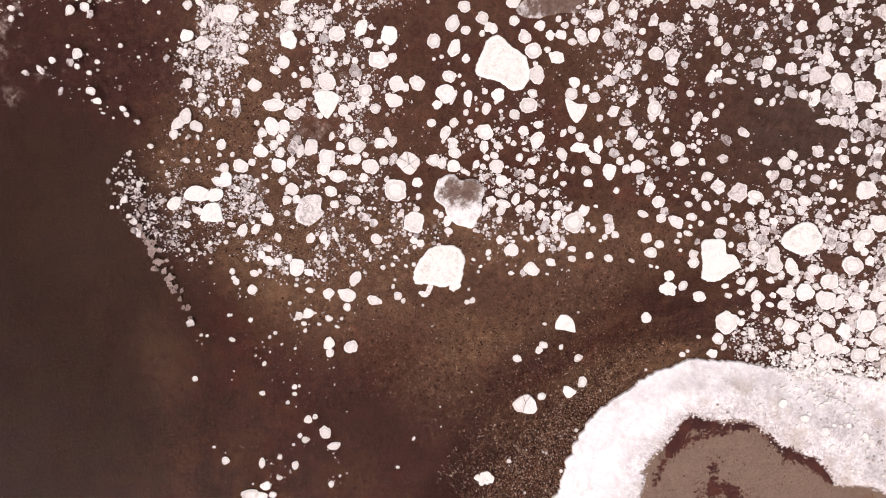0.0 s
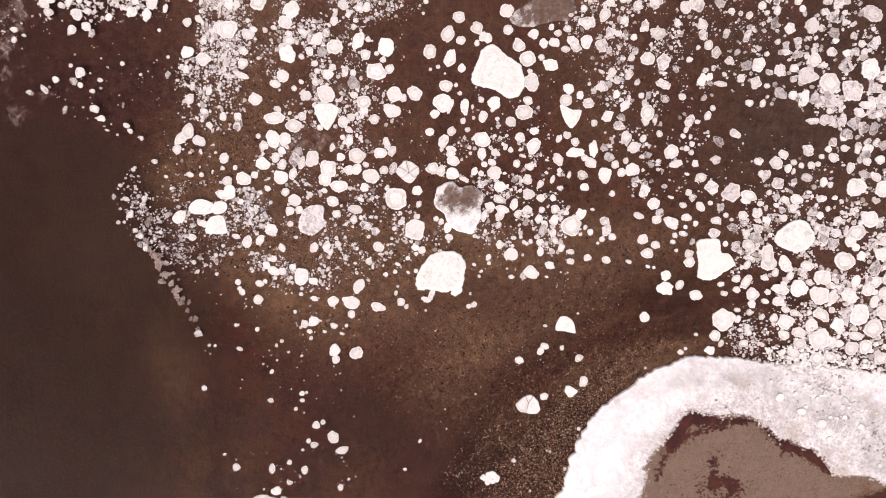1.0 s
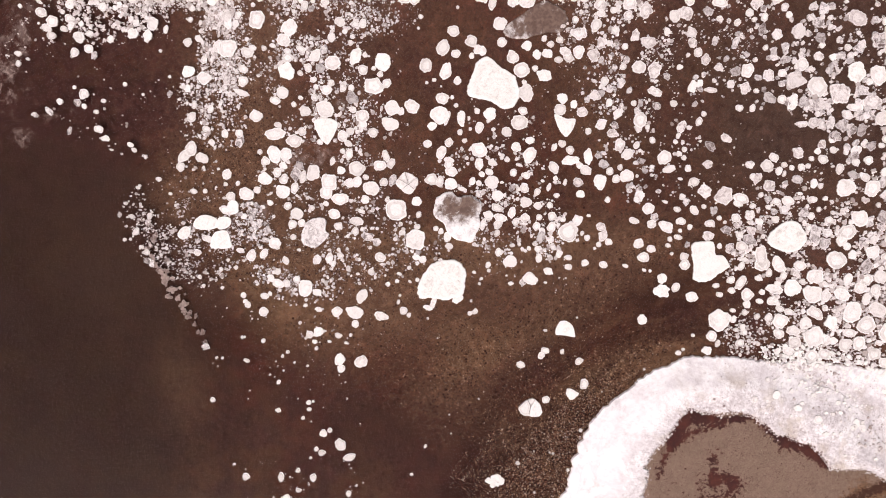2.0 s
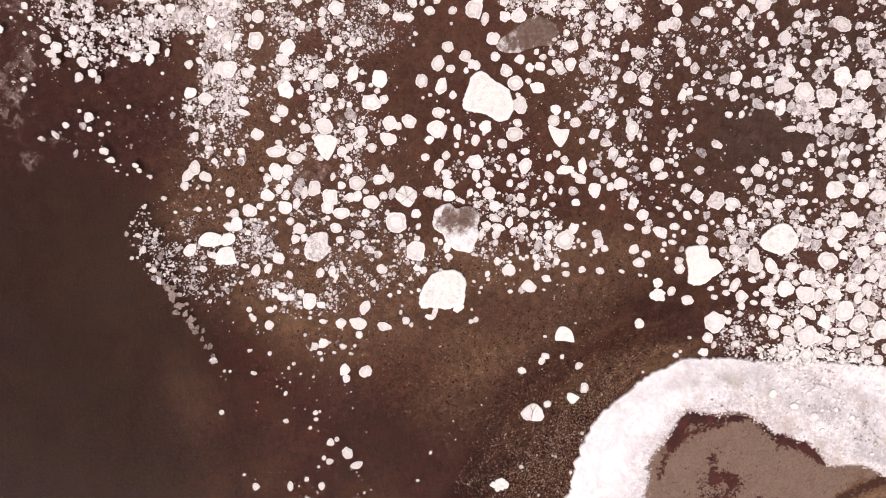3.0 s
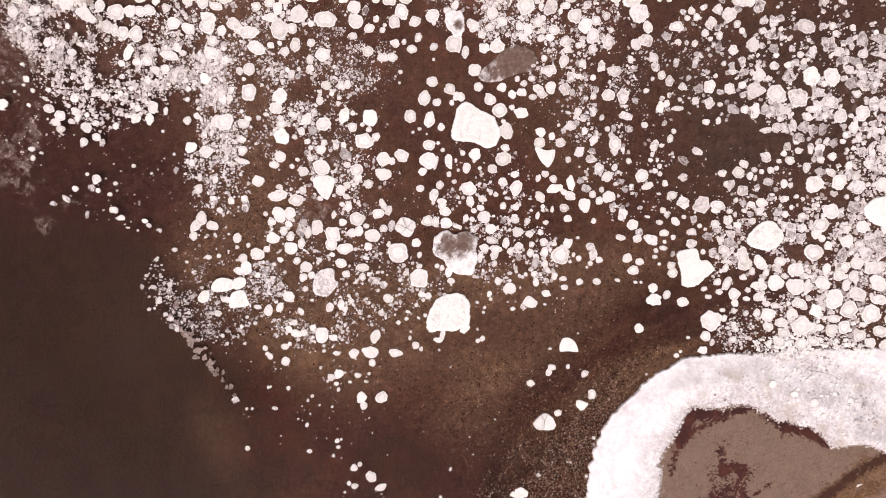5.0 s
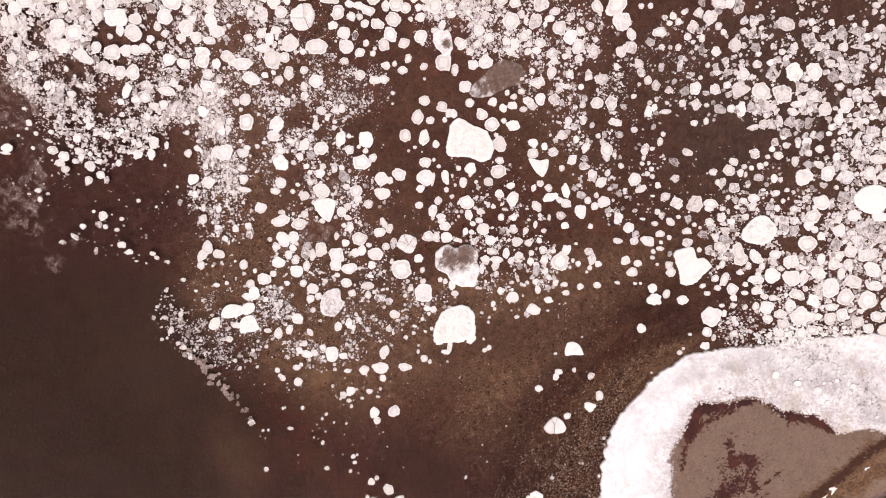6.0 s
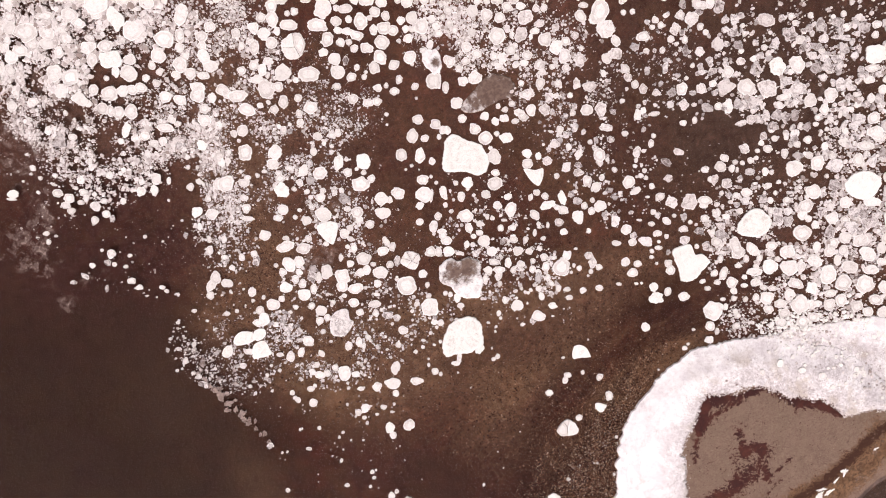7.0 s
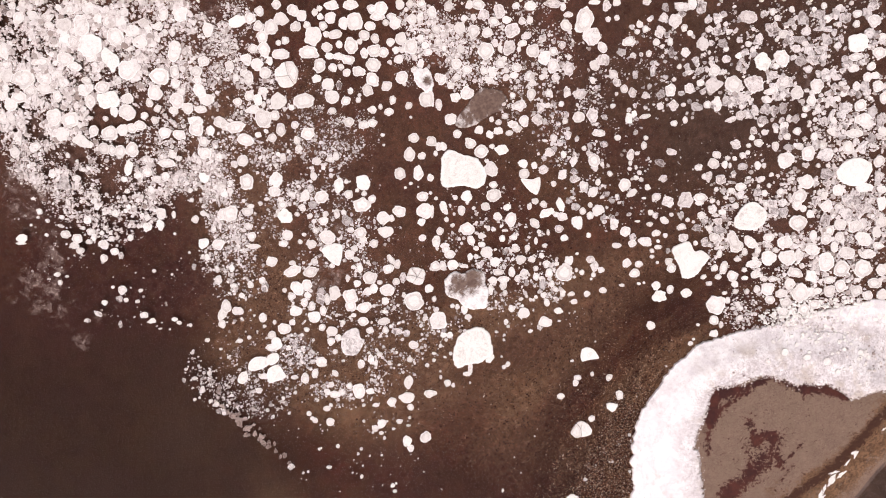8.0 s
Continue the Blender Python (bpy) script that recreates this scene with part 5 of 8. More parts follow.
floe(-3.72, 11.04, 0.16, 0.16, 159)
floe(-2.01, 10.29, 0.35, 0.27, 159)
floe(-1.36, 10.46, 0.39, 0.35, 159)
floe(-0.89, 10.32, 0.22, 0.22, 159)
floe(-1.05, 10.75, 0.22, 0.27, 159)
floe(-0.78, 10.48, 0.16, 0.16, 159)
floe(-0.93, 11.46, 0.31, 0.33, 159)
floe(-0.47, 11.33, 0.56, 0.43, 144)
floe(-0.71, 11.90, 0.58, 0.39, 159)
floe(-1.06, 11.75, 0.27, 0.23, 159)
floe(-0.98, 12.15, 0.51, 0.30, 159)
floe(-1.33, 12.29, 0.35, 0.27, 159)
floe(0.16, 11.37, 0.62, 0.55, 159)
floe(-0.02, 11.91, 0.31, 0.43, 159)
floe(0.36, 11.87, 0.55, 0.51, 159)
floe(0.70, 11.67, 0.43, 0.41, 159)
floe(0.58, 12.28, 0.35, 0.39, 159)
floe(1.09, 11.93, 0.35, 0.33, 159)
floe(1.54, 11.91, 0.51, 0.51, 159)
floe(1.78, 11.51, 0.55, 0.62, 159)
floe(1.16, 11.58, 0.27, 0.31, 159)
floe(1.41, 11.49, 0.23, 0.23, 159)
floe(1.16, 11.22, 0.39, 0.35, 159)
floe(0.78, 11.23, 0.20, 0.19, 159)
floe(-0.07, 10.85, 0.62, 0.51, 129)
floe(0.34, 10.42, 0.43, 0.39, 159)
floe(-0.40, 10.54, 0.45, 0.51, 159)
floe(1.01, 10.52, 0.51, 0.51, 159)
floe(1.02, 10.24, 0.16, 0.16, 159)
floe(1.59, 10.61, 0.31, 0.25, 159)
floe(1.89, 10.75, 0.28, 0.39, 159)
floe(1.76, 11.04, 0.23, 0.22, 159)
floe(-0.53, 9.78, 0.39, 0.31, 159)
floe(0.06, 9.46, 0.39, 0.33, 159)
floe(0.37, 9.83, 0.27, 0.37, 159)
floe(0.87, 9.41, 0.28, 0.33, 109)
floe(0.79, 8.96, 0.12, 0.12, 159)
floe(-0.18, 9.77, 0.19, 0.23, 159)
floe(2.34, 10.02, 0.28, 0.35, 159)
floe(2.32, 11.34, 0.31, 0.28, 159)
floe(2.94, 11.78, 0.39, 0.31, 159)
floe(2.84, 11.30, 0.31, 0.39, 159)
floe(2.00, 9.02, 0.28, 0.47, 159)
floe(2.24, 11.65, 0.27, 0.31, 159)
floe(2.65, 11.57, 0.19, 0.27, 159)
floe(2.33, 11.05, 0.35, 0.27, 159)
floe(-1.56, 9.65, 0.43, 0.39, 159)
floe(-1.03, 9.33, 0.47, 0.31, 159)
floe(-0.69, 9.28, 0.39, 0.35, 159)
floe(-3.57, 10.30, 0.31, 0.31, 159)
floe(-4.64, 10.99, 0.70, 0.74, 159)
floe(-4.21, 10.94, 0.47, 0.39, 159)
floe(-4.87, 11.44, 0.47, 0.35, 159)
floe(-4.82, 11.98, 0.39, 0.39, 159)
floe(-4.57, 11.72, 0.35, 0.47, 159)
floe(-5.33, 11.94, 0.39, 0.31, 159)
floe(-4.43, 11.47, 0.20, 0.27, 159)
floe(-5.59, 11.07, 0.47, 0.31, 159)
floe(-4.24, 11.96, 0.39, 0.31, 159)
floe(3.69, 12.40, 0.33, 0.39, 159)
floe(4.10, 11.77, 0.27, 0.27, 159)
floe(3.81, 11.49, 0.47, 0.47, 159)
floe(4.47, 11.67, 0.23, 0.27, 159)
floe(4.85, 11.61, 0.48, 0.47, 159)
floe(5.48, 11.52, 0.47, 0.58, 159)
floe(5.15, 11.24, 0.35, 0.47, 39)
floe(5.65, 11.11, 0.39, 0.31, 159)
floe(5.71, 10.66, 0.62, 0.55, 174)
floe(4.29, 11.16, 0.48, 0.55, 159)
floe(4.76, 10.94, 0.43, 0.43, 159)
floe(3.56, 10.73, 0.31, 0.39, 159)
floe(2.96, 10.98, 0.19, 0.23, 159)
floe(4.79, 12.06, 0.55, 0.39, 159)
floe(4.47, 12.18, 0.31, 0.35, 159)
floe(6.19, 10.87, 0.30, 0.31, 159)
floe(6.48, 10.80, 0.28, 0.33, 159)
floe(6.69, 11.30, 0.51, 0.39, 159)
floe(6.16, 11.50, 0.31, 0.27, 159)
floe(6.14, 10.29, 0.45, 0.31, 174)
floe(5.90, 10.08, 0.39, 0.28, 159)
floe(5.35, 10.09, 0.66, 0.51, 39)
floe(4.90, 10.46, 0.30, 0.33, 159)
floe(4.46, 10.29, 0.66, 0.70, 159)
floe(5.02, 10.19, 0.19, 0.31, 159)
floe(5.69, 9.90, 0.17, 0.25, 159)
floe(6.18, 9.66, 0.51, 0.55, 159)
floe(6.50, 9.23, 0.51, 0.58, 159)
floe(6.75, 8.82, 0.48, 0.61, 159)
floe(6.68, 8.37, 0.36, 0.39, 159)
floe(6.93, 9.35, 0.36, 0.35, 159)
floe(7.32, 9.44, 0.31, 0.33, 159)
floe(6.70, 9.95, 0.31, 0.33, 159)
floe(6.17, 8.57, 0.25, 0.23, 159)
floe(5.72, 8.79, 0.45, 0.43, 159)
floe(5.73, 8.49, 0.31, 0.27, 159)
floe(5.37, 9.27, 0.43, 0.39, 159)
floe(5.16, 9.03, 0.35, 0.27, 159)
floe(4.85, 9.06, 0.31, 0.28, 159)
floe(4.95, 9.34, 0.23, 0.27, 159)
floe(4.82, 9.65, 0.37, 0.39, 159)
floe(5.02, 9.76, 0.23, 0.23, 159)
floe(4.41, 9.43, 0.35, 0.47, 159)
floe(4.20, 9.19, 0.35, 0.30, 159)
floe(4.13, 9.62, 0.33, 0.33, 159)
floe(3.52, 9.89, 0.39, 0.37, 159)
floe(3.21, 10.24, 0.43, 0.43, 159)
floe(3.03, 9.76, 0.35, 0.31, 159)
floe(2.46, 9.89, 0.35, 0.47, 159)
floe(3.21, 9.06, 0.55, 0.55, 159)
floe(2.71, 9.05, 0.43, 0.39, 159)
floe(1.80, 9.34, 0.23, 0.62, 159)
floe(2.71, 9.56, 0.31, 0.31, 159)
floe(5.54, 8.08, 0.36, 0.51, 159)
floe(4.94, 7.86, 0.62, 0.48, 159)
floe(5.70, 7.47, 0.35, 0.43, 159)
floe(4.90, 7.23, 0.41, 0.48, 159)
floe(4.84, 8.32, 0.23, 0.25, 159)
floe(4.46, 7.27, 0.43, 0.31, 159)
floe(5.43, 7.11, 0.47, 0.47, 159)
floe(6.21, 7.90, 0.31, 0.31, 159)
floe(6.91, 7.68, 0.31, 0.47, 159)
floe(7.33, 7.43, 0.58, 0.43, 159)
floe(6.99, 6.61, 0.51, 0.45, 159)
floe(7.51, 6.47, 0.47, 0.58, 159)
floe(7.29, 8.48, 0.47, 0.53, 159)
floe(7.96, 10.46, 0.39, 0.23, 159)
floe(7.74, 10.07, 0.55, 0.39, 110)
floe(8.49, 10.03, 1.09, 0.70, 51)
floe(8.53, 9.34, 0.78, 0.70, 159)
floe(8.78, 8.81, 0.48, 0.35, 101)
floe(7.44, 8.92, 0.20, 0.23, 159)
floe(8.62, 8.35, 0.56, 0.45, 159)
floe(8.26, 8.26, 0.41, 0.43, 159)
floe(8.85, 7.68, 0.37, 0.35, 159)
floe(8.86, 7.33, 0.35, 0.35, 159)
floe(7.99, 7.75, 0.22, 0.28, 159)
floe(9.05, 7.00, 0.31, 0.35, 159)
floe(9.32, 6.74, 0.35, 0.41, 159)
floe(9.77, 6.45, 0.35, 0.30, 159)
floe(9.82, 8.65, 0.55, 0.37, 179)
floe(9.42, 8.37, 0.39, 0.31, 159, "g")
floe(9.50, 10.24, 0.35, 0.47, 159)
floe(9.89, 10.21, 0.31, 0.27, 159)
floe(7.57, 11.05, 0.86, 0.35, 159)
floe(7.88, 10.81, 0.23, 0.35, 159)
floe(9.36, 9.74, 0.22, 0.23, 159)
floe(9.70, 9.67, 0.22, 0.22, 159)
floe(10.62, 8.86, 0.26, 0.28, 159)
floe(10.47, 9.12, 0.28, 0.28, 159)
floe(10.27, 8.88, 0.23, 0.20, 159)
floe(10.42, 7.94, 0.23, 0.28, 159)
floe(9.82, 8.09, 0.26, 0.20, 159)
floe(9.46, 5.69, 0.47, 0.19, 169)
floe(8.85, 5.85, 0.31, 0.43, 159, "b")
floe(9.09, 5.92, 0.23, 0.31, 159, "b")
floe(2.23, 8.33, 0.47, 0.47, 159)
floe(6.53, 7.33, 0.23, 0.23, 159)
floe(8.41, 6.52, 0.22, 0.20, 159)
floe(9.64, 7.36, 0.23, 0.35, 159, "g")
floe(4.28, 7.67, 0.27, 0.23, 159)
floe(3.95, 7.55, 0.27, 0.23, 159)
floe(3.74, 7.75, 0.19, 0.23, 159)
floe(6.44, 6.64, 0.23, 0.23, 159)
floe(10.88, 9.16, 0.22, 0.20, 159)
floe(10.34, 7.25, 0.23, 0.47, 159, "g")
floe(7.94, 6.23, 0.27, 0.23, 159, "g")
floe(6.00, 7.46, 0.28, 0.22, 159)
floe(11.01, 9.82, 0.35, 0.27, 159)
floe(9.08, 10.54, 0.47, 0.19, 159)
floe(11.61, 9.37, 0.28, 0.34, 159, "g")
floe(11.41, 9.03, 0.39, 0.40, 159)
floe(11.80, 8.72, 0.55, 0.61, 159)
floe(12.15, 8.90, 0.32, 0.28, 159, "g")
floe(12.28, 9.14, 0.73, 0.36, 159)
floe(12.64, 9.08, 0.36, 0.40, 159)
floe(12.93, 8.85, 0.40, 0.48, 159, "g")
floe(12.05, 8.36, 0.26, 0.29, 159)
floe(12.20, 8.10, 0.23, 0.23, 159)
floe(11.10, 8.56, 0.44, 0.50, 159)
floe(10.85, 8.24, 0.29, 0.29, 159)
floe(11.36, 8.06, 0.23, 0.32, 159)
floe(11.00, 8.00, 0.19, 0.18, 159)
floe(11.27, 7.67, 0.29, 0.48, 159, "g")
floe(11.79, 7.45, 0.40, 0.40, 159)
floe(12.52, 7.54, 0.50, 0.56, 159)
floe(12.87, 7.43, 0.29, 0.24, 159, "g")
floe(13.27, 7.28, 0.40, 0.36, 159, "g")
floe(13.33, 7.01, 0.23, 0.21, 159)
floe(13.21, 7.80, 0.44, 0.36, 159, "g")
floe(13.63, 7.60, 0.19, 0.23, 159)
floe(13.05, 8.35, 0.32, 0.36, 159, "g")
floe(13.39, 8.22, 0.37, 0.44, 159, "g")
floe(13.62, 7.93, 0.20, 0.20, 159)
floe(14.56, 7.86, 0.69, 0.52, 159)
floe(15.51, 7.71, 0.23, 0.29, 159)
floe(15.60, 7.43, 0.26, 0.24, 159)
floe(15.64, 6.75, 0.37, 0.34, 159)
floe(15.31, 7.09, 0.65, 0.61, 159, "g")
floe(14.66, 6.92, 0.40, 0.48, 159, "g")
floe(14.23, 6.88, 0.27, 0.24, 159)
floe(14.31, 6.61, 0.24, 0.27, 159)
floe(15.62, 6.39, 0.28, 0.28, 159, "g")
floe(15.32, 6.63, 0.16, 0.16, 159)
floe(15.92, 6.04, 0.37, 0.32, 159)
floe(16.14, 6.32, 0.65, 0.32, 159, "g")
floe(16.33, 6.12, 0.29, 0.27, 159)
floe(16.39, 5.81, 0.40, 0.40, 159, "g")
floe(16.51, 6.55, 0.40, 0.36, 159)
floe(16.25, 7.53, 0.24, 0.24, 159)
floe(16.55, 7.07, 0.48, 0.56, 159, "g")
floe(17.07, 7.22, 0.20, 0.20, 159)
floe(17.48, 7.21, 0.24, 0.26, 159)
floe(17.47, 6.68, 0.36, 0.32, 159)
floe(17.19, 6.95, 0.48, 0.40, 159, "g")
floe(17.17, 6.38, 0.81, 0.24, 159, "g")
floe(18.01, 6.92, 0.32, 0.29, 159)
floe(18.12, 6.47, 0.48, 0.44, 159, "g")
floe(18.61, 6.45, 0.40, 0.32, 159)
floe(18.46, 6.10, 0.29, 0.29, 159)
floe(19.16, 5.95, 0.56, 0.52, 159)
floe(18.98, 6.31, 0.40, 0.48, 159, "g")
floe(18.31, 5.37, 0.85, 0.77, 159, "b")
floe(18.97, 4.70, 0.56, 0.48, 159)
floe(18.84, 5.58, 0.48, 0.40, 159, "g")
floe(19.27, 5.25, 0.32, 0.32, 159)
floe(17.18, 5.92, 0.44, 0.48, 159, "g")
floe(17.68, 5.77, 0.28, 0.36, 159, "g")
floe(18.07, 4.88, 0.65, 0.32, 169)
floe(17.63, 4.96, 0.32, 0.29, 159, "g")
floe(17.82, 4.51, 0.48, 0.32, 159)
floe(18.52, 4.33, 0.36, 0.36, 159)
floe(14.53, 6.02, 0.69, 0.77, 159, "b")
floe(15.29, 5.89, 0.73, 0.56, 111)
floe(14.96, 5.68, 0.26, 0.24, 159)
floe(13.22, 6.64, 0.37, 0.32, 159)
floe(13.71, 6.59, 0.29, 0.26, 159)
floe(12.05, 7.04, 0.32, 0.29, 159, "g")
floe(11.68, 6.68, 0.40, 0.24, 159, "g")
floe(12.06, 6.58, 0.37, 0.32, 159, "g")
floe(12.64, 6.40, 0.47, 0.47, 159)
floe(11.96, 6.14, 0.31, 0.29, 159)
floe(12.45, 5.87, 0.73, 0.61, 174)
floe(13.17, 5.62, 0.73, 0.69, 159)
floe(13.92, 5.33, 0.81, 0.73, 159)
floe(15.06, 4.98, 0.73, 0.48, 174)
floe(14.73, 5.36, 0.56, 0.40, 159, "g")
floe(15.43, 4.42, 0.52, 0.56, 159)
floe(16.25, 4.36, 0.56, 0.61, 159)
floe(15.86, 3.92, 0.40, 0.48, 159)
floe(14.47, 4.83, 0.61, 0.28, 174)
floe(16.72, 4.64, 0.48, 0.56, 159, "g")
floe(16.39, 5.31, 0.24, 0.26, 159)
floe(16.83, 5.35, 0.32, 0.48, 159, "g")
floe(16.77, 5.66, 0.40, 0.32, 159, "g")
floe(15.97, 5.55, 0.48, 0.48, 159, "g")
floe(16.12, 5.12, 0.40, 0.32, 159, "g")
floe(11.38, 7.04, 0.19, 0.21, 159)
floe(11.02, 6.64, 0.18, 0.18, 159)
floe(10.72, 6.84, 0.24, 0.20, 159, "g")
floe(10.75, 6.30, 0.44, 0.52, 159)
floe(10.33, 6.28, 0.40, 0.40, 159, "g")
floe(11.50, 6.08, 0.45, 0.44, 159)
floe(11.11, 6.02, 0.29, 0.20, 159, "g")
floe(10.16, 5.86, 0.29, 0.32, 159)
floe(10.66, 5.69, 0.44, 0.48, 159)
floe(11.04, 5.57, 0.21, 0.16, 159)
floe(11.52, 5.32, 0.48, 0.36, 159, "g")
floe(11.31, 5.61, 0.18, 0.20, 159, "g")
floe(11.93, 5.25, 0.29, 0.31, 159)
floe(12.32, 5.12, 0.34, 0.61, 159)
floe(12.67, 5.14, 0.29, 0.48, 159, "g")
floe(13.26, 5.00, 0.40, 0.48, 159)
floe(12.80, 4.92, 0.24, 0.32, 159, "g")
floe(12.61, 4.34, 0.48, 0.23, 179)
floe(13.04, 4.37, 0.40, 0.40, 159)
floe(10.91, 4.99, 0.21, 0.29, 159)
floe(10.45, 5.02, 0.29, 0.24, 159)
floe(13.63, 4.35, 0.32, 0.56, 159, "g")
floe(14.02, 4.25, 0.48, 0.48, 159, "g")
floe(14.33, 4.04, 0.40, 0.48, 159, "g")
floe(14.71, 4.03, 0.32, 0.48, 159, "g")
floe(14.22, 4.59, 0.48, 0.32, 159)
floe(13.80, 3.86, 0.48, 0.40, 159, "g")
floe(14.81, 3.56, 0.24, 0.32, 159)
floe(15.03, 3.48, 0.40, 0.40, 159, "g")
floe(15.55, 3.68, 0.27, 0.26, 159)
floe(15.41, 3.46, 0.24, 0.19, 159)
floe(15.81, 3.39, 0.16, 0.16, 159)
floe(15.77, 3.15, 0.18, 0.18, 159)
floe(16.09, 2.95, 0.44, 0.40, 159, "g")
floe(16.44, 2.86, 0.29, 0.29, 159)
floe(16.17, 3.26, 0.16, 0.16, 159)
floe(16.40, 3.51, 0.16, 0.24, 159)
floe(16.84, 3.63, 0.32, 0.20, 159)
floe(17.24, 4.08, 0.34, 0.21, 159)
floe(16.83, 4.06, 0.13, 0.13, 159)
floe(17.14, 3.70, 0.29, 0.24, 159)
floe(16.50, 3.97, 0.13, 0.13, 159)
floe(17.64, 3.03, 0.50, 0.50, 159)
floe(17.58, 2.46, 0.73, 0.56, 159)
floe(17.04, 3.14, 0.56, 0.48, 159, "g")
floe(18.59, 2.97, 0.32, 0.48, 159)
floe(18.54, 3.49, 0.48, 0.48, 159)
floe(17.72, 3.80, 0.32, 0.40, 159)
floe(18.02, 3.69, 0.40, 0.40, 159, "g")
floe(18.24, 3.98, 0.37, 0.40, 159)
floe(18.56, 3.94, 0.40, 0.29, 159)
floe(18.01, 2.60, 0.40, 0.56, 159, "g")
floe(18.25, 2.17, 0.40, 0.65, 159, "g")
floe(16.81, 2.97, 0.40, 0.32, 159, "g")
floe(-12.18, 13.21, 0.55, 0.58, 159)
floe(-12.30, 13.67, 0.39, 0.35, 159)
floe(-11.76, 13.50, 0.55, 0.23, 159)
floe(-11.00, 12.89, 0.39, 0.45, 159)
floe(-11.45, 13.26, 0.19, 0.19, 159)
floe(-11.61, 12.72, 0.70, 0.47, 139)
floe(-11.39, 12.47, 0.31, 0.28, 159)
floe(-10.46, 12.60, 0.66, 0.58, 159)
floe(-9.96, 12.53, 0.47, 0.47, 159)
floe(-9.58, 12.46, 0.55, 0.39, 159)
floe(-9.90, 11.70, 0.55, 0.62, 159)
floe(-10.36, 11.79, 0.43, 0.51, 159)
floe(-10.92, 12.13, 0.47, 0.47, 159)
floe(-10.63, 11.94, 0.31, 0.47, 159)
floe(-10.30, 11.08, 0.35, 0.66, 149, "b")
floe(-8.45, 11.83, 0.51, 0.47, 159)
floe(-7.95, 11.56, 0.55, 0.41, 144)
floe(-7.24, 11.57, 0.58, 0.66, 159)
floe(-6.75, 11.28, 0.35, 0.43, 159)
floe(-7.30, 10.54, 0.55, 0.47, 159)
floe(-7.16, 10.98, 0.39, 0.39, 159)
floe(-6.83, 10.20, 0.31, 0.31, 159)
floe(-8.49, 10.96, 0.35, 0.35, 159)
floe(-8.34, 10.73, 0.31, 0.23, 159)
floe(-8.84, 10.72, 0.70, 0.35, 159)
floe(-13.36, 13.14, 0.43, 0.35, 159)
floe(-14.20, 13.22, 0.39, 0.43, 159)
floe(-13.89, 13.63, 0.28, 0.39, 159)
floe(-13.75, 12.55, 0.28, 0.20, 159)
floe(-13.19, 11.94, 0.31, 0.35, 159)
floe(-12.38, 11.43, 0.36, 0.28, 159)
floe(-12.92, 11.43, 0.55, 0.55, 159, "g")
floe(-12.33, 12.39, 0.19, 0.23, 159)
floe(-12.09, 12.05, 0.14, 0.14, 159)
floe(-12.00, 10.88, 0.12, 0.12, 159)
floe(-11.96, 10.60, 0.26, 0.20, 159)
floe(-9.08, 10.25, 0.33, 0.36, 159)
floe(-9.70, 10.65, 0.43, 0.35, 159)
floe(-9.48, 10.28, 0.39, 0.31, 159)
floe(-10.06, 10.66, 0.39, 0.31, 159)
floe(-9.82, 9.96, 0.28, 0.35, 159)
floe(-10.65, 10.73, 0.28, 0.23, 159)
floe(-8.52, 9.91, 0.47, 0.28, 159, "g")
floe(-8.40, 9.41, 0.25, 0.23, 159)
floe(-8.50, 9.04, 0.20, 0.19, 159)
floe(-8.15, 8.91, 0.14, 0.19, 159)
floe(-7.71, 9.68, 0.47, 0.39, 129, "b")
floe(-8.17, 9.37, 0.12, 0.12, 159)
floe(-8.19, 8.63, 0.12, 0.12, 159)
floe(-8.25, 8.37, 0.31, 0.23, 159)
floe(-8.66, 8.28, 0.31, 0.33, 159)
floe(-7.19, 8.83, 0.31, 0.36, 159)
floe(-7.62, 8.09, 0.31, 0.47, 159)
floe(-9.83, 8.97, 0.39, 0.47, 159)
floe(-10.04, 8.56, 0.33, 0.47, 159, "b")
floe(-10.39, 9.03, 0.28, 0.28, 159)
floe(-10.54, 8.67, 0.39, 0.39, 159, "b")
floe(-10.90, 9.67, 0.23, 0.22, 159)
floe(-11.07, 9.57, 0.20, 0.17, 159)
floe(-11.51, 9.62, 0.31, 0.31, 159)
floe(-11.34, 8.52, 0.23, 0.28, 159)
floe(-10.73, 10.27, 0.22, 0.19, 159)
floe(-14.26, 10.76, 0.25, 0.25, 159)
floe(-14.41, 10.57, 0.14, 0.12, 159)
floe(-14.12, 10.31, 0.19, 0.17, 159)
floe(-12.64, 9.78, 0.31, 0.33, 159)
floe(-13.54, 10.24, 0.23, 0.17, 159)
floe(-14.28, 11.31, 0.20, 0.12, 159)
floe(-12.92, 9.54, 0.16, 0.16, 159)
floe(-12.31, 9.10, 0.20, 0.19, 159)
floe(-12.69, 9.29, 0.39, 0.28, 159)
floe(-13.32, 9.24, 0.43, 0.39, 159)
floe(-13.66, 9.56, 0.43, 0.33, 159)
floe(-13.52, 9.03, 0.39, 0.28, 159)
floe(-12.43, 8.65, 0.43, 0.39, 159)
floe(-15.34, 10.02, 0.47, 0.37, 179, "b")
floe(-12.68, 9.04, 0.23, 0.31, 159)
floe(-12.92, 8.96, 0.28, 0.20, 159)
floe(-12.05, 8.75, 0.28, 0.22, 159)
floe(-14.38, 9.81, 0.16, 0.16, 159)
floe(-13.71, 9.93, 0.31, 0.12, 139)
floe(-8.71, 7.28, 0.47, 0.41, 179, "b")
floe(-8.19, 7.02, 0.55, 0.45, 159)
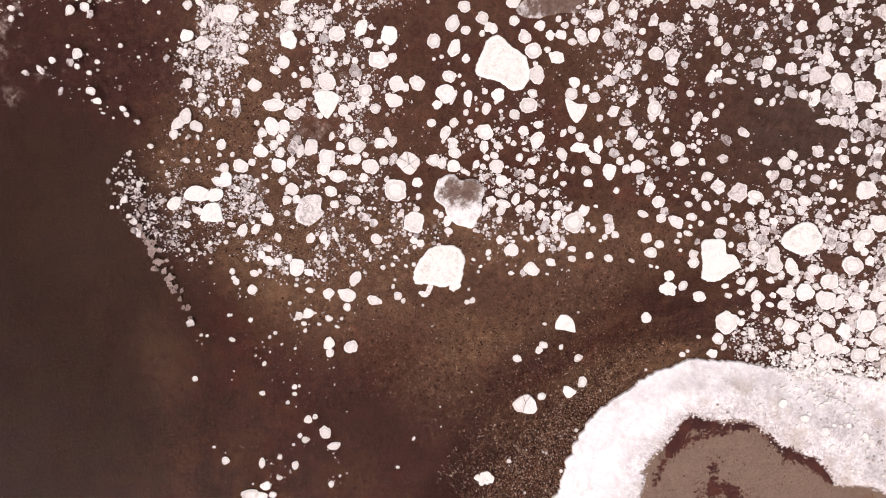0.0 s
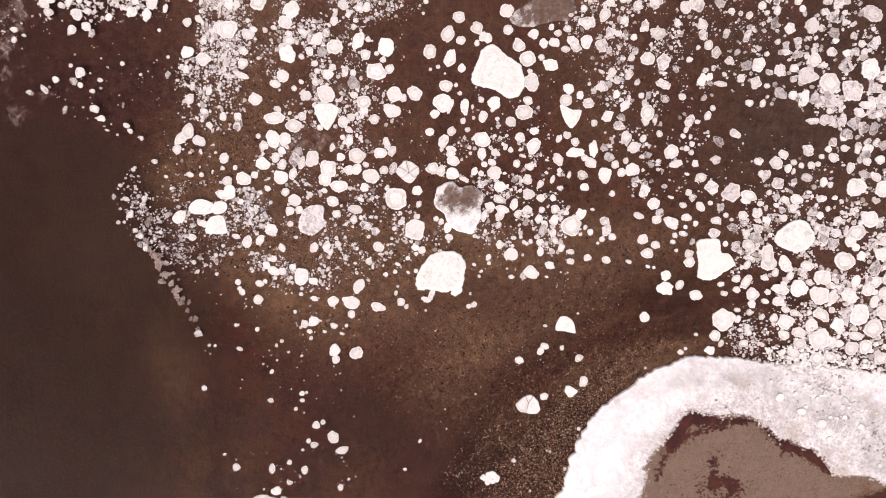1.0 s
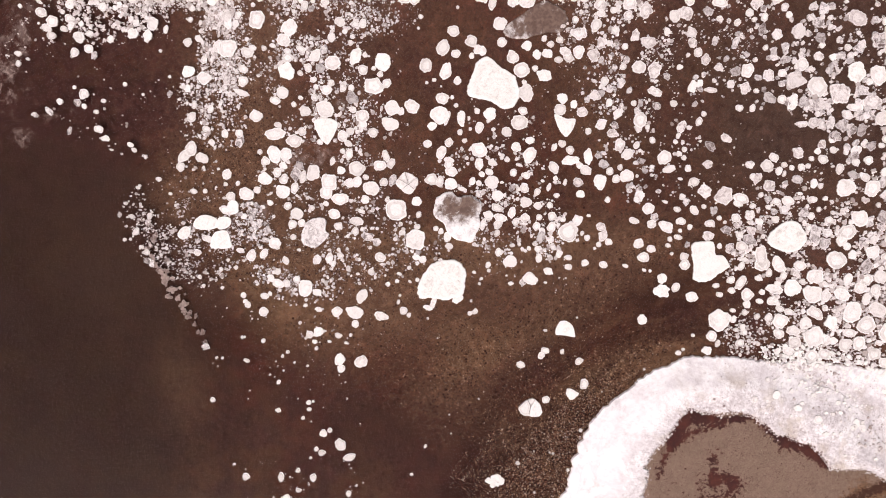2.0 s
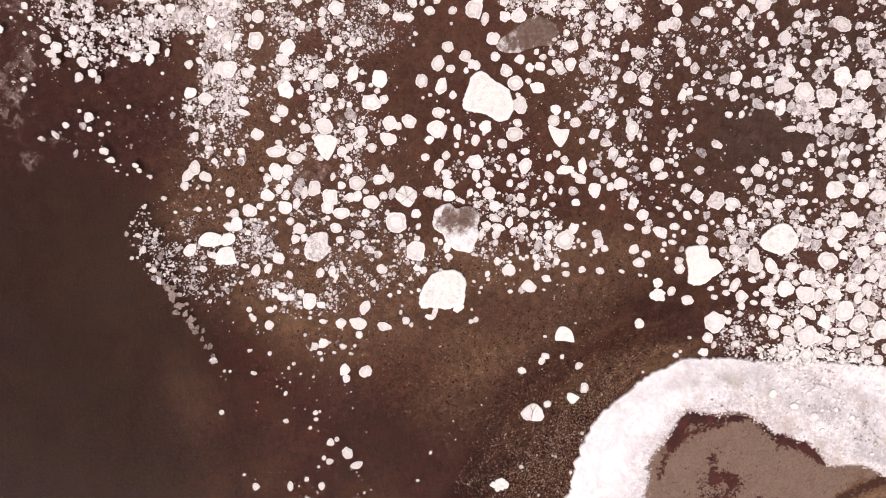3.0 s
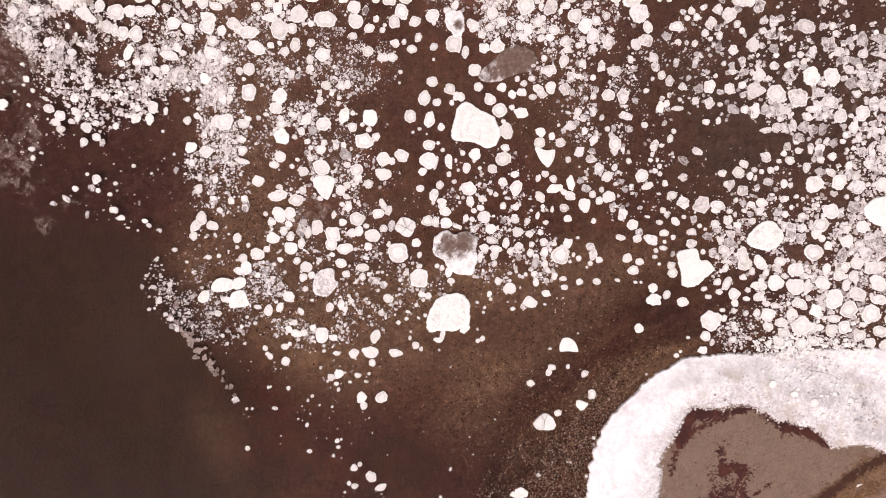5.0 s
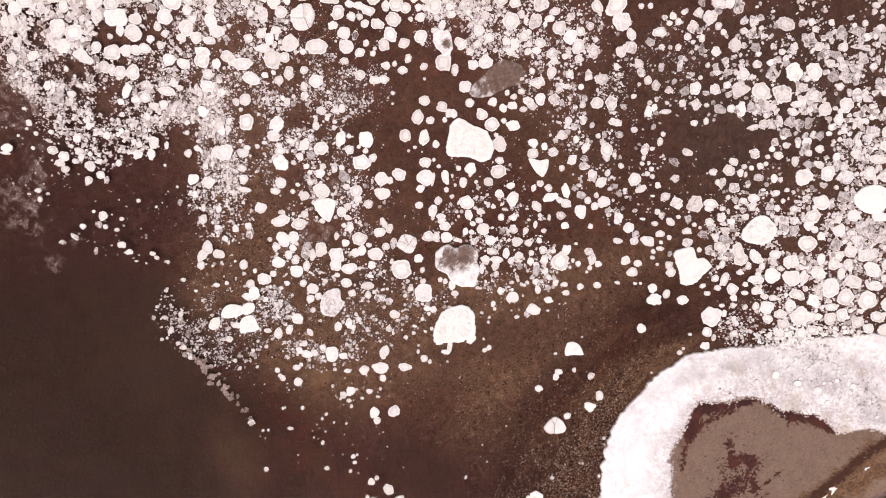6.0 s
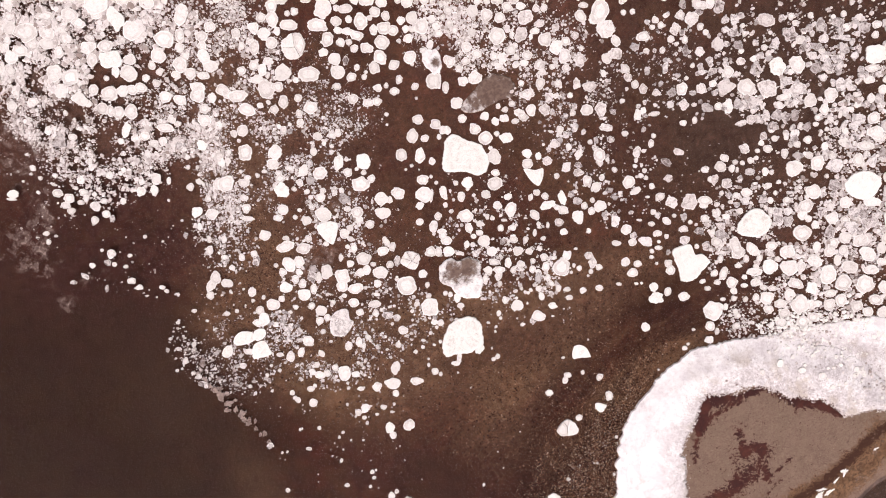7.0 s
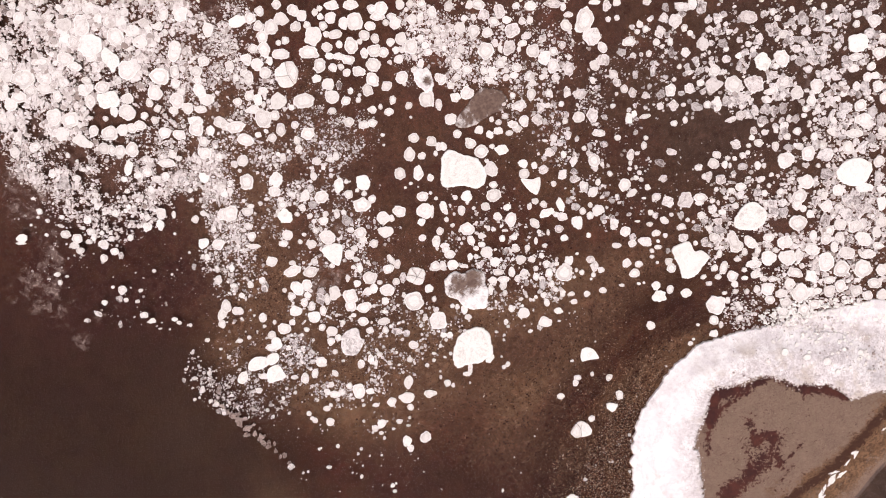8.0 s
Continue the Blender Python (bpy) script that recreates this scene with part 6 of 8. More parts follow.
floe(-9.64, 8.04, 0.12, 0.12, 159)
floe(-9.38, 8.76, 0.17, 0.31, 159)
floe(-8.13, 7.66, 0.23, 0.31, 159)
floe(-10.93, 10.10, 0.16, 0.16, 159)
floe(-12.06, 10.36, 0.20, 0.31, 159)
floe(-12.08, 10.12, 0.23, 0.28, 159)
floe(-14.79, 10.39, 0.11, 0.11, 159)
floe(-14.48, 12.03, 0.09, 0.09, 159)
floe(-5.80, 11.06, 0.78, 0.47, 159)
floe(-6.11, 11.22, 0.47, 0.39, 159)
floe(-5.60, 10.46, 0.70, 0.47, 139)
floe(-5.06, 10.46, 0.28, 0.23, 159)
floe(-4.73, 10.48, 0.19, 0.19, 159)
floe(-4.17, 10.32, 0.39, 0.55, 159)
floe(-4.61, 10.16, 0.39, 0.35, 159)
floe(-4.64, 10.74, 0.39, 0.31, 159)
floe(-3.23, 9.80, 0.56, 0.51, 159)
floe(-3.72, 9.72, 0.28, 0.35, 159)
floe(-3.77, 9.40, 0.31, 0.28, 159)
floe(-0.50, 8.71, 0.19, 0.16, 159)
floe(-0.60, 8.33, 0.11, 0.11, 159)
floe(-0.71, 8.59, 0.09, 0.09, 159)
floe(0.61, 8.17, 0.45, 0.39, 159)
floe(1.21, 7.80, 0.43, 0.39, 159)
floe(1.42, 7.50, 0.28, 0.35, 159)
floe(0.22, 7.63, 0.47, 0.61, 159)
floe(0.65, 7.40, 0.33, 0.30, 159)
floe(1.20, 7.29, 0.19, 0.23, 159)
floe(-0.41, 7.05, 0.45, 0.51, 159)
floe(0.29, 6.82, 0.41, 0.64, 159)
floe(0.67, 6.47, 0.28, 0.31, 159)
floe(-0.15, 6.54, 0.16, 0.14, 159)
floe(-0.41, 6.46, 0.12, 0.12, 159)
floe(0.08, 6.31, 0.08, 0.08, 159)
floe(0.10, 5.89, 0.48, 0.39, 159)
floe(-0.02, 5.32, 0.70, 0.64, 159)
floe(-0.31, 4.95, 0.34, 0.31, 159)
floe(0.57, 5.63, 0.17, 0.16, 159)
floe(0.45, 5.91, 0.14, 0.16, 159)
floe(-0.99, 5.67, 0.55, 0.47, 159)
floe(-1.66, 5.65, 0.58, 0.55, 159)
floe(-1.36, 5.52, 0.23, 0.31, 159)
floe(-1.79, 5.10, 0.66, 0.48, 159)
floe(-0.50, 4.35, 0.31, 0.28, 159)
floe(-0.04, 4.01, 0.35, 0.51, 159)
floe(-1.90, 7.25, 0.58, 0.62, 159, "b")
floe(-1.81, 6.52, 0.33, 0.35, 159)
floe(-2.25, 6.46, 0.74, 0.61, 159)
floe(-2.02, 6.84, 0.23, 0.23, 159)
floe(-2.62, 7.01, 0.35, 0.35, 159)
floe(-2.84, 7.49, 0.39, 0.66, 159, "b")
floe(-2.50, 7.52, 0.19, 0.19, 159)
floe(-2.23, 7.05, 0.17, 0.17, 159)
floe(-3.65, 7.32, 0.58, 0.51, 159)
floe(-4.24, 7.61, 0.36, 0.47, 159)
floe(-3.92, 7.78, 0.28, 0.36, 159, "g")
floe(-3.31, 8.69, 0.39, 0.33, 159)
floe(-3.64, 8.17, 0.28, 0.33, 159)
floe(-2.52, 8.59, 0.28, 0.33, 159)
floe(-2.78, 8.57, 0.33, 0.23, 159)
floe(-4.50, 9.31, 0.26, 0.31, 159)
floe(-4.27, 9.18, 0.22, 0.23, 159, "g")
floe(-4.62, 9.48, 0.20, 0.20, 159)
floe(-4.20, 9.44, 0.16, 0.16, 159)
floe(-4.87, 9.12, 0.19, 0.16, 159)
floe(-6.02, 9.74, 0.45, 0.48, 159)
floe(-6.39, 9.73, 0.28, 0.31, 159)
floe(-6.66, 10.18, 0.22, 0.19, 159)
floe(-6.19, 8.92, 0.55, 0.66, 159)
floe(-5.08, 8.59, 0.55, 0.62, 159)
floe(-5.30, 8.17, 0.51, 0.43, 159)
floe(-4.73, 7.84, 0.36, 0.23, 159)
floe(-5.21, 7.57, 0.43, 0.31, 9)
floe(-5.21, 7.78, 0.28, 0.23, 159)
floe(-7.28, 8.00, 0.66, 0.66, 159)
floe(-7.24, 9.09, 0.35, 0.47, 159)
floe(-6.82, 9.10, 0.23, 0.28, 159)
floe(-6.94, 8.81, 0.28, 0.28, 159)
floe(-6.61, 7.80, 0.47, 0.36, 159)
floe(-6.42, 7.96, 0.28, 0.23, 159)
floe(-6.02, 7.93, 0.20, 0.19, 159)
floe(-6.59, 8.27, 0.16, 0.16, 159)
floe(-6.79, 7.27, 0.37, 0.28, 159)
floe(-5.28, 7.15, 0.62, 0.61, 159, "b")
floe(-5.48, 7.31, 0.23, 0.23, 159)
floe(-4.81, 7.02, 0.22, 0.20, 159)
floe(-4.53, 7.19, 0.31, 0.31, 159)
floe(-4.37, 6.78, 0.25, 0.23, 159)
floe(-4.09, 7.15, 0.35, 0.36, 159, "g")
floe(-4.30, 6.52, 0.19, 0.19, 159)
floe(-3.94, 6.40, 0.41, 0.36, 159)
floe(-3.75, 6.62, 0.25, 0.25, 159)
floe(-3.35, 6.45, 0.25, 0.35, 159)
floe(-3.06, 6.42, 0.22, 0.25, 159)
floe(-3.03, 6.08, 0.47, 0.47, 159, "g")
floe(-4.03, 5.75, 0.70, 0.58, 134)
floe(-4.37, 6.16, 0.23, 0.27, 159)
floe(-4.86, 6.17, 0.19, 0.16, 159)
floe(-5.49, 6.38, 0.45, 0.43, 159)
floe(-5.76, 6.13, 0.39, 0.28, 159)
floe(-6.83, 6.83, 0.35, 0.39, 159)
floe(-6.92, 6.45, 0.62, 0.23, 159)
floe(-4.72, 5.69, 0.43, 0.39, 159)
floe(-5.11, 5.96, 0.20, 0.20, 159)
floe(-3.96, 5.31, 0.78, 0.23, 159)
floe(-3.06, 5.67, 0.28, 0.23, 159)
floe(-2.74, 5.43, 0.51, 0.47, 159)
floe(-2.74, 5.12, 0.31, 0.31, 159)
floe(-2.38, 4.84, 0.37, 0.35, 24)
floe(-2.90, 8.17, 0.19, 0.17, 159)
floe(-3.16, 8.35, 0.19, 0.19, 159)
floe(-2.98, 7.95, 0.20, 0.20, 159)
floe(-3.59, 8.51, 0.20, 0.12, 159)
floe(-5.70, 8.01, 0.23, 0.16, 159)
floe(-5.32, 9.62, 0.14, 0.14, 159)
floe(-6.28, 9.42, 0.16, 0.16, 159)
floe(1.55, 7.45, 0.37, 0.35, 159)
floe(2.27, 7.70, 0.35, 0.35, 159)
floe(3.12, 7.54, 0.36, 0.35, 159)
floe(3.46, 7.22, 0.31, 0.33, 159)
floe(3.83, 7.24, 0.39, 0.31, 159)
floe(2.64, 7.17, 0.45, 0.43, 159)
floe(2.92, 6.72, 0.58, 0.55, 159)
floe(3.38, 6.75, 0.23, 0.22, 159)
floe(3.68, 6.49, 0.58, 0.43, 159, "b")
floe(3.04, 5.94, 0.62, 0.56, 134)
floe(2.90, 5.31, 0.37, 0.30, 159)
floe(2.76, 4.92, 0.61, 0.55, 159)
floe(2.98, 6.29, 0.19, 0.17, 159)
floe(4.55, 7.07, 0.47, 0.31, 135)
floe(4.21, 7.00, 0.31, 0.23, 159)
floe(4.28, 5.67, 0.41, 0.37, 159)
floe(4.20, 5.29, 0.43, 0.41, 159)
floe(4.69, 5.45, 0.25, 0.31, 159)
floe(4.98, 5.17, 0.39, 0.39, 159)
floe(5.16, 4.49, 0.23, 0.25, 159)
floe(5.54, 4.16, 0.09, 0.09, 159)
floe(5.61, 4.71, 0.35, 0.41, 159)
floe(6.21, 5.05, 0.48, 0.31, 50)
floe(5.15, 5.58, 0.22, 0.26, 159, "g")
floe(5.45, 5.71, 0.43, 0.39, 159)
floe(5.92, 5.43, 0.23, 0.31, 159)
floe(5.78, 6.16, 0.28, 0.35, 159)
floe(6.37, 6.09, 0.26, 0.39, 159, "g")
floe(6.64, 5.83, 0.19, 0.26, 159, "g")
floe(7.51, 5.74, 0.55, 0.31, 159)
floe(7.58, 5.24, 0.33, 0.28, 159, "g")
floe(6.78, 5.38, 0.20, 0.20, 159)
floe(7.01, 5.36, 0.20, 0.35, 159, "g")
floe(8.17, 5.29, 0.28, 0.23, 159)
floe(8.42, 4.48, 0.31, 0.47, 159)
floe(8.69, 4.43, 0.20, 0.16, 159)
floe(8.31, 4.17, 0.16, 0.23, 159)
floe(6.99, 4.79, 0.47, 0.55, 159)
floe(6.90, 4.50, 0.31, 0.31, 159)
floe(7.24, 4.53, 0.16, 0.20, 159)
floe(6.09, 4.65, 0.34, 0.25, 159, "g")
floe(6.03, 4.37, 0.45, 0.33, 159)
floe(6.26, 3.94, 0.55, 0.37, 90)
floe(6.50, 3.62, 0.47, 0.39, 24)
floe(6.84, 3.92, 0.22, 0.28, 159)
floe(7.40, 4.06, 0.23, 0.23, 159)
floe(7.80, 3.43, 0.51, 0.53, 159)
floe(7.96, 3.02, 0.47, 0.28, 14)
floe(8.33, 3.53, 0.22, 0.20, 159)
floe(8.49, 3.40, 0.19, 0.19, 159)
floe(8.64, 3.01, 0.25, 0.25, 159)
floe(8.51, 3.68, 0.19, 0.19, 159)
floe(8.21, 3.96, 0.20, 0.17, 159)
floe(8.35, 2.66, 0.19, 0.11, 159)
floe(8.72, 2.52, 0.16, 0.31, 159)
floe(8.41, 2.02, 0.22, 0.23, 159)
floe(6.47, 2.85, 0.51, 0.48, 159)
floe(6.10, 2.78, 0.30, 0.33, 159)
floe(5.88, 3.06, 0.28, 0.30, 159)
floe(6.24, 3.18, 0.20, 0.23, 159)
floe(5.50, 2.70, 0.45, 0.55, 159)
floe(5.13, 3.61, 0.62, 0.33, 85, "b")
floe(4.51, 3.51, 0.66, 0.35, 179, "b")
floe(5.04, 3.14, 0.43, 0.35, 159)
floe(4.82, 3.31, 0.31, 0.23, 159)
floe(4.50, 3.87, 0.31, 0.31, 159)
floe(4.23, 4.10, 0.30, 0.26, 159)
floe(3.95, 4.00, 0.20, 0.31, 159)
floe(3.91, 3.29, 0.47, 0.35, 139)
floe(4.75, 2.72, 0.39, 0.33, 159)
floe(4.82, 2.31, 0.33, 0.28, 159)
floe(4.29, 2.75, 0.14, 0.26, 159)
floe(3.96, 2.91, 0.19, 0.19, 159)
floe(3.97, 2.30, 0.23, 0.19, 159)
floe(3.53, 3.27, 0.16, 0.09, 159)
floe(3.06, 3.77, 0.47, 0.62, 159)
floe(3.10, 4.28, 0.33, 0.28, 159)
floe(2.62, 4.07, 0.37, 0.35, 159)
floe(2.31, 4.62, 0.39, 0.35, 159)
floe(1.84, 4.73, 0.16, 0.16, 159)
floe(1.35, 4.81, 0.31, 0.41, 159)
floe(0.73, 5.16, 0.58, 0.30, 89)
floe(0.21, 5.21, 0.23, 0.55, 159)
floe(0.66, 4.70, 0.19, 0.23, 159)
floe(1.29, 5.39, 0.22, 0.20, 159)
floe(1.74, 5.28, 0.47, 0.47, 159, "b")
floe(1.68, 5.02, 0.16, 0.16, 159)
floe(1.31, 4.05, 0.61, 0.55, 159)
floe(1.28, 3.54, 0.43, 0.31, 89)
floe(0.26, 4.36, 0.31, 0.35, 159)
floe(0.23, 3.74, 0.39, 0.23, 159)
floe(1.74, 3.59, 0.28, 0.28, 159)
floe(2.10, 3.76, 0.16, 0.23, 159)
floe(2.28, 3.66, 0.20, 0.20, 159)
floe(2.48, 3.19, 0.25, 0.28, 159)
floe(2.91, 3.07, 0.33, 0.25, 159)
floe(2.70, 3.44, 0.26, 0.12, 159)
floe(1.63, 3.25, 0.31, 0.23, 159)
floe(5.77, 2.06, 0.20, 0.22, 159)
floe(6.89, 2.10, 0.36, 0.47, 159)
floe(7.20, 1.67, 0.43, 0.43, 159)
floe(7.42, 1.36, 0.31, 0.31, 159, "g")
floe(7.79, 1.00, 0.58, 0.39, 159)
floe(7.30, 1.11, 0.35, 0.31, 159)
floe(6.69, 1.26, 0.39, 0.23, 159)
floe(8.22, 1.59, 0.28, 0.20, 159)
floe(7.79, 1.88, 0.23, 0.11, 159)
floe(8.24, 1.17, 0.16, 0.23, 159)
floe(7.36, 3.13, 0.16, 0.16, 159)
floe(6.98, 3.35, 0.31, 0.23, 159, "g")
floe(5.68, 3.31, 0.39, 0.31, 159, "g")
floe(5.51, 3.63, 0.28, 0.28, 159, "g")
floe(5.63, 5.76, 0.28, 0.31, 159, "g")
floe(5.42, 6.21, 0.25, 0.12, 159)
floe(9.04, 4.62, 0.23, 0.34, 159)
floe(9.22, 4.88, 0.19, 0.20, 159)
floe(2.85, 2.73, 0.23, 0.16, 159)
floe(3.71, 2.61, 0.16, 0.31, 159)
floe(0.81, 4.39, 0.20, 0.19, 159)
floe(9.98, 3.99, 0.44, 0.27, 149)
floe(9.43, 3.76, 0.48, 0.29, 130, "g")
floe(9.31, 3.12, 0.37, 0.31, 159)
floe(10.80, 3.04, 0.34, 0.29, 159)
floe(11.41, 2.96, 0.48, 0.44, 159)
floe(11.81, 2.76, 0.24, 0.32, 159)
floe(12.01, 2.65, 0.13, 0.23, 159)
floe(11.64, 3.24, 0.37, 0.29, 159)
floe(12.01, 2.96, 0.23, 0.21, 159)
floe(12.49, 3.36, 0.37, 0.44, 19)
floe(12.96, 3.13, 0.21, 0.18, 159)
floe(12.27, 2.85, 0.19, 0.19, 159)
floe(12.61, 2.84, 0.27, 0.27, 159)
floe(12.84, 2.88, 0.19, 0.18, 159)
floe(12.47, 2.43, 0.40, 0.29, 159, "g")
floe(12.03, 2.28, 0.24, 0.32, 159, "g")
floe(13.05, 2.25, 0.29, 0.35, 159)
floe(13.27, 2.16, 0.19, 0.23, 159)
floe(13.37, 3.08, 0.40, 0.32, 159)
floe(13.34, 3.62, 0.29, 0.32, 159)
floe(13.73, 3.39, 0.29, 0.24, 159)
floe(13.18, 3.39, 0.24, 0.24, 159)
floe(13.68, 3.75, 0.24, 0.24, 159)
floe(13.95, 2.71, 0.29, 0.40, 159)
floe(14.17, 3.31, 0.19, 0.23, 159)
floe(14.52, 3.34, 0.37, 0.37, 159)
floe(14.51, 2.92, 0.29, 0.26, 159)
floe(14.27, 2.97, 0.24, 0.24, 159, "g")
floe(14.45, 2.48, 0.48, 0.29, 159, "g")
floe(14.84, 2.38, 0.37, 0.29, 159)
floe(14.95, 2.97, 0.36, 0.32, 159)
floe(15.53, 2.54, 0.27, 0.34, 159)
floe(14.17, 2.03, 0.69, 0.69, 159)
floe(15.10, 1.98, 0.56, 0.63, 159)
floe(15.45, 2.18, 0.29, 0.48, 159, "g")
floe(15.76, 2.08, 0.32, 0.31, 159)
floe(16.27, 2.46, 0.44, 0.37, 159)
floe(16.58, 2.13, 0.32, 0.40, 159, "g")
floe(17.07, 2.07, 0.73, 0.37, 159)
floe(16.68, 1.63, 0.52, 0.56, 159)
floe(17.17, 1.44, 0.40, 0.56, 159, "g")
floe(15.71, 1.66, 0.73, 0.56, 9, "g")
floe(15.32, 1.38, 0.19, 0.19, 159)
floe(11.05, 2.52, 0.29, 0.48, 159)
floe(10.88, 2.61, 0.18, 0.26, 159)
floe(11.48, 2.25, 0.44, 0.40, 159)
floe(11.18, 1.95, 0.19, 0.21, 159)
floe(12.13, 1.68, 0.48, 0.36, 159)
floe(12.99, 1.69, 0.36, 0.24, 179)
floe(13.21, 1.33, 0.16, 0.21, 159)
floe(12.71, 1.26, 0.36, 0.40, 159, "g")
floe(12.95, 1.11, 0.27, 0.27, 159)
floe(13.57, 0.93, 0.31, 0.29, 159)
floe(11.71, 1.69, 0.32, 0.24, 159)
floe(11.44, 1.79, 0.24, 0.24, 159, "g")
floe(11.63, 1.33, 0.29, 0.24, 159, "g")
floe(11.43, 1.50, 0.21, 0.16, 159)
floe(11.98, 1.37, 0.40, 0.32, 159, "g")
floe(8.84, 2.53, 0.36, 0.31, 159)
floe(9.20, 2.18, 0.50, 0.48, 159)
floe(9.88, 2.00, 0.65, 0.65, 159)
floe(10.49, 1.86, 0.61, 0.37, 159)
floe(10.37, 1.66, 0.36, 0.18, 159)
floe(10.89, 1.57, 0.23, 0.21, 159)
floe(10.29, 1.18, 0.34, 0.32, 159)
floe(10.78, 1.25, 0.39, 0.39, 159)
floe(11.11, 1.01, 0.31, 0.24, 159)
floe(11.68, 1.06, 0.29, 0.27, 159)
floe(8.82, 1.53, 0.40, 0.29, 139)
floe(8.54, 1.83, 0.26, 0.29, 159, "g")
floe(9.16, 1.64, 0.19, 0.16, 159)
floe(9.50, 1.50, 0.29, 0.32, 159, "g")
floe(9.38, 1.03, 0.40, 0.29, 159)
floe(9.70, 1.21, 0.19, 0.19, 159)
floe(9.93, 0.78, 0.40, 0.29, 159, "g")
floe(10.41, 0.55, 0.29, 0.24, 159)
floe(10.81, 0.70, 0.37, 0.32, 159)
floe(10.79, 0.40, 0.56, 0.40, 159, "g")
floe(10.49, 0.15, 0.44, 0.39, 159)
floe(10.05, 0.12, 0.32, 0.40, 159, "g")
floe(9.30, 0.58, 0.40, 0.36, 159)
floe(8.37, 1.16, 0.32, 0.27, 159)
floe(8.65, 0.94, 0.19, 0.21, 159)
floe(8.31, 0.83, 0.15, 0.15, 159)
floe(9.70, 0.21, 0.19, 0.21, 159)
floe(8.23, 0.60, 0.32, 0.19, 159)
floe(10.59, -0.33, 0.32, 0.16, 159)
floe(11.17, -0.26, 0.89, 0.44, 96)
floe(11.77, -0.54, 0.65, 0.40, 120)
floe(12.54, -0.66, 0.48, 0.36, 159)
floe(13.08, 0.43, 0.48, 0.73, 159, "g")
floe(13.52, 0.48, 0.40, 0.36, 159, "g")
floe(13.41, 0.13, 0.48, 0.48, 159, "g")
floe(12.87, 0.69, 0.24, 0.29, 159)
floe(14.66, 0.95, 0.65, 0.61, 159)
floe(14.22, 0.51, 0.65, 0.56, 159)
floe(14.04, 0.24, 0.40, 0.56, 159)
floe(14.21, -0.04, 0.29, 0.29, 159)
floe(14.41, -0.34, 0.32, 0.34, 159)
floe(14.75, 0.05, 0.32, 0.48, 159, "g")
floe(15.04, 0.80, 0.29, 0.48, 159, "g")
floe(13.84, -0.51, 0.77, 0.65, 159)
floe(13.10, -1.05, 0.65, 0.56, 159)
floe(14.25, -1.23, 0.32, 0.48, 159)
floe(14.04, -1.59, 0.48, 0.29, 159)
floe(14.69, -1.57, 0.48, 0.40, 159)
floe(14.92, -1.27, 0.44, 0.44, 159)
floe(15.23, -1.65, 0.36, 0.44, 159)
floe(15.42, -1.20, 0.52, 0.48, 159)
floe(15.98, -1.46, 0.65, 0.48, 179)
floe(16.12, -2.08, 0.77, 0.56, 130)
floe(16.71, -2.00, 0.40, 0.48, 159)
floe(17.02, -1.69, 0.48, 0.48, 159)
floe(16.51, -0.88, 0.73, 0.56, 179, "g")
floe(15.74, -0.85, 0.65, 0.48, 159, "g")
floe(15.60, -0.49, 0.40, 0.29, 159)
floe(15.12, -0.26, 0.52, 0.52, 159)
floe(15.17, 0.15, 0.32, 0.32, 159)
floe(15.78, 0.17, 0.48, 0.48, 159)
floe(15.41, 0.62, 0.32, 0.32, 159, "g")
floe(15.56, 0.95, 0.56, 0.48, 159, "g")
floe(16.79, -0.13, 0.73, 0.40, 159)
floe(17.24, -0.99, 0.40, 0.56, 159)
floe(17.41, -0.45, 0.40, 0.37, 159)
floe(17.68, 0.65, 0.48, 0.48, 159)
floe(18.16, 1.74, 0.40, 0.40, 159)
floe(17.66, 2.19, 0.48, 0.29, 159)
floe(17.66, 1.64, 0.40, 0.40, 159, "g")
floe(17.51, 0.11, 0.40, 0.48, 159, "g")
floe(14.91, -0.79, 0.48, 0.65, 159, "g")
floe(16.01, -0.30, 0.48, 0.40, 159, "g")
floe(16.34, -0.47, 0.48, 0.40, 159, "g")
floe(-15.45, 9.86, 0.43, 0.11, 159)
floe(-13.39, 8.75, 0.35, 0.28, 159)
floe(-12.14, 8.24, 0.35, 0.31, 159)
floe(-11.96, 8.00, 0.23, 0.31, 159, "g")
floe(-12.63, 8.14, 0.30, 0.34, 159)
floe(-14.63, 8.21, 0.28, 0.20, 159)
floe(-14.65, 7.87, 0.19, 0.23, 159)
floe(-14.30, 8.01, 0.16, 0.11, 159)
floe(-12.46, 6.69, 0.36, 0.39, 159)
floe(-12.72, 6.42, 0.28, 0.28, 159, "g")
floe(-12.49, 6.28, 0.20, 0.19, 159)
floe(-13.33, 6.48, 0.26, 0.23, 159)
floe(-12.77, 6.95, 0.14, 0.14, 159)
floe(-11.79, 6.43, 0.19, 0.16, 159)
floe(-12.09, 6.07, 0.19, 0.16, 159)
floe(-13.75, 6.18, 0.39, 0.20, 128, "g")
floe(-14.26, 6.08, 0.28, 0.19, 159, "g")
floe(-12.06, 5.47, 0.33, 0.26, 159)
floe(-11.85, 5.13, 0.31, 0.23, 159, "b")
floe(-11.68, 4.72, 0.17, 0.08, 159)
floe(-10.99, 4.86, 0.25, 0.17, 159)
floe(-10.88, 4.67, 0.20, 0.17, 159)
floe(-10.52, 4.42, 0.23, 0.17, 159, "g")
floe(-11.33, 4.56, 0.09, 0.09, 159)
floe(-10.10, 3.60, 0.22, 0.17, 159)
floe(-10.87, 3.34, 0.17, 0.12, 159)
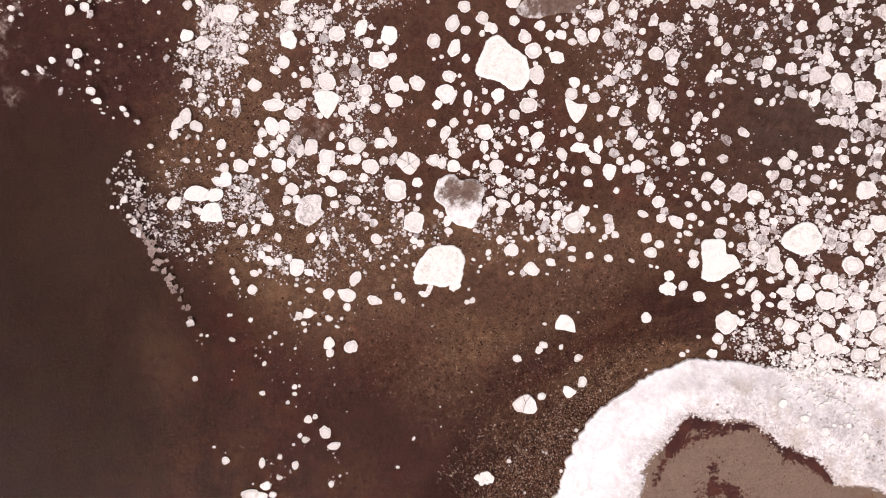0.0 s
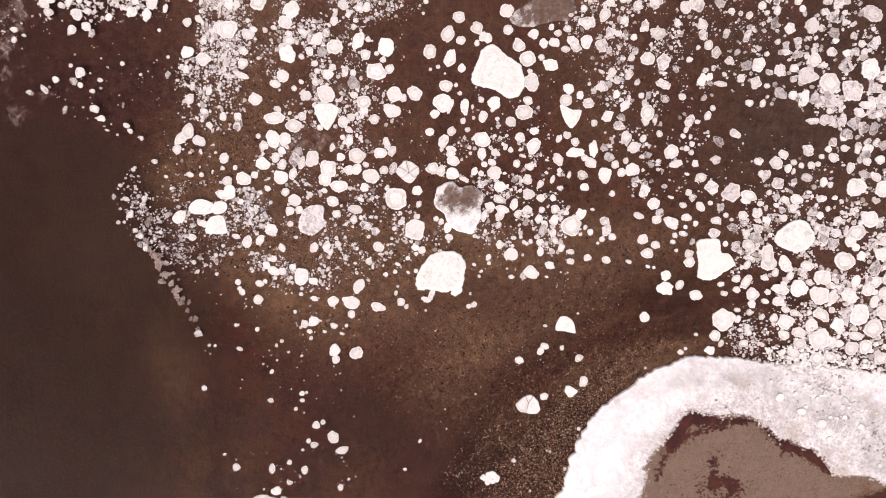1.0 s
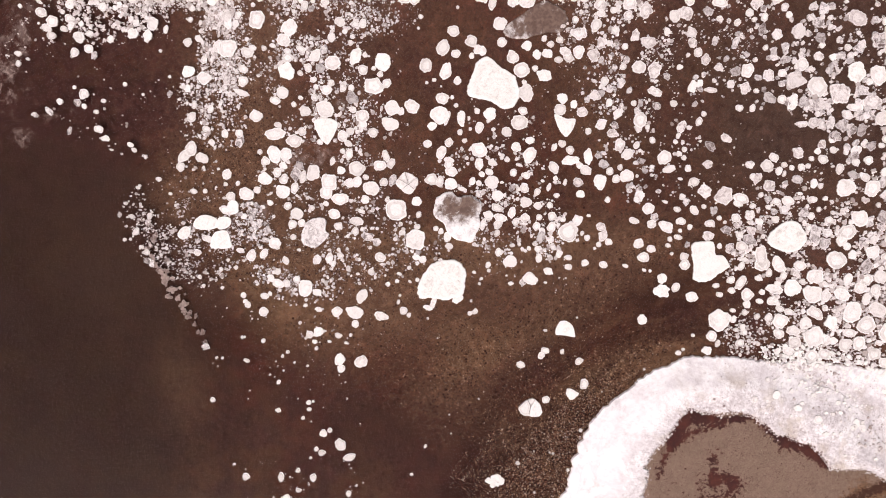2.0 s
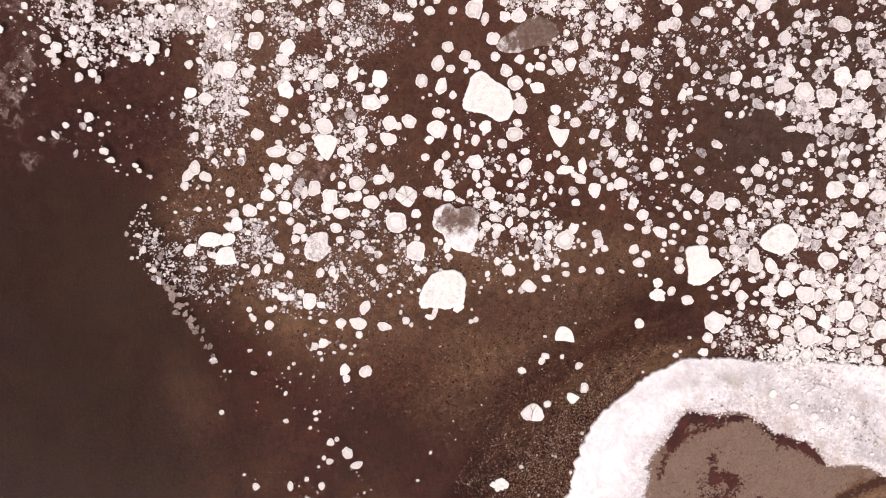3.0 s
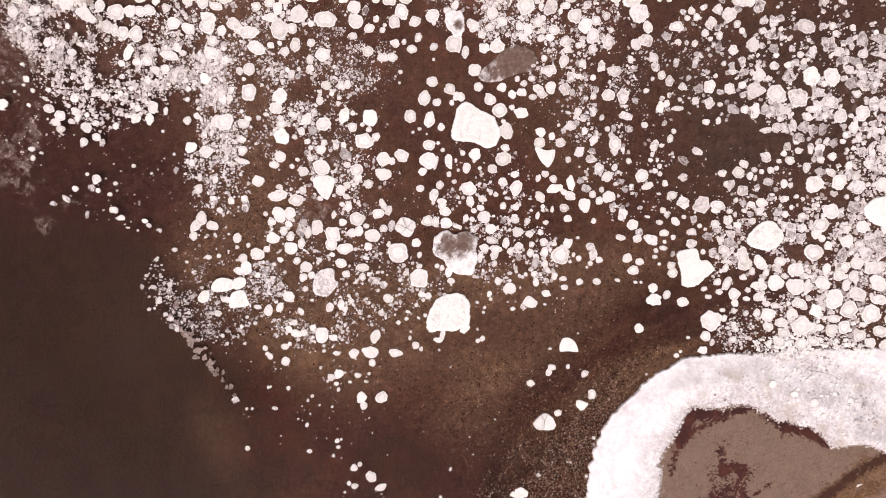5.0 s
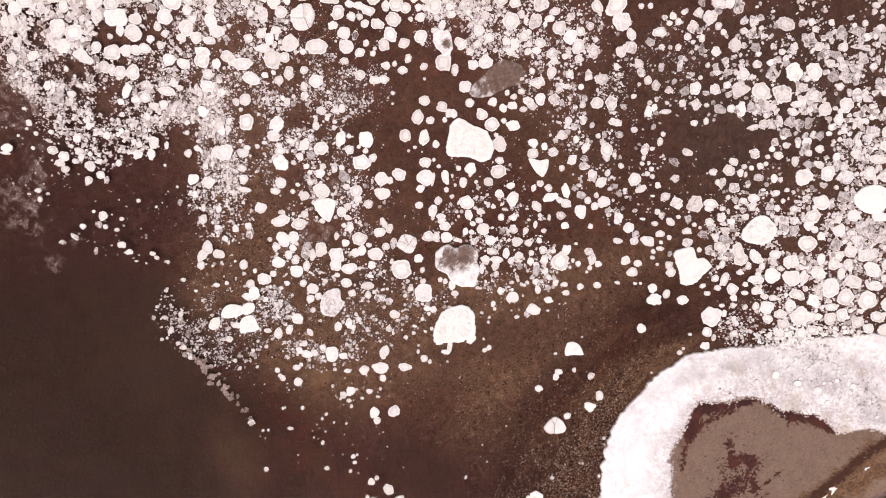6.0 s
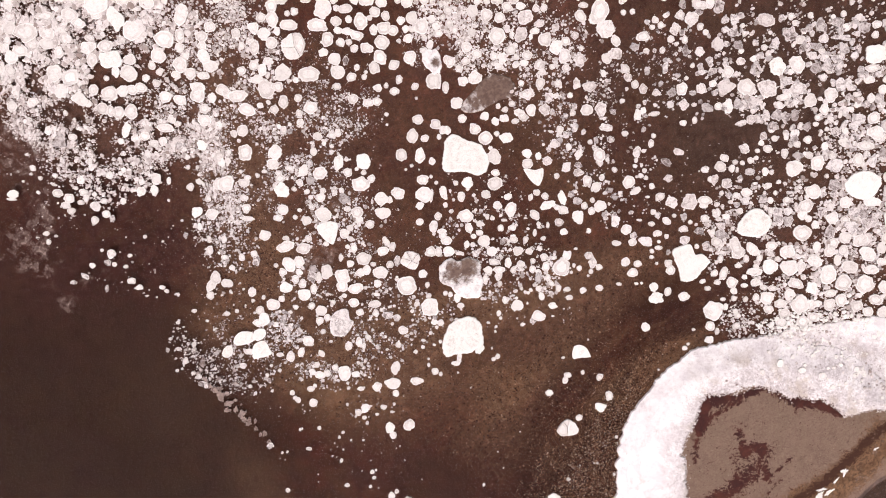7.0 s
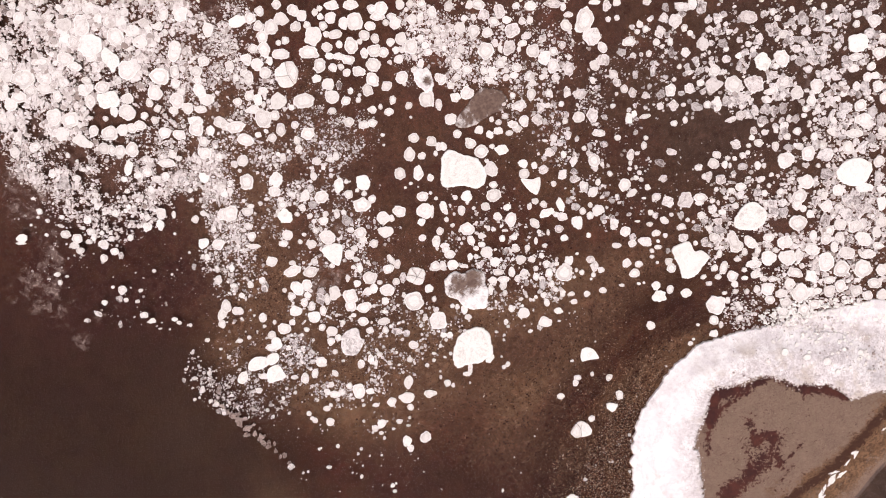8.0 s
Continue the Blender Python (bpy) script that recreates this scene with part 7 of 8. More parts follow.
floe(-9.73, 3.07, 0.14, 0.11, 159)
floe(-9.44, 6.54, 0.19, 0.28, 159, "g")
floe(-10.98, 6.96, 0.16, 0.16, 159)
floe(-8.61, 6.13, 0.22, 0.30, 159)
floe(-8.74, 5.70, 0.31, 0.41, 159)
floe(-8.80, 6.71, 0.23, 0.28, 159)
floe(-9.39, 7.14, 0.12, 0.12, 159)
floe(-9.07, 4.41, 0.70, 0.35, 38)
floe(-9.29, 3.99, 0.31, 0.36, 159)
floe(-13.10, 5.46, 0.16, 0.31, 159, "g")
floe(-10.38, 6.58, 0.11, 0.11, 159)
floe(-6.46, 5.62, 0.48, 0.43, 159)
floe(-5.84, 4.98, 0.78, 0.45, 174)
floe(-5.20, 4.71, 0.58, 0.48, 159)
floe(-5.72, 5.29, 0.28, 0.20, 159)
floe(-4.88, 5.00, 0.30, 0.31, 159)
floe(-4.28, 4.61, 0.23, 0.22, 159)
floe(-3.46, 4.78, 0.39, 0.43, 179)
floe(-3.19, 4.93, 0.28, 0.28, 159)
floe(-3.28, 4.50, 0.31, 0.22, 159)
floe(-3.28, 4.12, 0.28, 0.43, 159)
floe(-3.50, 4.25, 0.22, 0.20, 159)
floe(-3.04, 3.61, 0.62, 0.53, 159)
floe(-3.60, 3.57, 0.31, 0.28, 159)
floe(-3.89, 3.90, 0.19, 0.30, 159)
floe(-1.99, 4.00, 0.47, 0.23, 104)
floe(-1.82, 3.73, 0.28, 0.39, 159)
floe(-2.22, 3.67, 0.47, 0.39, 159)
floe(-1.81, 3.13, 0.28, 0.47, 159, "g")
floe(-0.43, 3.11, 0.48, 0.43, 159)
floe(-2.12, 3.08, 0.31, 0.31, 159)
floe(-0.98, 2.35, 0.36, 0.35, 159)
floe(-2.75, 3.29, 0.23, 0.19, 159)
floe(-3.06, 3.15, 0.35, 0.43, 159)
floe(-3.35, 3.14, 0.39, 0.35, 159)
floe(-2.58, 2.90, 0.62, 0.51, 159)
floe(-2.81, 2.50, 0.31, 0.33, 159)
floe(-1.73, 2.09, 0.82, 0.78, 159)
floe(-2.03, 2.44, 0.20, 0.17, 159)
floe(-2.97, 2.10, 0.28, 0.16, 159)
floe(-3.18, 1.76, 0.53, 0.33, 159)
floe(-3.71, 2.56, 0.66, 0.43, 179)
floe(-4.05, 3.19, 0.62, 0.62, 159)
floe(-4.19, 2.83, 0.47, 0.47, 159)
floe(-4.22, 2.44, 0.23, 0.19, 159)
floe(-3.95, 2.05, 0.47, 0.37, 159)
floe(-3.32, 2.49, 0.16, 0.16, 159)
floe(-3.83, 1.62, 0.33, 0.30, 159)
floe(-3.24, 1.39, 0.28, 0.33, 159)
floe(-2.98, 1.46, 0.16, 0.16, 159)
floe(-2.82, 1.19, 0.47, 0.31, 159, "g")
floe(-2.52, 0.98, 0.36, 0.31, 159, "g")
floe(-4.58, 3.54, 0.48, 0.61, 159)
floe(-4.96, 3.42, 0.28, 0.48, 159)
floe(-5.22, 3.52, 0.36, 0.55, 159, "g")
floe(-5.07, 3.80, 0.39, 0.36, 159, "g")
floe(-5.29, 3.04, 0.28, 0.43, 159)
floe(-5.73, 2.93, 0.53, 0.48, 159)
floe(-5.65, 3.39, 0.30, 0.39, 159)
floe(-5.87, 3.62, 0.30, 0.36, 159)
floe(-5.93, 4.26, 0.55, 0.58, 159)
floe(-5.52, 4.23, 0.47, 0.51, 159)
floe(-6.25, 4.04, 0.33, 0.33, 159)
floe(-5.63, 3.85, 0.31, 0.28, 159)
floe(-6.31, 3.43, 0.53, 0.45, 159)
floe(-7.02, 2.92, 0.56, 0.48, 159)
floe(-6.63, 3.05, 0.26, 0.25, 159)
floe(-7.66, 3.66, 0.33, 0.41, 159)
floe(-8.49, 4.27, 0.48, 0.35, 159)
floe(-8.85, 4.62, 0.43, 0.55, 159)
floe(-8.11, 4.79, 0.26, 0.22, 159)
floe(-8.25, 5.26, 0.31, 0.22, 159)
floe(-7.61, 5.08, 0.26, 0.30, 159)
floe(-7.12, 5.05, 0.28, 0.31, 159)
floe(-8.04, 5.96, 0.23, 0.36, 159)
floe(-7.10, 4.79, 0.31, 0.47, 159, "g")
floe(-6.43, 4.37, 0.20, 0.20, 159)
floe(-6.20, 2.56, 0.26, 0.20, 159)
floe(-5.58, 2.42, 0.28, 0.31, 159)
floe(-5.28, 2.14, 0.48, 0.41, 159)
floe(-5.47, 1.74, 0.31, 0.36, 159)
floe(-4.73, 2.31, 0.22, 0.20, 159)
floe(-5.12, 1.78, 0.31, 0.31, 159)
floe(-4.58, 1.74, 0.62, 0.43, 159, "g")
floe(-2.40, 0.42, 0.41, 0.36, 159)
floe(-6.14, 1.13, 0.45, 0.41, 159)
floe(-5.47, 1.31, 0.22, 0.22, 159)
floe(-5.30, 0.84, 0.16, 0.12, 159)
floe(-7.54, 2.46, 0.45, 0.55, 159)
floe(-7.83, 2.40, 0.47, 0.31, 159)
floe(-7.59, 2.86, 0.36, 0.36, 159)
floe(-7.17, 2.14, 0.23, 0.23, 159)
floe(-6.86, 2.58, 0.16, 0.16, 159)
floe(-6.47, 2.43, 0.20, 0.16, 159)
floe(-7.30, 3.31, 0.16, 0.20, 159)
floe(-7.73, 3.30, 0.16, 0.16, 159)
floe(-7.95, 3.85, 0.11, 0.11, 159)
floe(-8.89, 3.11, 0.28, 0.19, 159)
floe(-8.48, 3.10, 0.17, 0.17, 159)
floe(-4.67, 0.45, 0.31, 0.39, 159)
floe(-4.23, 0.49, 0.28, 0.43, 159)
floe(-4.11, 0.27, 0.20, 0.28, 159)
floe(-3.83, 0.55, 0.26, 0.25, 159)
floe(-3.56, 0.79, 0.12, 0.12, 159)
floe(-2.76, -0.08, 0.26, 0.26, 159)
floe(-3.17, 0.38, 0.14, 0.14, 159)
floe(-1.85, -0.47, 0.16, 0.16, 159)
floe(-2.19, -0.56, 0.19, 0.19, 159)
floe(-1.57, 1.26, 0.23, 0.23, 159)
floe(-9.58, 2.65, 0.12, 0.12, 159)
floe(-8.08, 3.22, 0.09, 0.09, 159)
floe(-8.45, 3.86, 0.11, 0.11, 159)
floe(0.21, 3.58, 0.31, 0.31, 159)
floe(0.29, 3.34, 0.47, 0.35, 159)
floe(-0.13, 3.01, 0.28, 0.41, 159)
floe(0.26, 2.89, 0.47, 0.43, 159)
floe(0.63, 2.71, 0.31, 0.16, 159)
floe(1.02, 2.96, 0.23, 0.31, 159)
floe(1.24, 2.88, 0.22, 0.20, 159)
floe(1.23, 2.51, 0.31, 0.28, 159, "g")
floe(1.70, 2.89, 0.51, 0.47, 159)
floe(1.36, 3.19, 0.23, 0.20, 159)
floe(1.88, 2.40, 0.43, 0.39, 159)
floe(1.85, 1.96, 0.47, 0.28, 149)
floe(1.51, 1.73, 0.39, 0.35, 159)
floe(1.94, 1.62, 0.51, 0.28, 159)
floe(1.85, 1.39, 0.31, 0.39, 159)
floe(2.37, 1.78, 0.28, 0.43, 159)
floe(2.48, 1.45, 0.26, 0.31, 159)
floe(2.83, 1.56, 0.36, 0.36, 159)
floe(2.88, 2.10, 0.43, 0.39, 159)
floe(2.84, 2.59, 0.36, 0.28, 159)
floe(2.63, 2.59, 0.16, 0.16, 159)
floe(2.40, 2.65, 0.20, 0.28, 159, "g")
floe(3.29, 2.45, 0.23, 0.28, 159)
floe(3.30, 1.97, 0.33, 0.28, 159)
floe(3.72, 1.97, 0.23, 0.23, 159)
floe(3.80, 1.56, 0.36, 0.33, 159)
floe(3.75, 1.20, 0.31, 0.39, 159)
floe(3.32, 1.56, 0.22, 0.23, 159)
floe(3.22, 1.24, 0.28, 0.33, 159)
floe(3.41, 1.08, 0.28, 0.23, 159)
floe(3.34, 0.85, 0.28, 0.47, 159, "g")
floe(3.71, 0.75, 0.23, 0.28, 159)
floe(3.77, 0.47, 0.26, 0.23, 159)
floe(4.17, 1.44, 0.20, 0.20, 159)
floe(4.67, 1.38, 0.36, 0.39, 159)
floe(4.33, 1.02, 0.70, 0.76, 159)
floe(5.00, 0.75, 0.23, 0.22, 129)
floe(4.83, 0.91, 0.14, 0.19, 159)
floe(5.08, 1.53, 0.16, 0.12, 159)
floe(5.51, 1.11, 0.39, 0.30, 159)
floe(5.55, 0.79, 0.36, 0.44, 159)
floe(5.77, 0.55, 0.28, 0.26, 159)
floe(5.41, 0.49, 0.20, 0.22, 159)
floe(5.26, 0.35, 0.12, 0.12, 159)
floe(6.84, 0.45, 0.37, 0.39, 159)
floe(7.27, 0.23, 0.34, 0.28, 159)
floe(6.98, -0.04, 0.45, 0.37, 159)
floe(7.94, 0.55, 0.20, 0.20, 159)
floe(7.87, 0.32, 0.20, 0.16, 159)
floe(7.00, -0.52, 0.17, 0.12, 159)
floe(6.33, -0.33, 0.23, 0.14, 159)
floe(5.55, -0.25, 0.33, 0.26, 159)
floe(4.90, -0.16, 0.28, 0.28, 159)
floe(4.30, 0.08, 0.30, 0.20, 159)
floe(3.99, 0.21, 0.23, 0.28, 159)
floe(4.30, -0.26, 0.28, 0.22, 159)
floe(3.26, 0.10, 0.25, 0.33, 159)
floe(3.24, 0.43, 0.26, 0.28, 159)
floe(3.58, -0.39, 0.39, 0.28, 159)
floe(2.92, 0.47, 0.16, 0.16, 159)
floe(2.33, 0.61, 0.20, 0.16, 159)
floe(2.58, 0.64, 0.14, 0.14, 159)
floe(2.79, 0.39, 0.14, 0.14, 159)
floe(1.85, 0.38, 0.30, 0.31, 159)
floe(2.23, 0.03, 0.51, 0.47, 159)
floe(2.28, 0.33, 0.14, 0.14, 159)
floe(2.93, -0.63, 0.55, 0.43, 139)
floe(2.66, -0.72, 0.26, 0.28, 159, "g")
floe(2.23, -0.76, 0.23, 0.16, 179)
floe(3.46, -0.79, 0.14, 0.09, 159)
floe(1.44, -0.05, 0.20, 0.26, 159)
floe(1.45, -0.25, 0.14, 0.14, 159)
floe(0.93, -0.29, 0.16, 0.12, 159)
floe(1.18, -0.53, 0.12, 0.12, 159)
floe(1.80, 1.07, 0.23, 0.28, 159)
floe(6.89, -2.31, 0.37, 0.39, 159)
floe(3.39, -2.53, 0.16, 0.11, 159)
floe(4.55, -2.12, 0.09, 0.09, 159)
floe(-1.11, 1.00, 0.74, 0.74, 159)
floe(-1.03, 1.44, 0.23, 0.23, 159)
floe(0.07, 0.69, 0.31, 0.25, 159)
floe(0.03, 1.02, 0.28, 0.39, 159)
floe(-0.18, 1.24, 0.19, 0.23, 159)
floe(-0.36, 1.35, 0.20, 0.20, 159)
floe(-0.89, 0.27, 0.28, 0.28, 159)
floe(-1.03, 0.54, 0.23, 0.20, 159, "g")
floe(-1.11, 0.35, 0.31, 0.23, 159)
floe(-0.95, 1.87, 0.20, 0.26, 159)
floe(-1.12, -0.46, 0.16, 0.16, 159)
floe(0.71, -1.77, 0.19, 0.19, 159)
floe(0.89, -1.71, 0.20, 0.23, 159)
floe(0.77, -1.32, 0.11, 0.12, 159)
floe(-0.98, -0.98, 0.39, 0.28, 159)
floe(-0.58, -1.27, 0.20, 0.28, 159)
floe(-1.39, -0.01, 0.17, 0.17, 159)
floe(-1.10, 0.14, 0.16, 0.16, 159)
floe(-1.75, -0.21, 0.22, 0.12, 159)
floe(1.32, 1.42, 0.20, 0.47, 159)
floe(1.10, -0.71, 0.12, 0.12, 159)
floe(7.21, -0.56, 0.12, 0.12, 159)
floe(8.56, 0.31, 0.19, 0.24, 159, "g")
floe(7.99, 0.02, 0.13, 0.13, 159)
floe(8.43, -0.12, 0.31, 0.32, 159)
floe(8.45, -0.39, 0.39, 0.40, 159)
floe(10.46, -0.55, 0.24, 0.35, 159)
floe(10.09, -1.02, 0.29, 0.29, 159)
floe(10.43, -1.15, 0.58, 0.32, 51)
floe(10.11, -1.41, 0.29, 0.24, 159)
floe(9.55, -1.21, 0.26, 0.19, 179)
floe(9.67, -1.54, 0.26, 0.19, 159)
floe(8.68, -1.58, 0.48, 0.39, 159)
floe(8.11, -1.20, 0.29, 0.37, 159)
floe(7.62, -0.86, 0.37, 0.40, 159, "b")
floe(7.61, -1.30, 0.61, 0.48, 159, "b")
floe(8.70, -2.98, 0.16, 0.13, 159)
floe(9.63, -2.48, 0.82, 0.81, 159)
floe(9.36, -3.03, 0.40, 0.40, 159)
floe(9.58, -3.32, 0.19, 0.29, 159)
floe(9.18, -3.55, 0.37, 0.32, 159)
floe(10.14, -2.14, 0.23, 0.16, 159)
floe(10.16, -2.46, 0.21, 0.29, 159)
floe(10.67, -1.60, 0.48, 0.48, 159)
floe(10.64, -1.94, 0.29, 0.29, 159)
floe(10.58, -2.24, 0.26, 0.24, 159)
floe(11.00, -2.41, 0.23, 0.24, 159)
floe(10.49, -2.76, 0.21, 0.24, 159)
floe(11.10, -1.85, 0.29, 0.19, 159)
floe(11.19, -1.53, 0.24, 0.21, 159)
floe(11.08, -1.03, 0.32, 0.19, 159)
floe(11.21, -0.53, 0.56, 0.48, 159)
floe(11.84, -0.69, 0.48, 0.32, 159)
floe(11.45, -0.84, 0.24, 0.32, 159)
floe(11.96, -0.98, 0.24, 0.34, 159)
floe(11.74, -1.26, 0.24, 0.21, 159)
floe(11.63, -1.44, 0.65, 0.35, 159)
floe(11.58, -1.86, 0.42, 0.37, 159)
floe(11.84, -2.62, 0.56, 0.52, 159)
floe(11.42, -2.46, 0.27, 0.34, 159)
floe(12.29, -2.97, 0.52, 0.40, 179)
floe(11.77, -3.08, 0.44, 0.34, 159)
floe(12.36, -3.40, 0.50, 0.40, 159)
floe(11.82, -2.17, 0.32, 0.24, 159)
floe(12.16, -2.30, 0.40, 0.24, 159)
floe(12.75, -2.75, 0.48, 0.50, 159)
floe(13.09, -2.40, 0.69, 0.44, 130)
floe(12.97, -1.69, 0.77, 0.65, 159)
floe(12.28, -1.43, 0.65, 0.63, 159)
floe(13.46, -1.79, 0.36, 0.50, 159)
floe(13.44, -2.23, 0.24, 0.24, 159)
floe(12.65, -1.22, 0.29, 0.24, 159)
floe(13.66, -2.75, 0.50, 0.50, 159, "b")
floe(13.02, -3.25, 0.73, 0.77, 10)
floe(13.49, -3.39, 0.32, 0.40, 159)
floe(13.74, -3.44, 0.32, 0.29, 159)
floe(14.41, -2.42, 0.69, 0.81, 159)
floe(14.03, -1.75, 0.65, 0.44, 159)
floe(14.30, -3.17, 0.50, 0.32, 159)
floe(14.16, -3.60, 0.48, 0.52, 159)
floe(14.90, -2.92, 0.65, 0.69, 120)
floe(15.30, -2.37, 0.69, 0.52, 159)
floe(14.91, -1.96, 0.32, 0.48, 159)
floe(15.75, -3.24, 0.77, 0.81, 159)
floe(16.09, -2.72, 0.69, 0.40, 159)
floe(15.38, -3.59, 0.32, 0.21, 159)
floe(15.02, -3.49, 0.21, 0.19, 159)
floe(15.99, -3.96, 0.61, 0.44, 159)
floe(15.57, -4.33, 0.45, 0.40, 159)
floe(16.43, -3.55, 0.48, 0.52, 159)
floe(16.16, -4.51, 0.48, 0.48, 159)
floe(14.65, -3.57, 0.48, 0.56, 159)
floe(15.20, -4.00, 0.48, 0.48, 159)
floe(16.61, -2.57, 0.48, 0.32, 159)
floe(12.12, -3.75, 0.48, 0.40, 159)
floe(12.96, -3.94, 0.52, 0.50, 159)
floe(13.41, -3.89, 0.48, 0.40, 159)
floe(11.73, -3.73, 0.21, 0.29, 159)
floe(11.45, -3.53, 0.13, 0.13, 159)
floe(10.38, -3.34, 0.32, 0.29, 159)
floe(8.16, -3.60, 0.23, 0.19, 159)
floe(8.33, -3.48, 0.13, 0.13, 159)
floe(10.55, -2.96, 0.24, 0.24, 159)
floe(10.25, -2.85, 0.21, 0.16, 159)
floe(-11.36, 2.81, 0.16, 0.13, 159)
floe(-10.55, 2.32, 0.19, 0.24, 159)
floe(-11.18, 2.33, 0.27, 0.16, 159)
floe(-11.52, 1.52, 0.14, 0.14, 159)
floe(-11.31, 1.53, 0.11, 0.11, 159)
floe(-10.94, 1.23, 0.19, 0.13, 159)
floe(-10.76, 1.03, 0.21, 0.24, 159)
floe(-11.61, 2.42, 0.16, 0.21, 159, "g")
floe(-11.05, 1.80, 0.21, 0.29, 159)
floe(-10.63, 1.24, 0.19, 0.19, 159, "d")
floe(-10.62, 0.62, 0.19, 0.29, 159, "g")
floe(-10.80, 0.73, 0.21, 0.21, 159, "g")
floe(-8.52, 1.40, 0.48, 0.24, 159)
floe(-7.01, 0.73, 0.34, 0.48, 159)
floe(-7.39, 0.92, 0.32, 0.19, 159)
floe(-6.56, 0.77, 0.29, 0.40, 159)
floe(-6.16, 0.99, 0.40, 0.16, 159)
floe(-5.80, 0.48, 0.32, 0.24, 128)
floe(-6.13, 0.10, 0.27, 0.24, 159)
floe(-5.45, -0.22, 0.27, 0.27, 159)
floe(-5.17, -0.56, 0.52, 0.64, 159)
floe(-5.83, -0.35, 0.29, 0.29, 159)
floe(-6.13, -0.33, 0.48, 0.32, 159)
floe(-6.39, -0.12, 0.29, 0.27, 159)
floe(-4.76, -0.72, 0.34, 0.27, 159)
floe(-4.09, -1.47, 0.40, 0.40, 159)
floe(-3.46, -1.52, 0.68, 0.48, 159)
floe(-3.45, -1.95, 0.27, 0.29, 159)
floe(-3.15, -0.95, 0.40, 0.59, 159)
floe(-2.49, -1.72, 0.56, 0.35, 159)
floe(-5.17, -0.98, 0.13, 0.13, 159)
floe(-5.20, -1.18, 0.16, 0.14, 159)
floe(-4.75, -1.35, 0.29, 0.19, 159)
floe(-8.93, 0.92, 0.27, 0.24, 159)
floe(-9.35, 0.88, 0.16, 0.24, 159, "d")
floe(-9.50, 0.34, 0.24, 0.16, 159, "d")
floe(-8.94, 0.05, 0.16, 0.16, 159)
floe(-7.61, 0.32, 0.16, 0.16, 159)
floe(-7.87, 0.60, 0.14, 0.14, 159)
floe(-8.15, 0.28, 0.16, 0.16, 159)
floe(-8.14, -0.01, 0.11, 0.11, 159)
floe(-8.16, -0.39, 0.13, 0.13, 159)
floe(-8.56, -0.09, 0.08, 0.08, 159)
floe(-7.41, -0.70, 0.21, 0.22, 159)
floe(-7.29, -1.05, 0.24, 0.24, 159)
floe(-7.37, -0.92, 0.16, 0.16, 159)
floe(-6.73, -1.34, 0.34, 0.35, 159)
floe(-6.65, -0.77, 0.32, 0.24, 159)
floe(-6.45, -0.69, 0.16, 0.16, 159)
floe(-4.09, -2.35, 0.29, 0.21, 159)
floe(-3.81, -2.64, 0.19, 0.10, 159)
floe(-3.65, -2.35, 0.13, 0.13, 159)
floe(-4.43, -2.55, 0.16, 0.11, 159)
floe(-4.81, -2.18, 0.37, 0.40, 159)
floe(-5.12, -2.26, 0.29, 0.29, 159)
floe(-4.96, -2.53, 0.21, 0.16, 159)
floe(-5.28, -2.38, 0.11, 0.11, 159)
floe(-4.92, -2.77, 0.13, 0.16, 159)
floe(-4.62, -2.16, 0.13, 0.13, 159)
floe(-5.45, -1.81, 0.13, 0.14, 159)
floe(-4.09, -3.23, 0.40, 0.48, 159, "b")
floe(-4.08, -3.57, 0.29, 0.32, 159)
floe(-3.33, -3.34, 0.48, 0.49, 159)
floe(-6.83, -2.40, 0.16, 0.18, 159)
floe(-7.50, -2.23, 0.08, 0.11, 159)
floe(-6.17, -3.00, 0.11, 0.13, 159)
floe(-5.97, -2.86, 0.14, 0.13, 159)
floe(-5.76, -3.26, 0.10, 0.10, 159)
floe(-5.29, -3.41, 0.11, 0.10, 159)
floe(-7.50, -3.10, 0.24, 0.14, 159)
floe(-6.18, -3.54, 0.08, 0.08, 159)
floe(-6.39, -3.96, 0.14, 0.19, 159)
floe(-5.34, -4.78, 0.19, 0.19, 159)
floe(-5.35, -5.03, 0.18, 0.14, 159)
floe(-5.18, -4.75, 0.11, 0.11, 159)
floe(-9.95, 0.04, 0.24, 0.17, 159, "d")
floe(-9.71, -0.32, 0.2, 0.14, 159, "d")
floe(-9.56, -0.92, 0.27, 0.16, 159, "d")
floe(-9.43, -1.24, 0.18, 0.24, 159, "d")
floe(-9.21, -1.37, 0.13, 0.24, 159, "d")
floe(-9.19, -1.96, 0.13, 0.21, 159, "d")
floe(-8.94, -2.52, 0.32, 0.29, 159, "g")
floe(-8.37, -2.96, 0.11, 0.11, 159)
floe(-9.54, -0.56, 0.11, 0.11, 159, "d")
floe(-10.07, 0.71, 0.24, 0.21, 159, "d")
floe(-10.47, 1.54, 0.24, 0.48, 159, "d")
floe(-0.95, -1.09, 0.27, 0.11, 159)
floe(-0.63, -1.39, 0.19, 0.24, 159)
floe(-0.80, -1.49, 0.37, 0.19, 159)
floe(-1.69, -1.56, 0.29, 0.30, 159)
floe(-1.50, -1.72, 0.16, 0.19, 159)
floe(-1.85, -1.23, 0.13, 0.19, 159)
floe(-1.78, -0.99, 0.11, 0.11, 159)
floe(3.36, -3.27, 0.32, 0.24, 159)
floe(3.21, -3.46, 0.24, 0.26, 159)
floe(3.97, -3.34, 0.16, 0.21, 159)
floe(4.57, -3.74, 0.27, 0.30, 159)
floe(2.45, -3.75, 0.34, 0.27, 159)
floe(4.72, -4.58, 0.32, 0.42, 159)
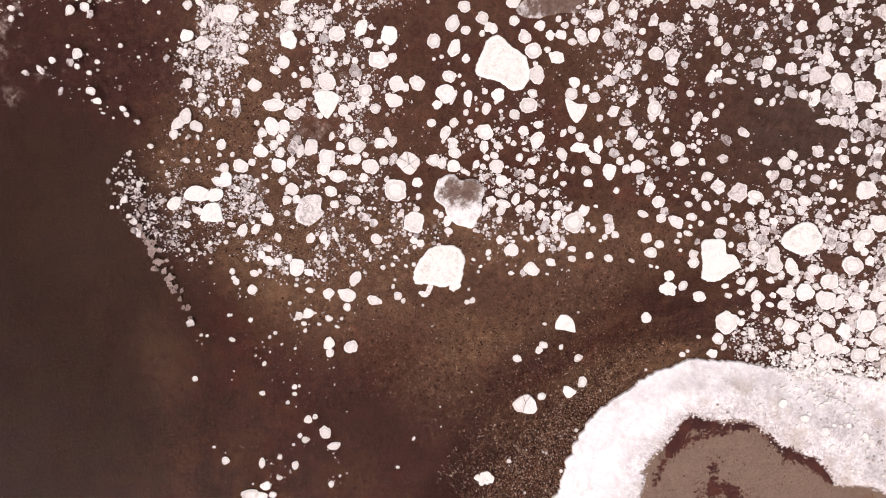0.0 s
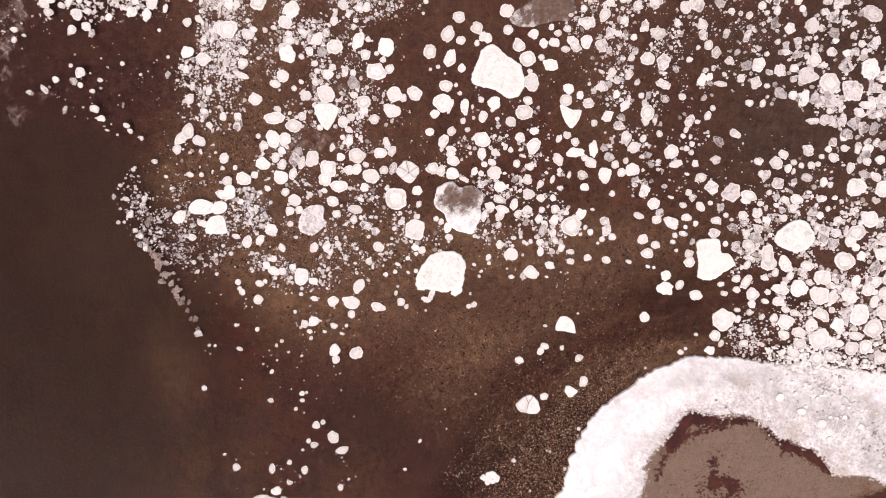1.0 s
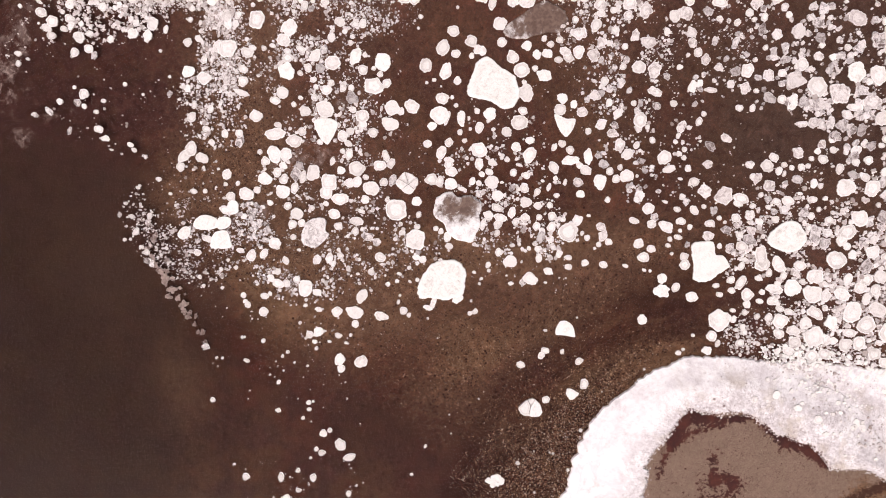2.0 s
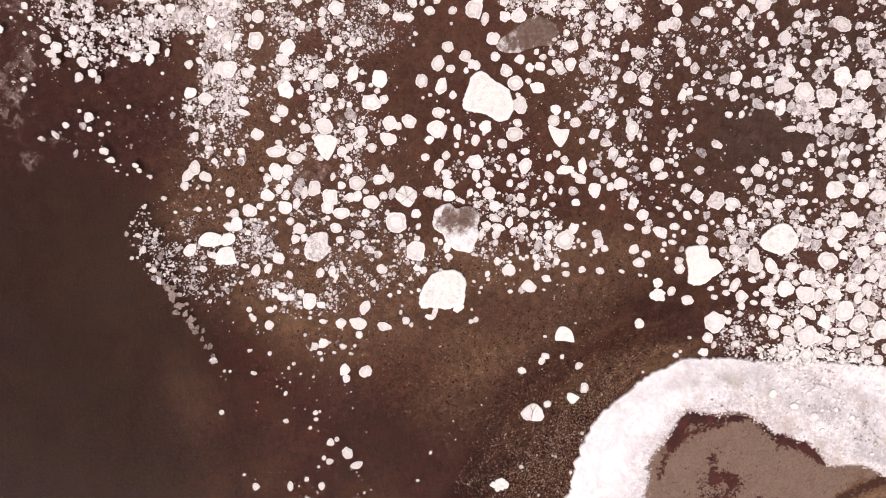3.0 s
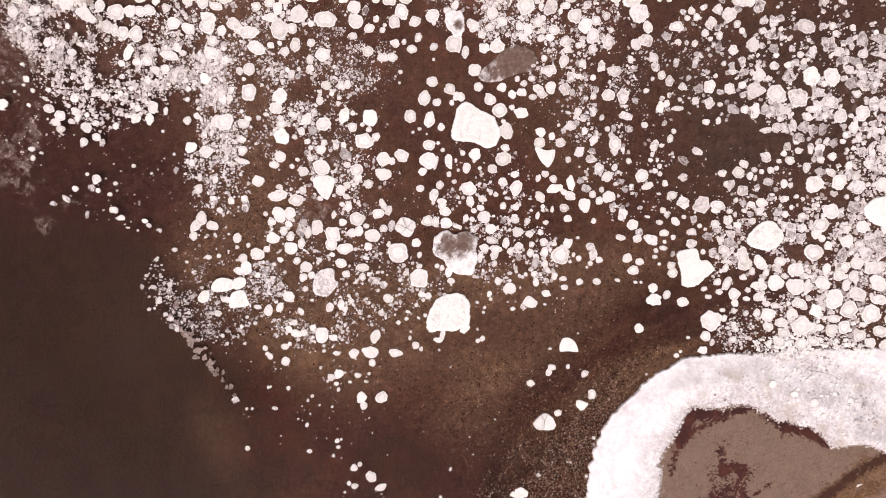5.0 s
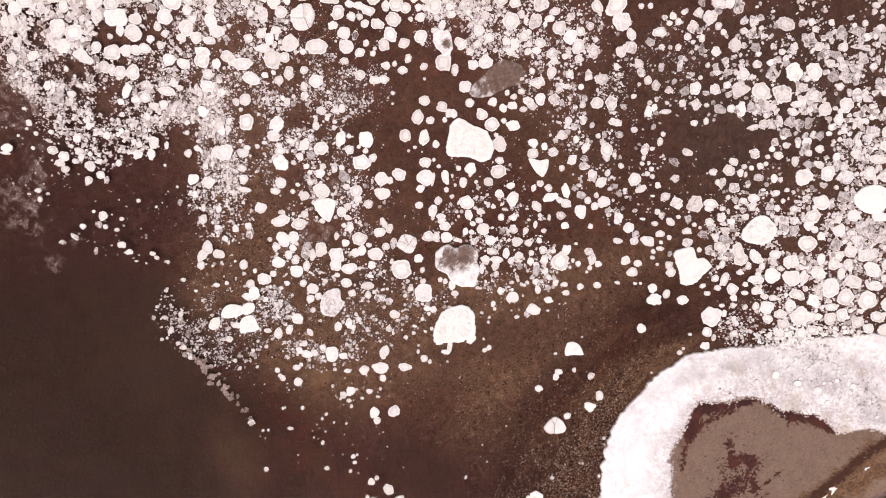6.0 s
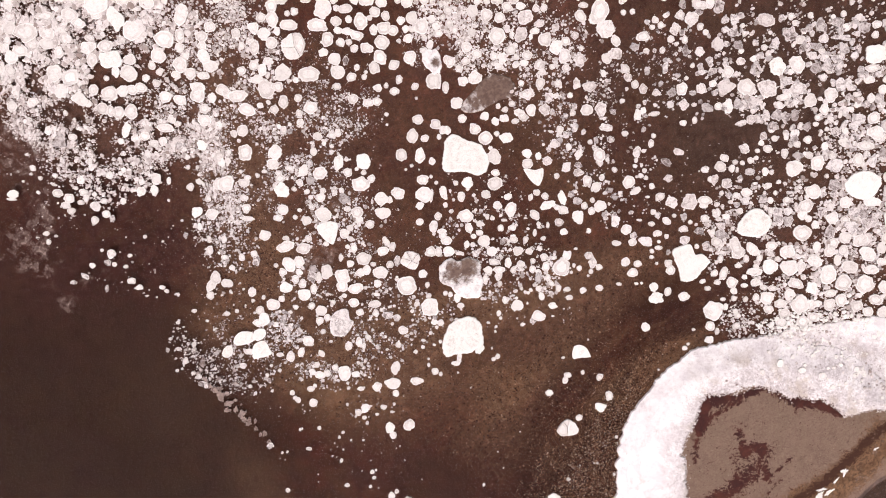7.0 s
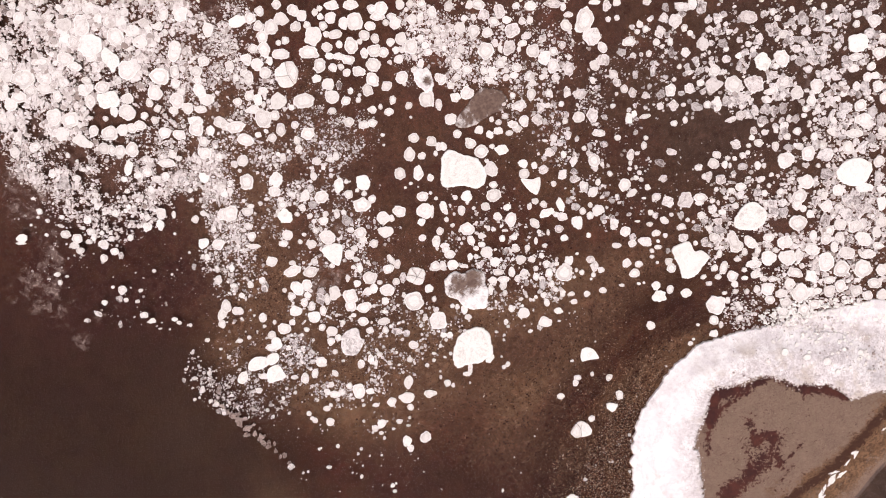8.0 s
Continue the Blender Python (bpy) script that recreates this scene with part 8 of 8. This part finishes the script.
floe(4.26, -4.95, 0.48, 0.40, 159, "b")
floe(3.31, -5.09, 0.29, 0.29, 159)
floe(2.20, -7.44, 0.18, 0.16, 159)
floe(3.38, -7.09, 0.08, 0.08, 159)
floe(3.50, -7.14, 0.11, 0.11, 159)
floe(5.36, -4.90, 0.06, 0.06, 159)
floe(4.54, -6.31, 0.14, 0.14, 159)
floe(-0.82, -1.88, 0.10, 0.10, 159)
floe(-0.51, -2.62, 0.06, 0.06, 159)
floe(0.87, -4.95, 0.08, 0.06, 159)
floe(-0.23, -5.48, 0.06, 0.06, 159)
floe(-0.20, -6.20, 0.06, 0.06, 159)
floe(-1.17, -6.64, 0.11, 0.16, 159)
floe(-8.85, -4.50, 0.19, 0.19, 0)
floe(-7.85, -7.47, 0.29, 0.29, 0)
floe(-6.56, -7.55, 0.23, 0.39, 0)
floe(-6.49, -5.01, 0.21, 0.17, 0)
floe(-6.46, -8.38, 0.39, 0.33, 0)
floe(-7.02, -8.75, 0.68, 0.49, 0)
floe(-6.21, -8.71, 0.29, 0.23, 0)
floe(-5.93, -7.32, 0.19, 0.19, 0)
floe(-5.95, -8.09, 0.23, 0.17, 0)
floe(-8.26, -6.97, 0.12, 0.08, 0)
floe(-8.96, -2.37, 0.19, 0.23, 0, "d")
floe(-8.58, -2.94, 0.12, 0.12, 0)
floe(-7.59, -2.24, 0.10, 0.14, 0)
floe(-5.60, -5.34, 0.14, 0.14, 0)
floe(-4.89, -5.95, 0.29, 0.29, 0)
floe(-4.64, -5.85, 0.19, 0.19, 0)
floe(-5.19, -6.54, 0.17, 0.19, 0)
floe(-4.98, -6.70, 0.29, 0.23, 0)
floe(-4.30, -6.41, 0.41, 0.47, 0)
floe(-3.99, -6.92, 0.50, 0.29, 10)
floe(-5.38, -7.63, 0.25, 0.33, 0)
floe(-4.11, -8.31, 0.21, 0.25, 0)
floe(-3.80, -8.01, 0.10, 0.10, 0)
floe(-1.74, -7.68, 0.14, 0.10, 0)
floe(-5.42, -6.87, 0.12, 0.10, 0)
floe(-6.67, -8.75, 0.58, 0.29, 0)
floe(4.03, -7.79, 0.12, 0.14, 0)
floe(2.76, -8.59, 0.10, 0.10, 0)
floe(6.92, -4.14, 0.10, 0.10, 0)
floe(-10.51, 0.59, 0.34, 0.24, 120, "d")
floe(-10.33, 0.31, 0.43, 0.30, 130, "d")
floe(-10.21, 0.02, 0.51, 0.36, 66, "d")
floe(-9.99, -0.38, 0.43, 0.30, 7, "d")
floe(-10.13, -0.6, 0.30, 0.21, 2, "d")
floe(-9.63, -0.92, 0.43, 0.30, 27, "d")
floe(-9.63, -1.2, 0.30, 0.21, 101, "d")
floe(-9.03, -1.99, 0.28, 0.19, 62, "d")
floe(-10.58, 0.84, 0.28, 0.19, 115, "d")
floe(-9.51, -1.41, 0.26, 0.18, 0, "d")
floe(-10.77, 1.12, 0.26, 0.18, 68, "d")
floe(-10.12, 0.33, 0.26, 0.18, 140, "d")
floe(-9.79, -0.68, 0.30, 0.21, 54, "d")
floe(-9.29, -1.66, 0.21, 0.15, 84, "d")
brash("brash", -11.47, 17.05, 2.95, 2.49, 159, 900, 0.068, 0.317, 0.00, 0.7)
brash("brash", -8.22, 15.82, 2.72, 2.04, 159, 700, 0.068, 0.317, 0.00, 0.7)
brash("brash", -12.73, 14.76, 2.49, 1.36, 159, 600, 0.068, 0.272, 0.00, 0.7)
brash("brash", -5.78, 14.89, 1.02, 2.04, 159, 203, 0.047, 0.177, 0.00, 0.7)
brash("brash", -4.76, 14.50, 1.36, 1.36, 159, 261, 0.047, 0.177, 0.00, 0.7)
brash("brash", -4.88, 12.47, 1.36, 1.81, 159, 360, 0.045, 0.199, 0.00, 0.7)
brash("brash", -7.72, 13.09, 1.13, 1.36, 159, 144, 0.045, 0.175, 0.00, 0.7)
brash("brash", -12.32, 12.97, 2.49, 0.91, 139, 400, 0.045, 0.224, 0.00, 0.7)
brash("brash", -13.18, 12.12, 2.04, 0.91, 128, 320, 0.045, 0.199, 0.00, 0.7)
brash("brash", -12.39, 10.63, 2.04, 1.36, 128, 400, 0.045, 0.175, 0.00, 0.7)
brash("brash", -10.22, 10.04, 1.81, 1.36, 179, 480, 0.045, 0.224, 0.00, 0.7)
brash("brash", -8.43, 10.30, 1.36, 0.91, 159, 320, 0.045, 0.224, 0.00, 0.7)
brash("brash", -7.33, 9.17, 0.57, 1.81, 154, 400, 0.045, 0.175, 0.00, 0.7)
brash("brash", -7.88, 6.98, 1.02, 1.81, 144, 290, 0.047, 0.177, 0.00, 0.7)
brash("brash", -7.69, 5.69, 1.13, 1.36, 159, 145, 0.047, 0.177, 0.00, 0.7)
brash("brash", -2.65, 9.75, 1.81, 1.59, 159, 463, 0.039, 0.133, 0.00, 0.7)
brash("brash", -3.44, 8.39, 2.04, 1.36, 159, 203, 0.047, 0.177, 0.00, 0.7)
brash("brash", -4.48, 6.40, 2.27, 1.81, 159, 252, 0.041, 0.175, 0.00, 0.7)
brash("brash", -2.92, 4.83, 2.04, 1.36, 159, 195, 0.045, 0.199, 0.00, 0.7)
brash("brash", -4.19, 2.87, 2.49, 1.36, 159, 240, 0.045, 0.175, 0.00, 0.7)
brash("brash", -7.77, 2.51, 2.49, 1.81, 159, 96, 0.041, 0.175, 0.00, 0.7)
brash("brash", -9.59, 1.09, 2.04, 1.02, 143, 185, 0.047, 0.177, 0.00, 0.7)
brash("brash", -10.96, 2.25, 0.57, 1.13, 9, 72, 0.041, 0.150, 0.00, 0.7)
brash("brash", -5.95, -0.32, 2.04, 0.79, 159, 168, 0.041, 0.175, 0.00, 0.7)
brash("brash", -3.55, 0.13, 1.81, 1.13, 159, 139, 0.047, 0.177, 0.00, 0.7)
brash("brash", -2.70, 1.05, 1.36, 1.13, 159, 120, 0.045, 0.175, 0.00, 0.7)
brash("brash", 2.84, 11.62, 1.59, 1.59, 159, 720, 0.045, 0.175, 0.00, 0.7)
brash("brash", 3.48, 10.22, 1.36, 1.13, 159, 320, 0.045, 0.175, 0.00, 0.7)
brash("brash", 4.99, 9.18, 2.49, 2.04, 159, 280, 0.045, 0.199, 0.00, 0.7)
brash("brash", 6.76, 10.13, 2.04, 2.04, 159, 200, 0.045, 0.199, 0.00, 0.7)
brash("brash", 6.75, 6.87, 2.04, 2.04, 159, 195, 0.045, 0.199, 0.00, 0.7)
brash("grey", 6.32, 6.33, 1.36, 1.59, 159, 39, 0.091, 0.295, 0.00, 0.7)
brash("grey", 7.20, 3.12, 0.91, 1.36, 159, 39, 0.068, 0.272, 0.00, 0.7)
brash("brash", 7.24, 3.59, 2.04, 1.81, 159, 115, 0.052, 0.177, 0.00, 0.7)
brash("brash", 2.87, 4.79, 2.04, 1.59, 159, 72, 0.045, 0.175, 0.00, 0.7)
brash("brash", 2.07, 2.67, 2.49, 1.36, 159, 280, 0.045, 0.175, 0.00, 0.7)
brash("brash", 3.59, 0.85, 1.13, 0.91, 159, 160, 0.045, 0.199, 0.00, 0.7)
brash("grey", 10.20, 7.20, 1.59, 2.49, 159, 62, 0.091, 0.272, 0.00, 0.7)
brash("grey", 12.64, 6.74, 2.04, 2.72, 159, 86, 0.091, 0.317, 0.00, 0.7)
brash("grey", 15.44, 5.21, 2.49, 2.72, 159, 174, 0.091, 0.363, 0.00, 0.7)
brash("grey", 17.82, 4.54, 1.81, 3.17, 159, 150, 0.091, 0.363, 0.00, 0.7)
brash("brash", 15.44, 5.21, 4.08, 3.40, 159, 280, 0.045, 0.224, 0.00, 0.7)
brash("brash", 13.51, 5.12, 1.59, 1.13, 159, 120, 0.068, 0.227, 0.00, 0.7)
brash("brash", 11.12, 0.89, 1.81, 1.36, 159, 184, 0.045, 0.199, 0.00, 0.7)
brash("brash", 13.19, 0.59, 1.36, 2.27, 159, 220, 0.068, 0.227, 0.00, 0.7)
brash("brash", 16.45, 1.03, 2.04, 3.17, 159, 550, 0.068, 0.227, 0.00, 0.7)
brash("brash", 15.12, -2.35, 2.49, 2.49, 159, 440, 0.068, 0.224, 0.00, 0.7)
brash("grey", 16.11, -1.51, 1.36, 2.04, 159, 50, 0.113, 0.317, 0.00, 0.7)
brash("brash", 12.82, -1.96, 1.36, 2.04, 159, 280, 0.045, 0.199, 0.00, 0.7)
brash("brash", 10.83, -3.18, 1.02, 1.02, 159, 176, 0.045, 0.175, 0.00, 0.7)
brash("ice_block", 14.22, -4.36, 2.49, 0.91, 159, 150, 0.045, 0.159, 0.03, 0.2)
brash("brash", 12.92, -4.61, 2.04, 0.45, 154, 160, 0.045, 0.175, 0.05, 0.2)
brash("brash", 10.54, -0.10, 1.13, 1.13, 159, 145, 0.052, 0.177, 0.00, 0.7)
brash("brash", 1.21, 1.03, 1.36, 0.68, 159, 69, 0.052, 0.177, 0.00, 0.7)
brash("brash", 2.04, -0.03, 2.72, 0.91, 159, 72, 0.034, 0.124, 0.00, 0.7)
brash("brash", -0.91, 0.61, 1.36, 1.36, 159, 69, 0.052, 0.177, 0.00, 0.7)
brash("brash", -7.64, -0.81, 1.36, 0.91, 159, 20, 0.034, 0.124, 0.00, 0.7)
brash("brash", -4.32, -1.84, 1.81, 1.13, 159, 24, 0.034, 0.124, 0.00, 0.7)
brash("brash", -5.97, -3.51, 3.17, 1.36, 159, 36, 0.023, 0.100, 0.00, 0.7)
brash("brash", -10.42, 6.74, 2.27, 1.81, 159, 16, 0.027, 0.100, 0.00, 0.7)
brash("brash", -12.46, 6.55, 2.49, 1.36, 138, 30, 0.027, 0.124, 0.00, 0.7)
brash("brash", -13.47, 8.16, 2.49, 0.91, 159, 16, 0.027, 0.124, 0.00, 0.7)
brash("brash", -10.18, 4.69, 1.36, 2.27, 159, 36, 0.027, 0.124, 0.00, 0.7)
brash("brash", -3.78, -5.08, 3.88, 2.91, 0, 9, 0.019, 0.086, 0.00, 0.7)
brash("brash", -5.84, -7.75, 2.33, 1.16, 0, 36, 0.029, 0.107, 0.00, 0.7)
brash("brash", 3.56, -6.89, 1.16, 1.16, 0, 24, 0.029, 0.096, 0.00, 0.7)
brash("brash", 14.66, 9.89, 9.07, 1.25, 159, 500, 0.068, 0.363, 0.00, 0.7)
brash("brash", -3.70, 17.05, 10.20, 1.47, 159, 1500, 0.068, 0.408, 0.00, 0.7)
brash("brash", 19.80, -0.50, 2.04, 5.89, 159, 1200, 0.068, 0.408, 0.00, 0.7)
brash("brash", -15.04, 17.03, 1.81, 4.08, 159, 900, 0.068, 0.363, 0.00, 0.7)
brash("slush", -11.39, 17.24, 3.17, 2.04, 159, 1704, 0.051, 0.222, 0.00, 0.3)
brash("slush", -8.14, 16.01, 2.95, 1.59, 159, 1335, 0.051, 0.210, 0.00, 0.3)
brash("slush", -12.64, 14.96, 2.49, 1.36, 159, 891, 0.051, 0.197, 0.00, 0.4)
brash("slush", -8.41, 14.28, 2.72, 1.36, 159, 649, 0.041, 0.157, 0.00, 0.5)
brash("slush", -4.96, 14.58, 1.59, 1.59, 159, 685, 0.031, 0.118, 0.00, 0.6)
brash("slush", -4.88, 12.47, 1.36, 1.59, 159, 486, 0.031, 0.118, 0.00, 0.6)
brash("slush", -13.09, 12.32, 2.04, 1.13, 139, 685, 0.036, 0.143, 0.00, 0.6)
brash("slush", -9.93, 10.17, 2.04, 1.13, 174, 685, 0.036, 0.131, 0.00, 0.6)
brash("slush", -8.59, 10.48, 1.36, 0.68, 159, 361, 0.036, 0.131, 0.00, 0.5)
brash("slush", -7.42, 8.97, 0.57, 1.81, 154, 524, 0.031, 0.118, 0.00, 0.5)
brash("slush", -7.78, 6.94, 0.91, 1.81, 144, 361, 0.026, 0.099, 0.00, 0.6)
brash("slush", -12.56, 10.22, 1.81, 1.13, 139, 324, 0.031, 0.104, 0.00, 0.6)
brash("slush", 2.84, 11.62, 1.59, 1.59, 159, 649, 0.036, 0.131, 0.00, 0.5)
brash("slush", -8.55, 1.82, 1.36, 1.13, 159, 361, 0.031, 0.118, 0.00, 0.6)
brash("slush", -5.91, -0.21, 1.13, 0.45, 159, 199, 0.031, 0.104, 0.00, 0.6)
brash("slush", 16.38, 0.81, 1.81, 2.72, 159, 799, 0.041, 0.170, 0.00, 0.4)
brash("slush", 15.47, -2.00, 2.04, 1.81, 159, 632, 0.041, 0.157, 0.00, 0.3)
brash("slush", 13.68, -3.78, 2.27, 0.79, 159, 486, 0.041, 0.143, 0.00, 0.2)
brash("slush", -4.10, 17.20, 9.75, 1.36, 159, 2029, 0.051, 0.210, 0.00, 0.4)
brash("slush", -15.04, 17.03, 1.81, 4.08, 159, 1216, 0.051, 0.210, 0.00, 0.4)
brash("brash", -11.27, 16.97, 3.17, 2.04, 159, 720, 0.045, 0.175, 0.00, 0.5)
brash("brash", -8.10, 15.54, 2.72, 1.81, 159, 560, 0.045, 0.175, 0.00, 0.5)
brash("brash", -12.81, 14.56, 2.49, 1.59, 159, 290, 0.052, 0.177, 0.00, 0.6)
brash("gravel", 3.86, -6.99, 1.16, 2.3, -36, 8000, 0.018, 0.07, -0.033, 0.3)
brash("gravel", 1.58, -7.72, 2.14, 1.5, 36, 4000, 0.018, 0.066, -0.033, 0.5)
brash("gravel", 4.92, -5.46, 1.4, 0.9, 36, 2400, 0.018, 0.06, -0.033, 0.5)
brash("gravel", 4.11, -3.25, 3.11, 1.16, 26, 500, 0.023, 0.058, -0.033, 0.6)
brash("gravel", 0.19, -4.26, 3.11, 2.33, 0, 600, 0.023, 0.058, -0.033, 0.6)
brash("gravel", 6.66, -3.85, 1.55, 0.49, 26, 250, 0.023, 0.058, -0.033, 0.5)
brash("gravel", -2.56, -2.27, 2.33, 1.55, 0, 450, 0.023, 0.058, -0.033, 0.6)
brash("brash", -8.73, 11.84, 1.36, 0.68, 159, 203, 0.041, 0.147, 0.00, 0.6)
brash("brash", -5.48, 8.10, 1.13, 1.81, 159, 261, 0.041, 0.147, 0.00, 0.6)
brash("ice_block", 13.89, -4.61, 2.49, 0.73, 159, 330, 0.068, 0.227, 0.02, 0.1)
brash("ice_block", 12.34, -4.14, 1.36, 0.50, 159, 200, 0.068, 0.181, 0.02, 0.1)
brash("brash", -14.69, 11.99, 0.91, 1.36, 159, 48, 0.032, 0.124, 0.00, 0.7)
brash("brash", -14.24, 9.18, 1.36, 1.36, 159, 40, 0.032, 0.124, 0.00, 0.7)
brash("brash", -9.88, 10.86, 3.40, 1.81, 159, 406, 0.037, 0.118, 0.00, 0.6)
brash("brash", 5.03, 10.56, 2.95, 1.81, 159, 638, 0.031, 0.118, 0.00, 0.5)
brash("brash", 6.09, 8.30, 2.72, 1.59, 159, 290, 0.031, 0.118, 0.00, 0.6)
brash("brash", -10.82, 11.46, 4.53, 1.36, 159, 522, 0.031, 0.103, 0.00, 0.6)
brash("brash", -5.93, 9.35, 1.36, 2.72, 159, 290, 0.031, 0.103, 0.00, 0.5)
brash("brash", -3.77, 7.57, 2.72, 2.04, 159, 522, 0.031, 0.103, 0.00, 0.5)
brash("brash", -5.27, 14.70, 1.36, 2.27, 159, 348, 0.031, 0.118, 0.00, 0.4)
brash("brash", 16.97, 6.26, 2.95, 1.59, 159, 145, 0.031, 0.118, 0.00, 0.5)
brash("brash", -6.68, 9.87, 0.57, 1.36, 159, 231, 0.039, 0.147, 0.00, 0.2)
brash("brash", -7.66, 6.65, 0.79, 1.36, 159, 203, 0.039, 0.118, 0.00, 0.3)
brash("brash", 11.79, 4.95, 6.80, 4.08, 159, 261, 0.031, 0.103, 0.00, 0.6)
brash("brash", -7.70, 1.49, 2.72, 1.36, 159, 87, 0.031, 0.103, 0.00, 0.6)
brash("ice_block", 13.18, -5.29, 2.27, 0.36, 156, 60, 0.045, 0.159, 0.14, 0.2)
brash("brash", 13.31, -6.40, 2.04, 0.79, 159, 70, 0.039, 0.147, 0.17, 0.3)
brash("brash", 15.28, -7.16, 1.36, 0.91, 159, 60, 0.039, 0.177, 0.17, 0.3)
brash("slush", -9.63, 0.98, 1.81, 0.68, 143, 133, 0.041, 0.141, 0.00, 0.5)

brash("slush", -7.17, 10.11, 0.35, 1.49, -6, 231, 0.035, 0.14, 0.00, 0.2)
brash("brash", -7.17, 10.11, 0.46, 1.49, -6, 133, 0.029, 0.143, 0.00, 0.2)
brash("slush", -7.26, 8.3, 0.32, 1.49, -6, 209, 0.035, 0.14, 0.00, 0.2)
brash("brash", -7.26, 8.3, 0.41, 1.49, -6, 121, 0.029, 0.143, 0.00, 0.2)
brash("slush", -7.29, 6.66, 0.32, 1.28, -6, 143, 0.035, 0.14, 0.00, 0.2)
brash("brash", -7.29, 6.66, 0.41, 1.28, -6, 82, 0.029, 0.143, 0.00, 0.2)
brash("grey", -6.82, 1.8, 0.6, 0.85, 20, 190, 0.06, 0.2, 0.00, 0.2)
brash("brash", -6.82, 1.8, 0.7, 0.9, 20, 120, 0.03, 0.1, 0.00, 0.2)
brash("slush", -13.36, 11.72, 2.50, 0.68, -66, 520, 0.045, 0.17, 0.00, 0.4)
brash("slush", -11.79, 9.21, 1.36, 0.91, -21, 200, 0.045, 0.17, 0.00, 0.4)
brash("slush", -8.51, 10.1, 2.50, 0.64, -6, 420, 0.045, 0.17, 0.00, 0.4)
brash("slush", -6.06, 9.63, 0.91, 1.36, -21, 260, 0.045, 0.17, 0.00, 0.4)
brash("slush", -8.82, 14.43, 2.73, 1.36, -21, 420, 0.045, 0.17, 0.00, 0.4)
brash("slush", -11.33, 16.31, 2.05, 1.59, -21, 420, 0.045, 0.17, 0.00, 0.4)
brash("slush", -7.19, 12.65, 1.36, 1.36, -21, 240, 0.045, 0.17, 0.00, 0.4)
# the finest crumbs
brash("brash", 2.11, 10.83, 1.40, 1.16, 159, 290, 0.018, 0.078, 0.00, 0.5)
brash("brash", 10.04, 7.43, 1.40, 1.40, 159, 203, 0.018, 0.078, 0.00, 0.5)
brash("brash", -2.16, 9.32, 1.74, 1.28, 159, 406, 0.018, 0.078, 0.00, 0.5)
brash("brash", -8.13, 5.98, 1.16, 1.40, 159, 231, 0.018, 0.078, 0.00, 0.5)
brash("brash", -10.16, 9.98, 2.79, 1.40, 159, 522, 0.018, 0.078, 0.00, 0.5)
brash("brash", -13.71, 12.37, 1.63, 0.93, 159, 290, 0.018, 0.078, 0.00, 0.5)
brash("brash", -1.69, 3.99, 1.86, 0.93, 159, 90, 0.018, 0.078, 0.00, 0.5)
brash("brash", 6.15, 6.23, 2.09, 2.09, 159, 261, 0.018, 0.078, 0.00, 0.5)
brash("brash", 12.9, 1.56, 1.40, 1.40, 159, 145, 0.018, 0.078, 0.00, 0.5)
brash("brash", -9.47, 1.12, 1.86, 1.16, 159, 348, 0.018, 0.078, 0.00, 0.5)
brash("brash", -4.27, 0.78, 1.63, 1.05, 159, 203, 0.018, 0.078, 0.00, 0.5)
brash("brash", 10.38, -2.85, 1.16, 0.93, 159, 145, 0.018, 0.078, 0.00, 0.5)
brash("brash", 3.49, 10.81, 1.63, 0.93, 159, 203, 0.018, 0.078, 0.00, 0.5)
brash("brash", -6.34, 8.2, 1.40, 1.16, 159, 203, 0.018, 0.078, 0.00, 0.5)
brash("brash", -10.45, 15.81, 3.02, 1.40, 159, 522, 0.018, 0.078, 0.00, 0.5)
brash("brash", -5.75, 13.52, 1.40, 1.63, 159, 290, 0.018, 0.078, 0.00, 0.5)
brash("brash", 2.91, 1.44, 1.40, 0.93, 159, 87, 0.018, 0.078, 0.00, 0.5)
brash("brash", -2.33, 11.44, 2.09, 1.16, 159, 174, 0.018, 0.078, 0.00, 0.5)

HEAPS = {
    "ice_floe": ("small_ice_floes", ICE, "crowd of small white pancake floes"),
    "ice_block": ("small_ice_blocks", SNOW_ICE, "crowd of small angular white ice blocks"),
    "slush_floe": ("small_slush_floes", GREY_ICE, "crowd of small wet grey slush lumps"),
    "brash": ("brash_ice", BRASH, "scattered white crumbs of brash ice"),
    "slush": ("thin_slush", SLUSH, "thin broken skin of pinkish-white slush between the floes"),
    "gravel": ("gravel", GRAVEL, "tan and dark pebbles on the shallow lake bed"),
    "grey": ("grey_brash_ice", GREY_ICE, "scattered grey crumbs of half-melted ice"),
}
for heap, (V, F, W) in LOOSE.items():
    name, material, label = HEAPS[heap]
    tagged(mesh_object(name, V, F, material, False, W), label, "ice" if heap != "gravel" else "gravel", kind="stuff")
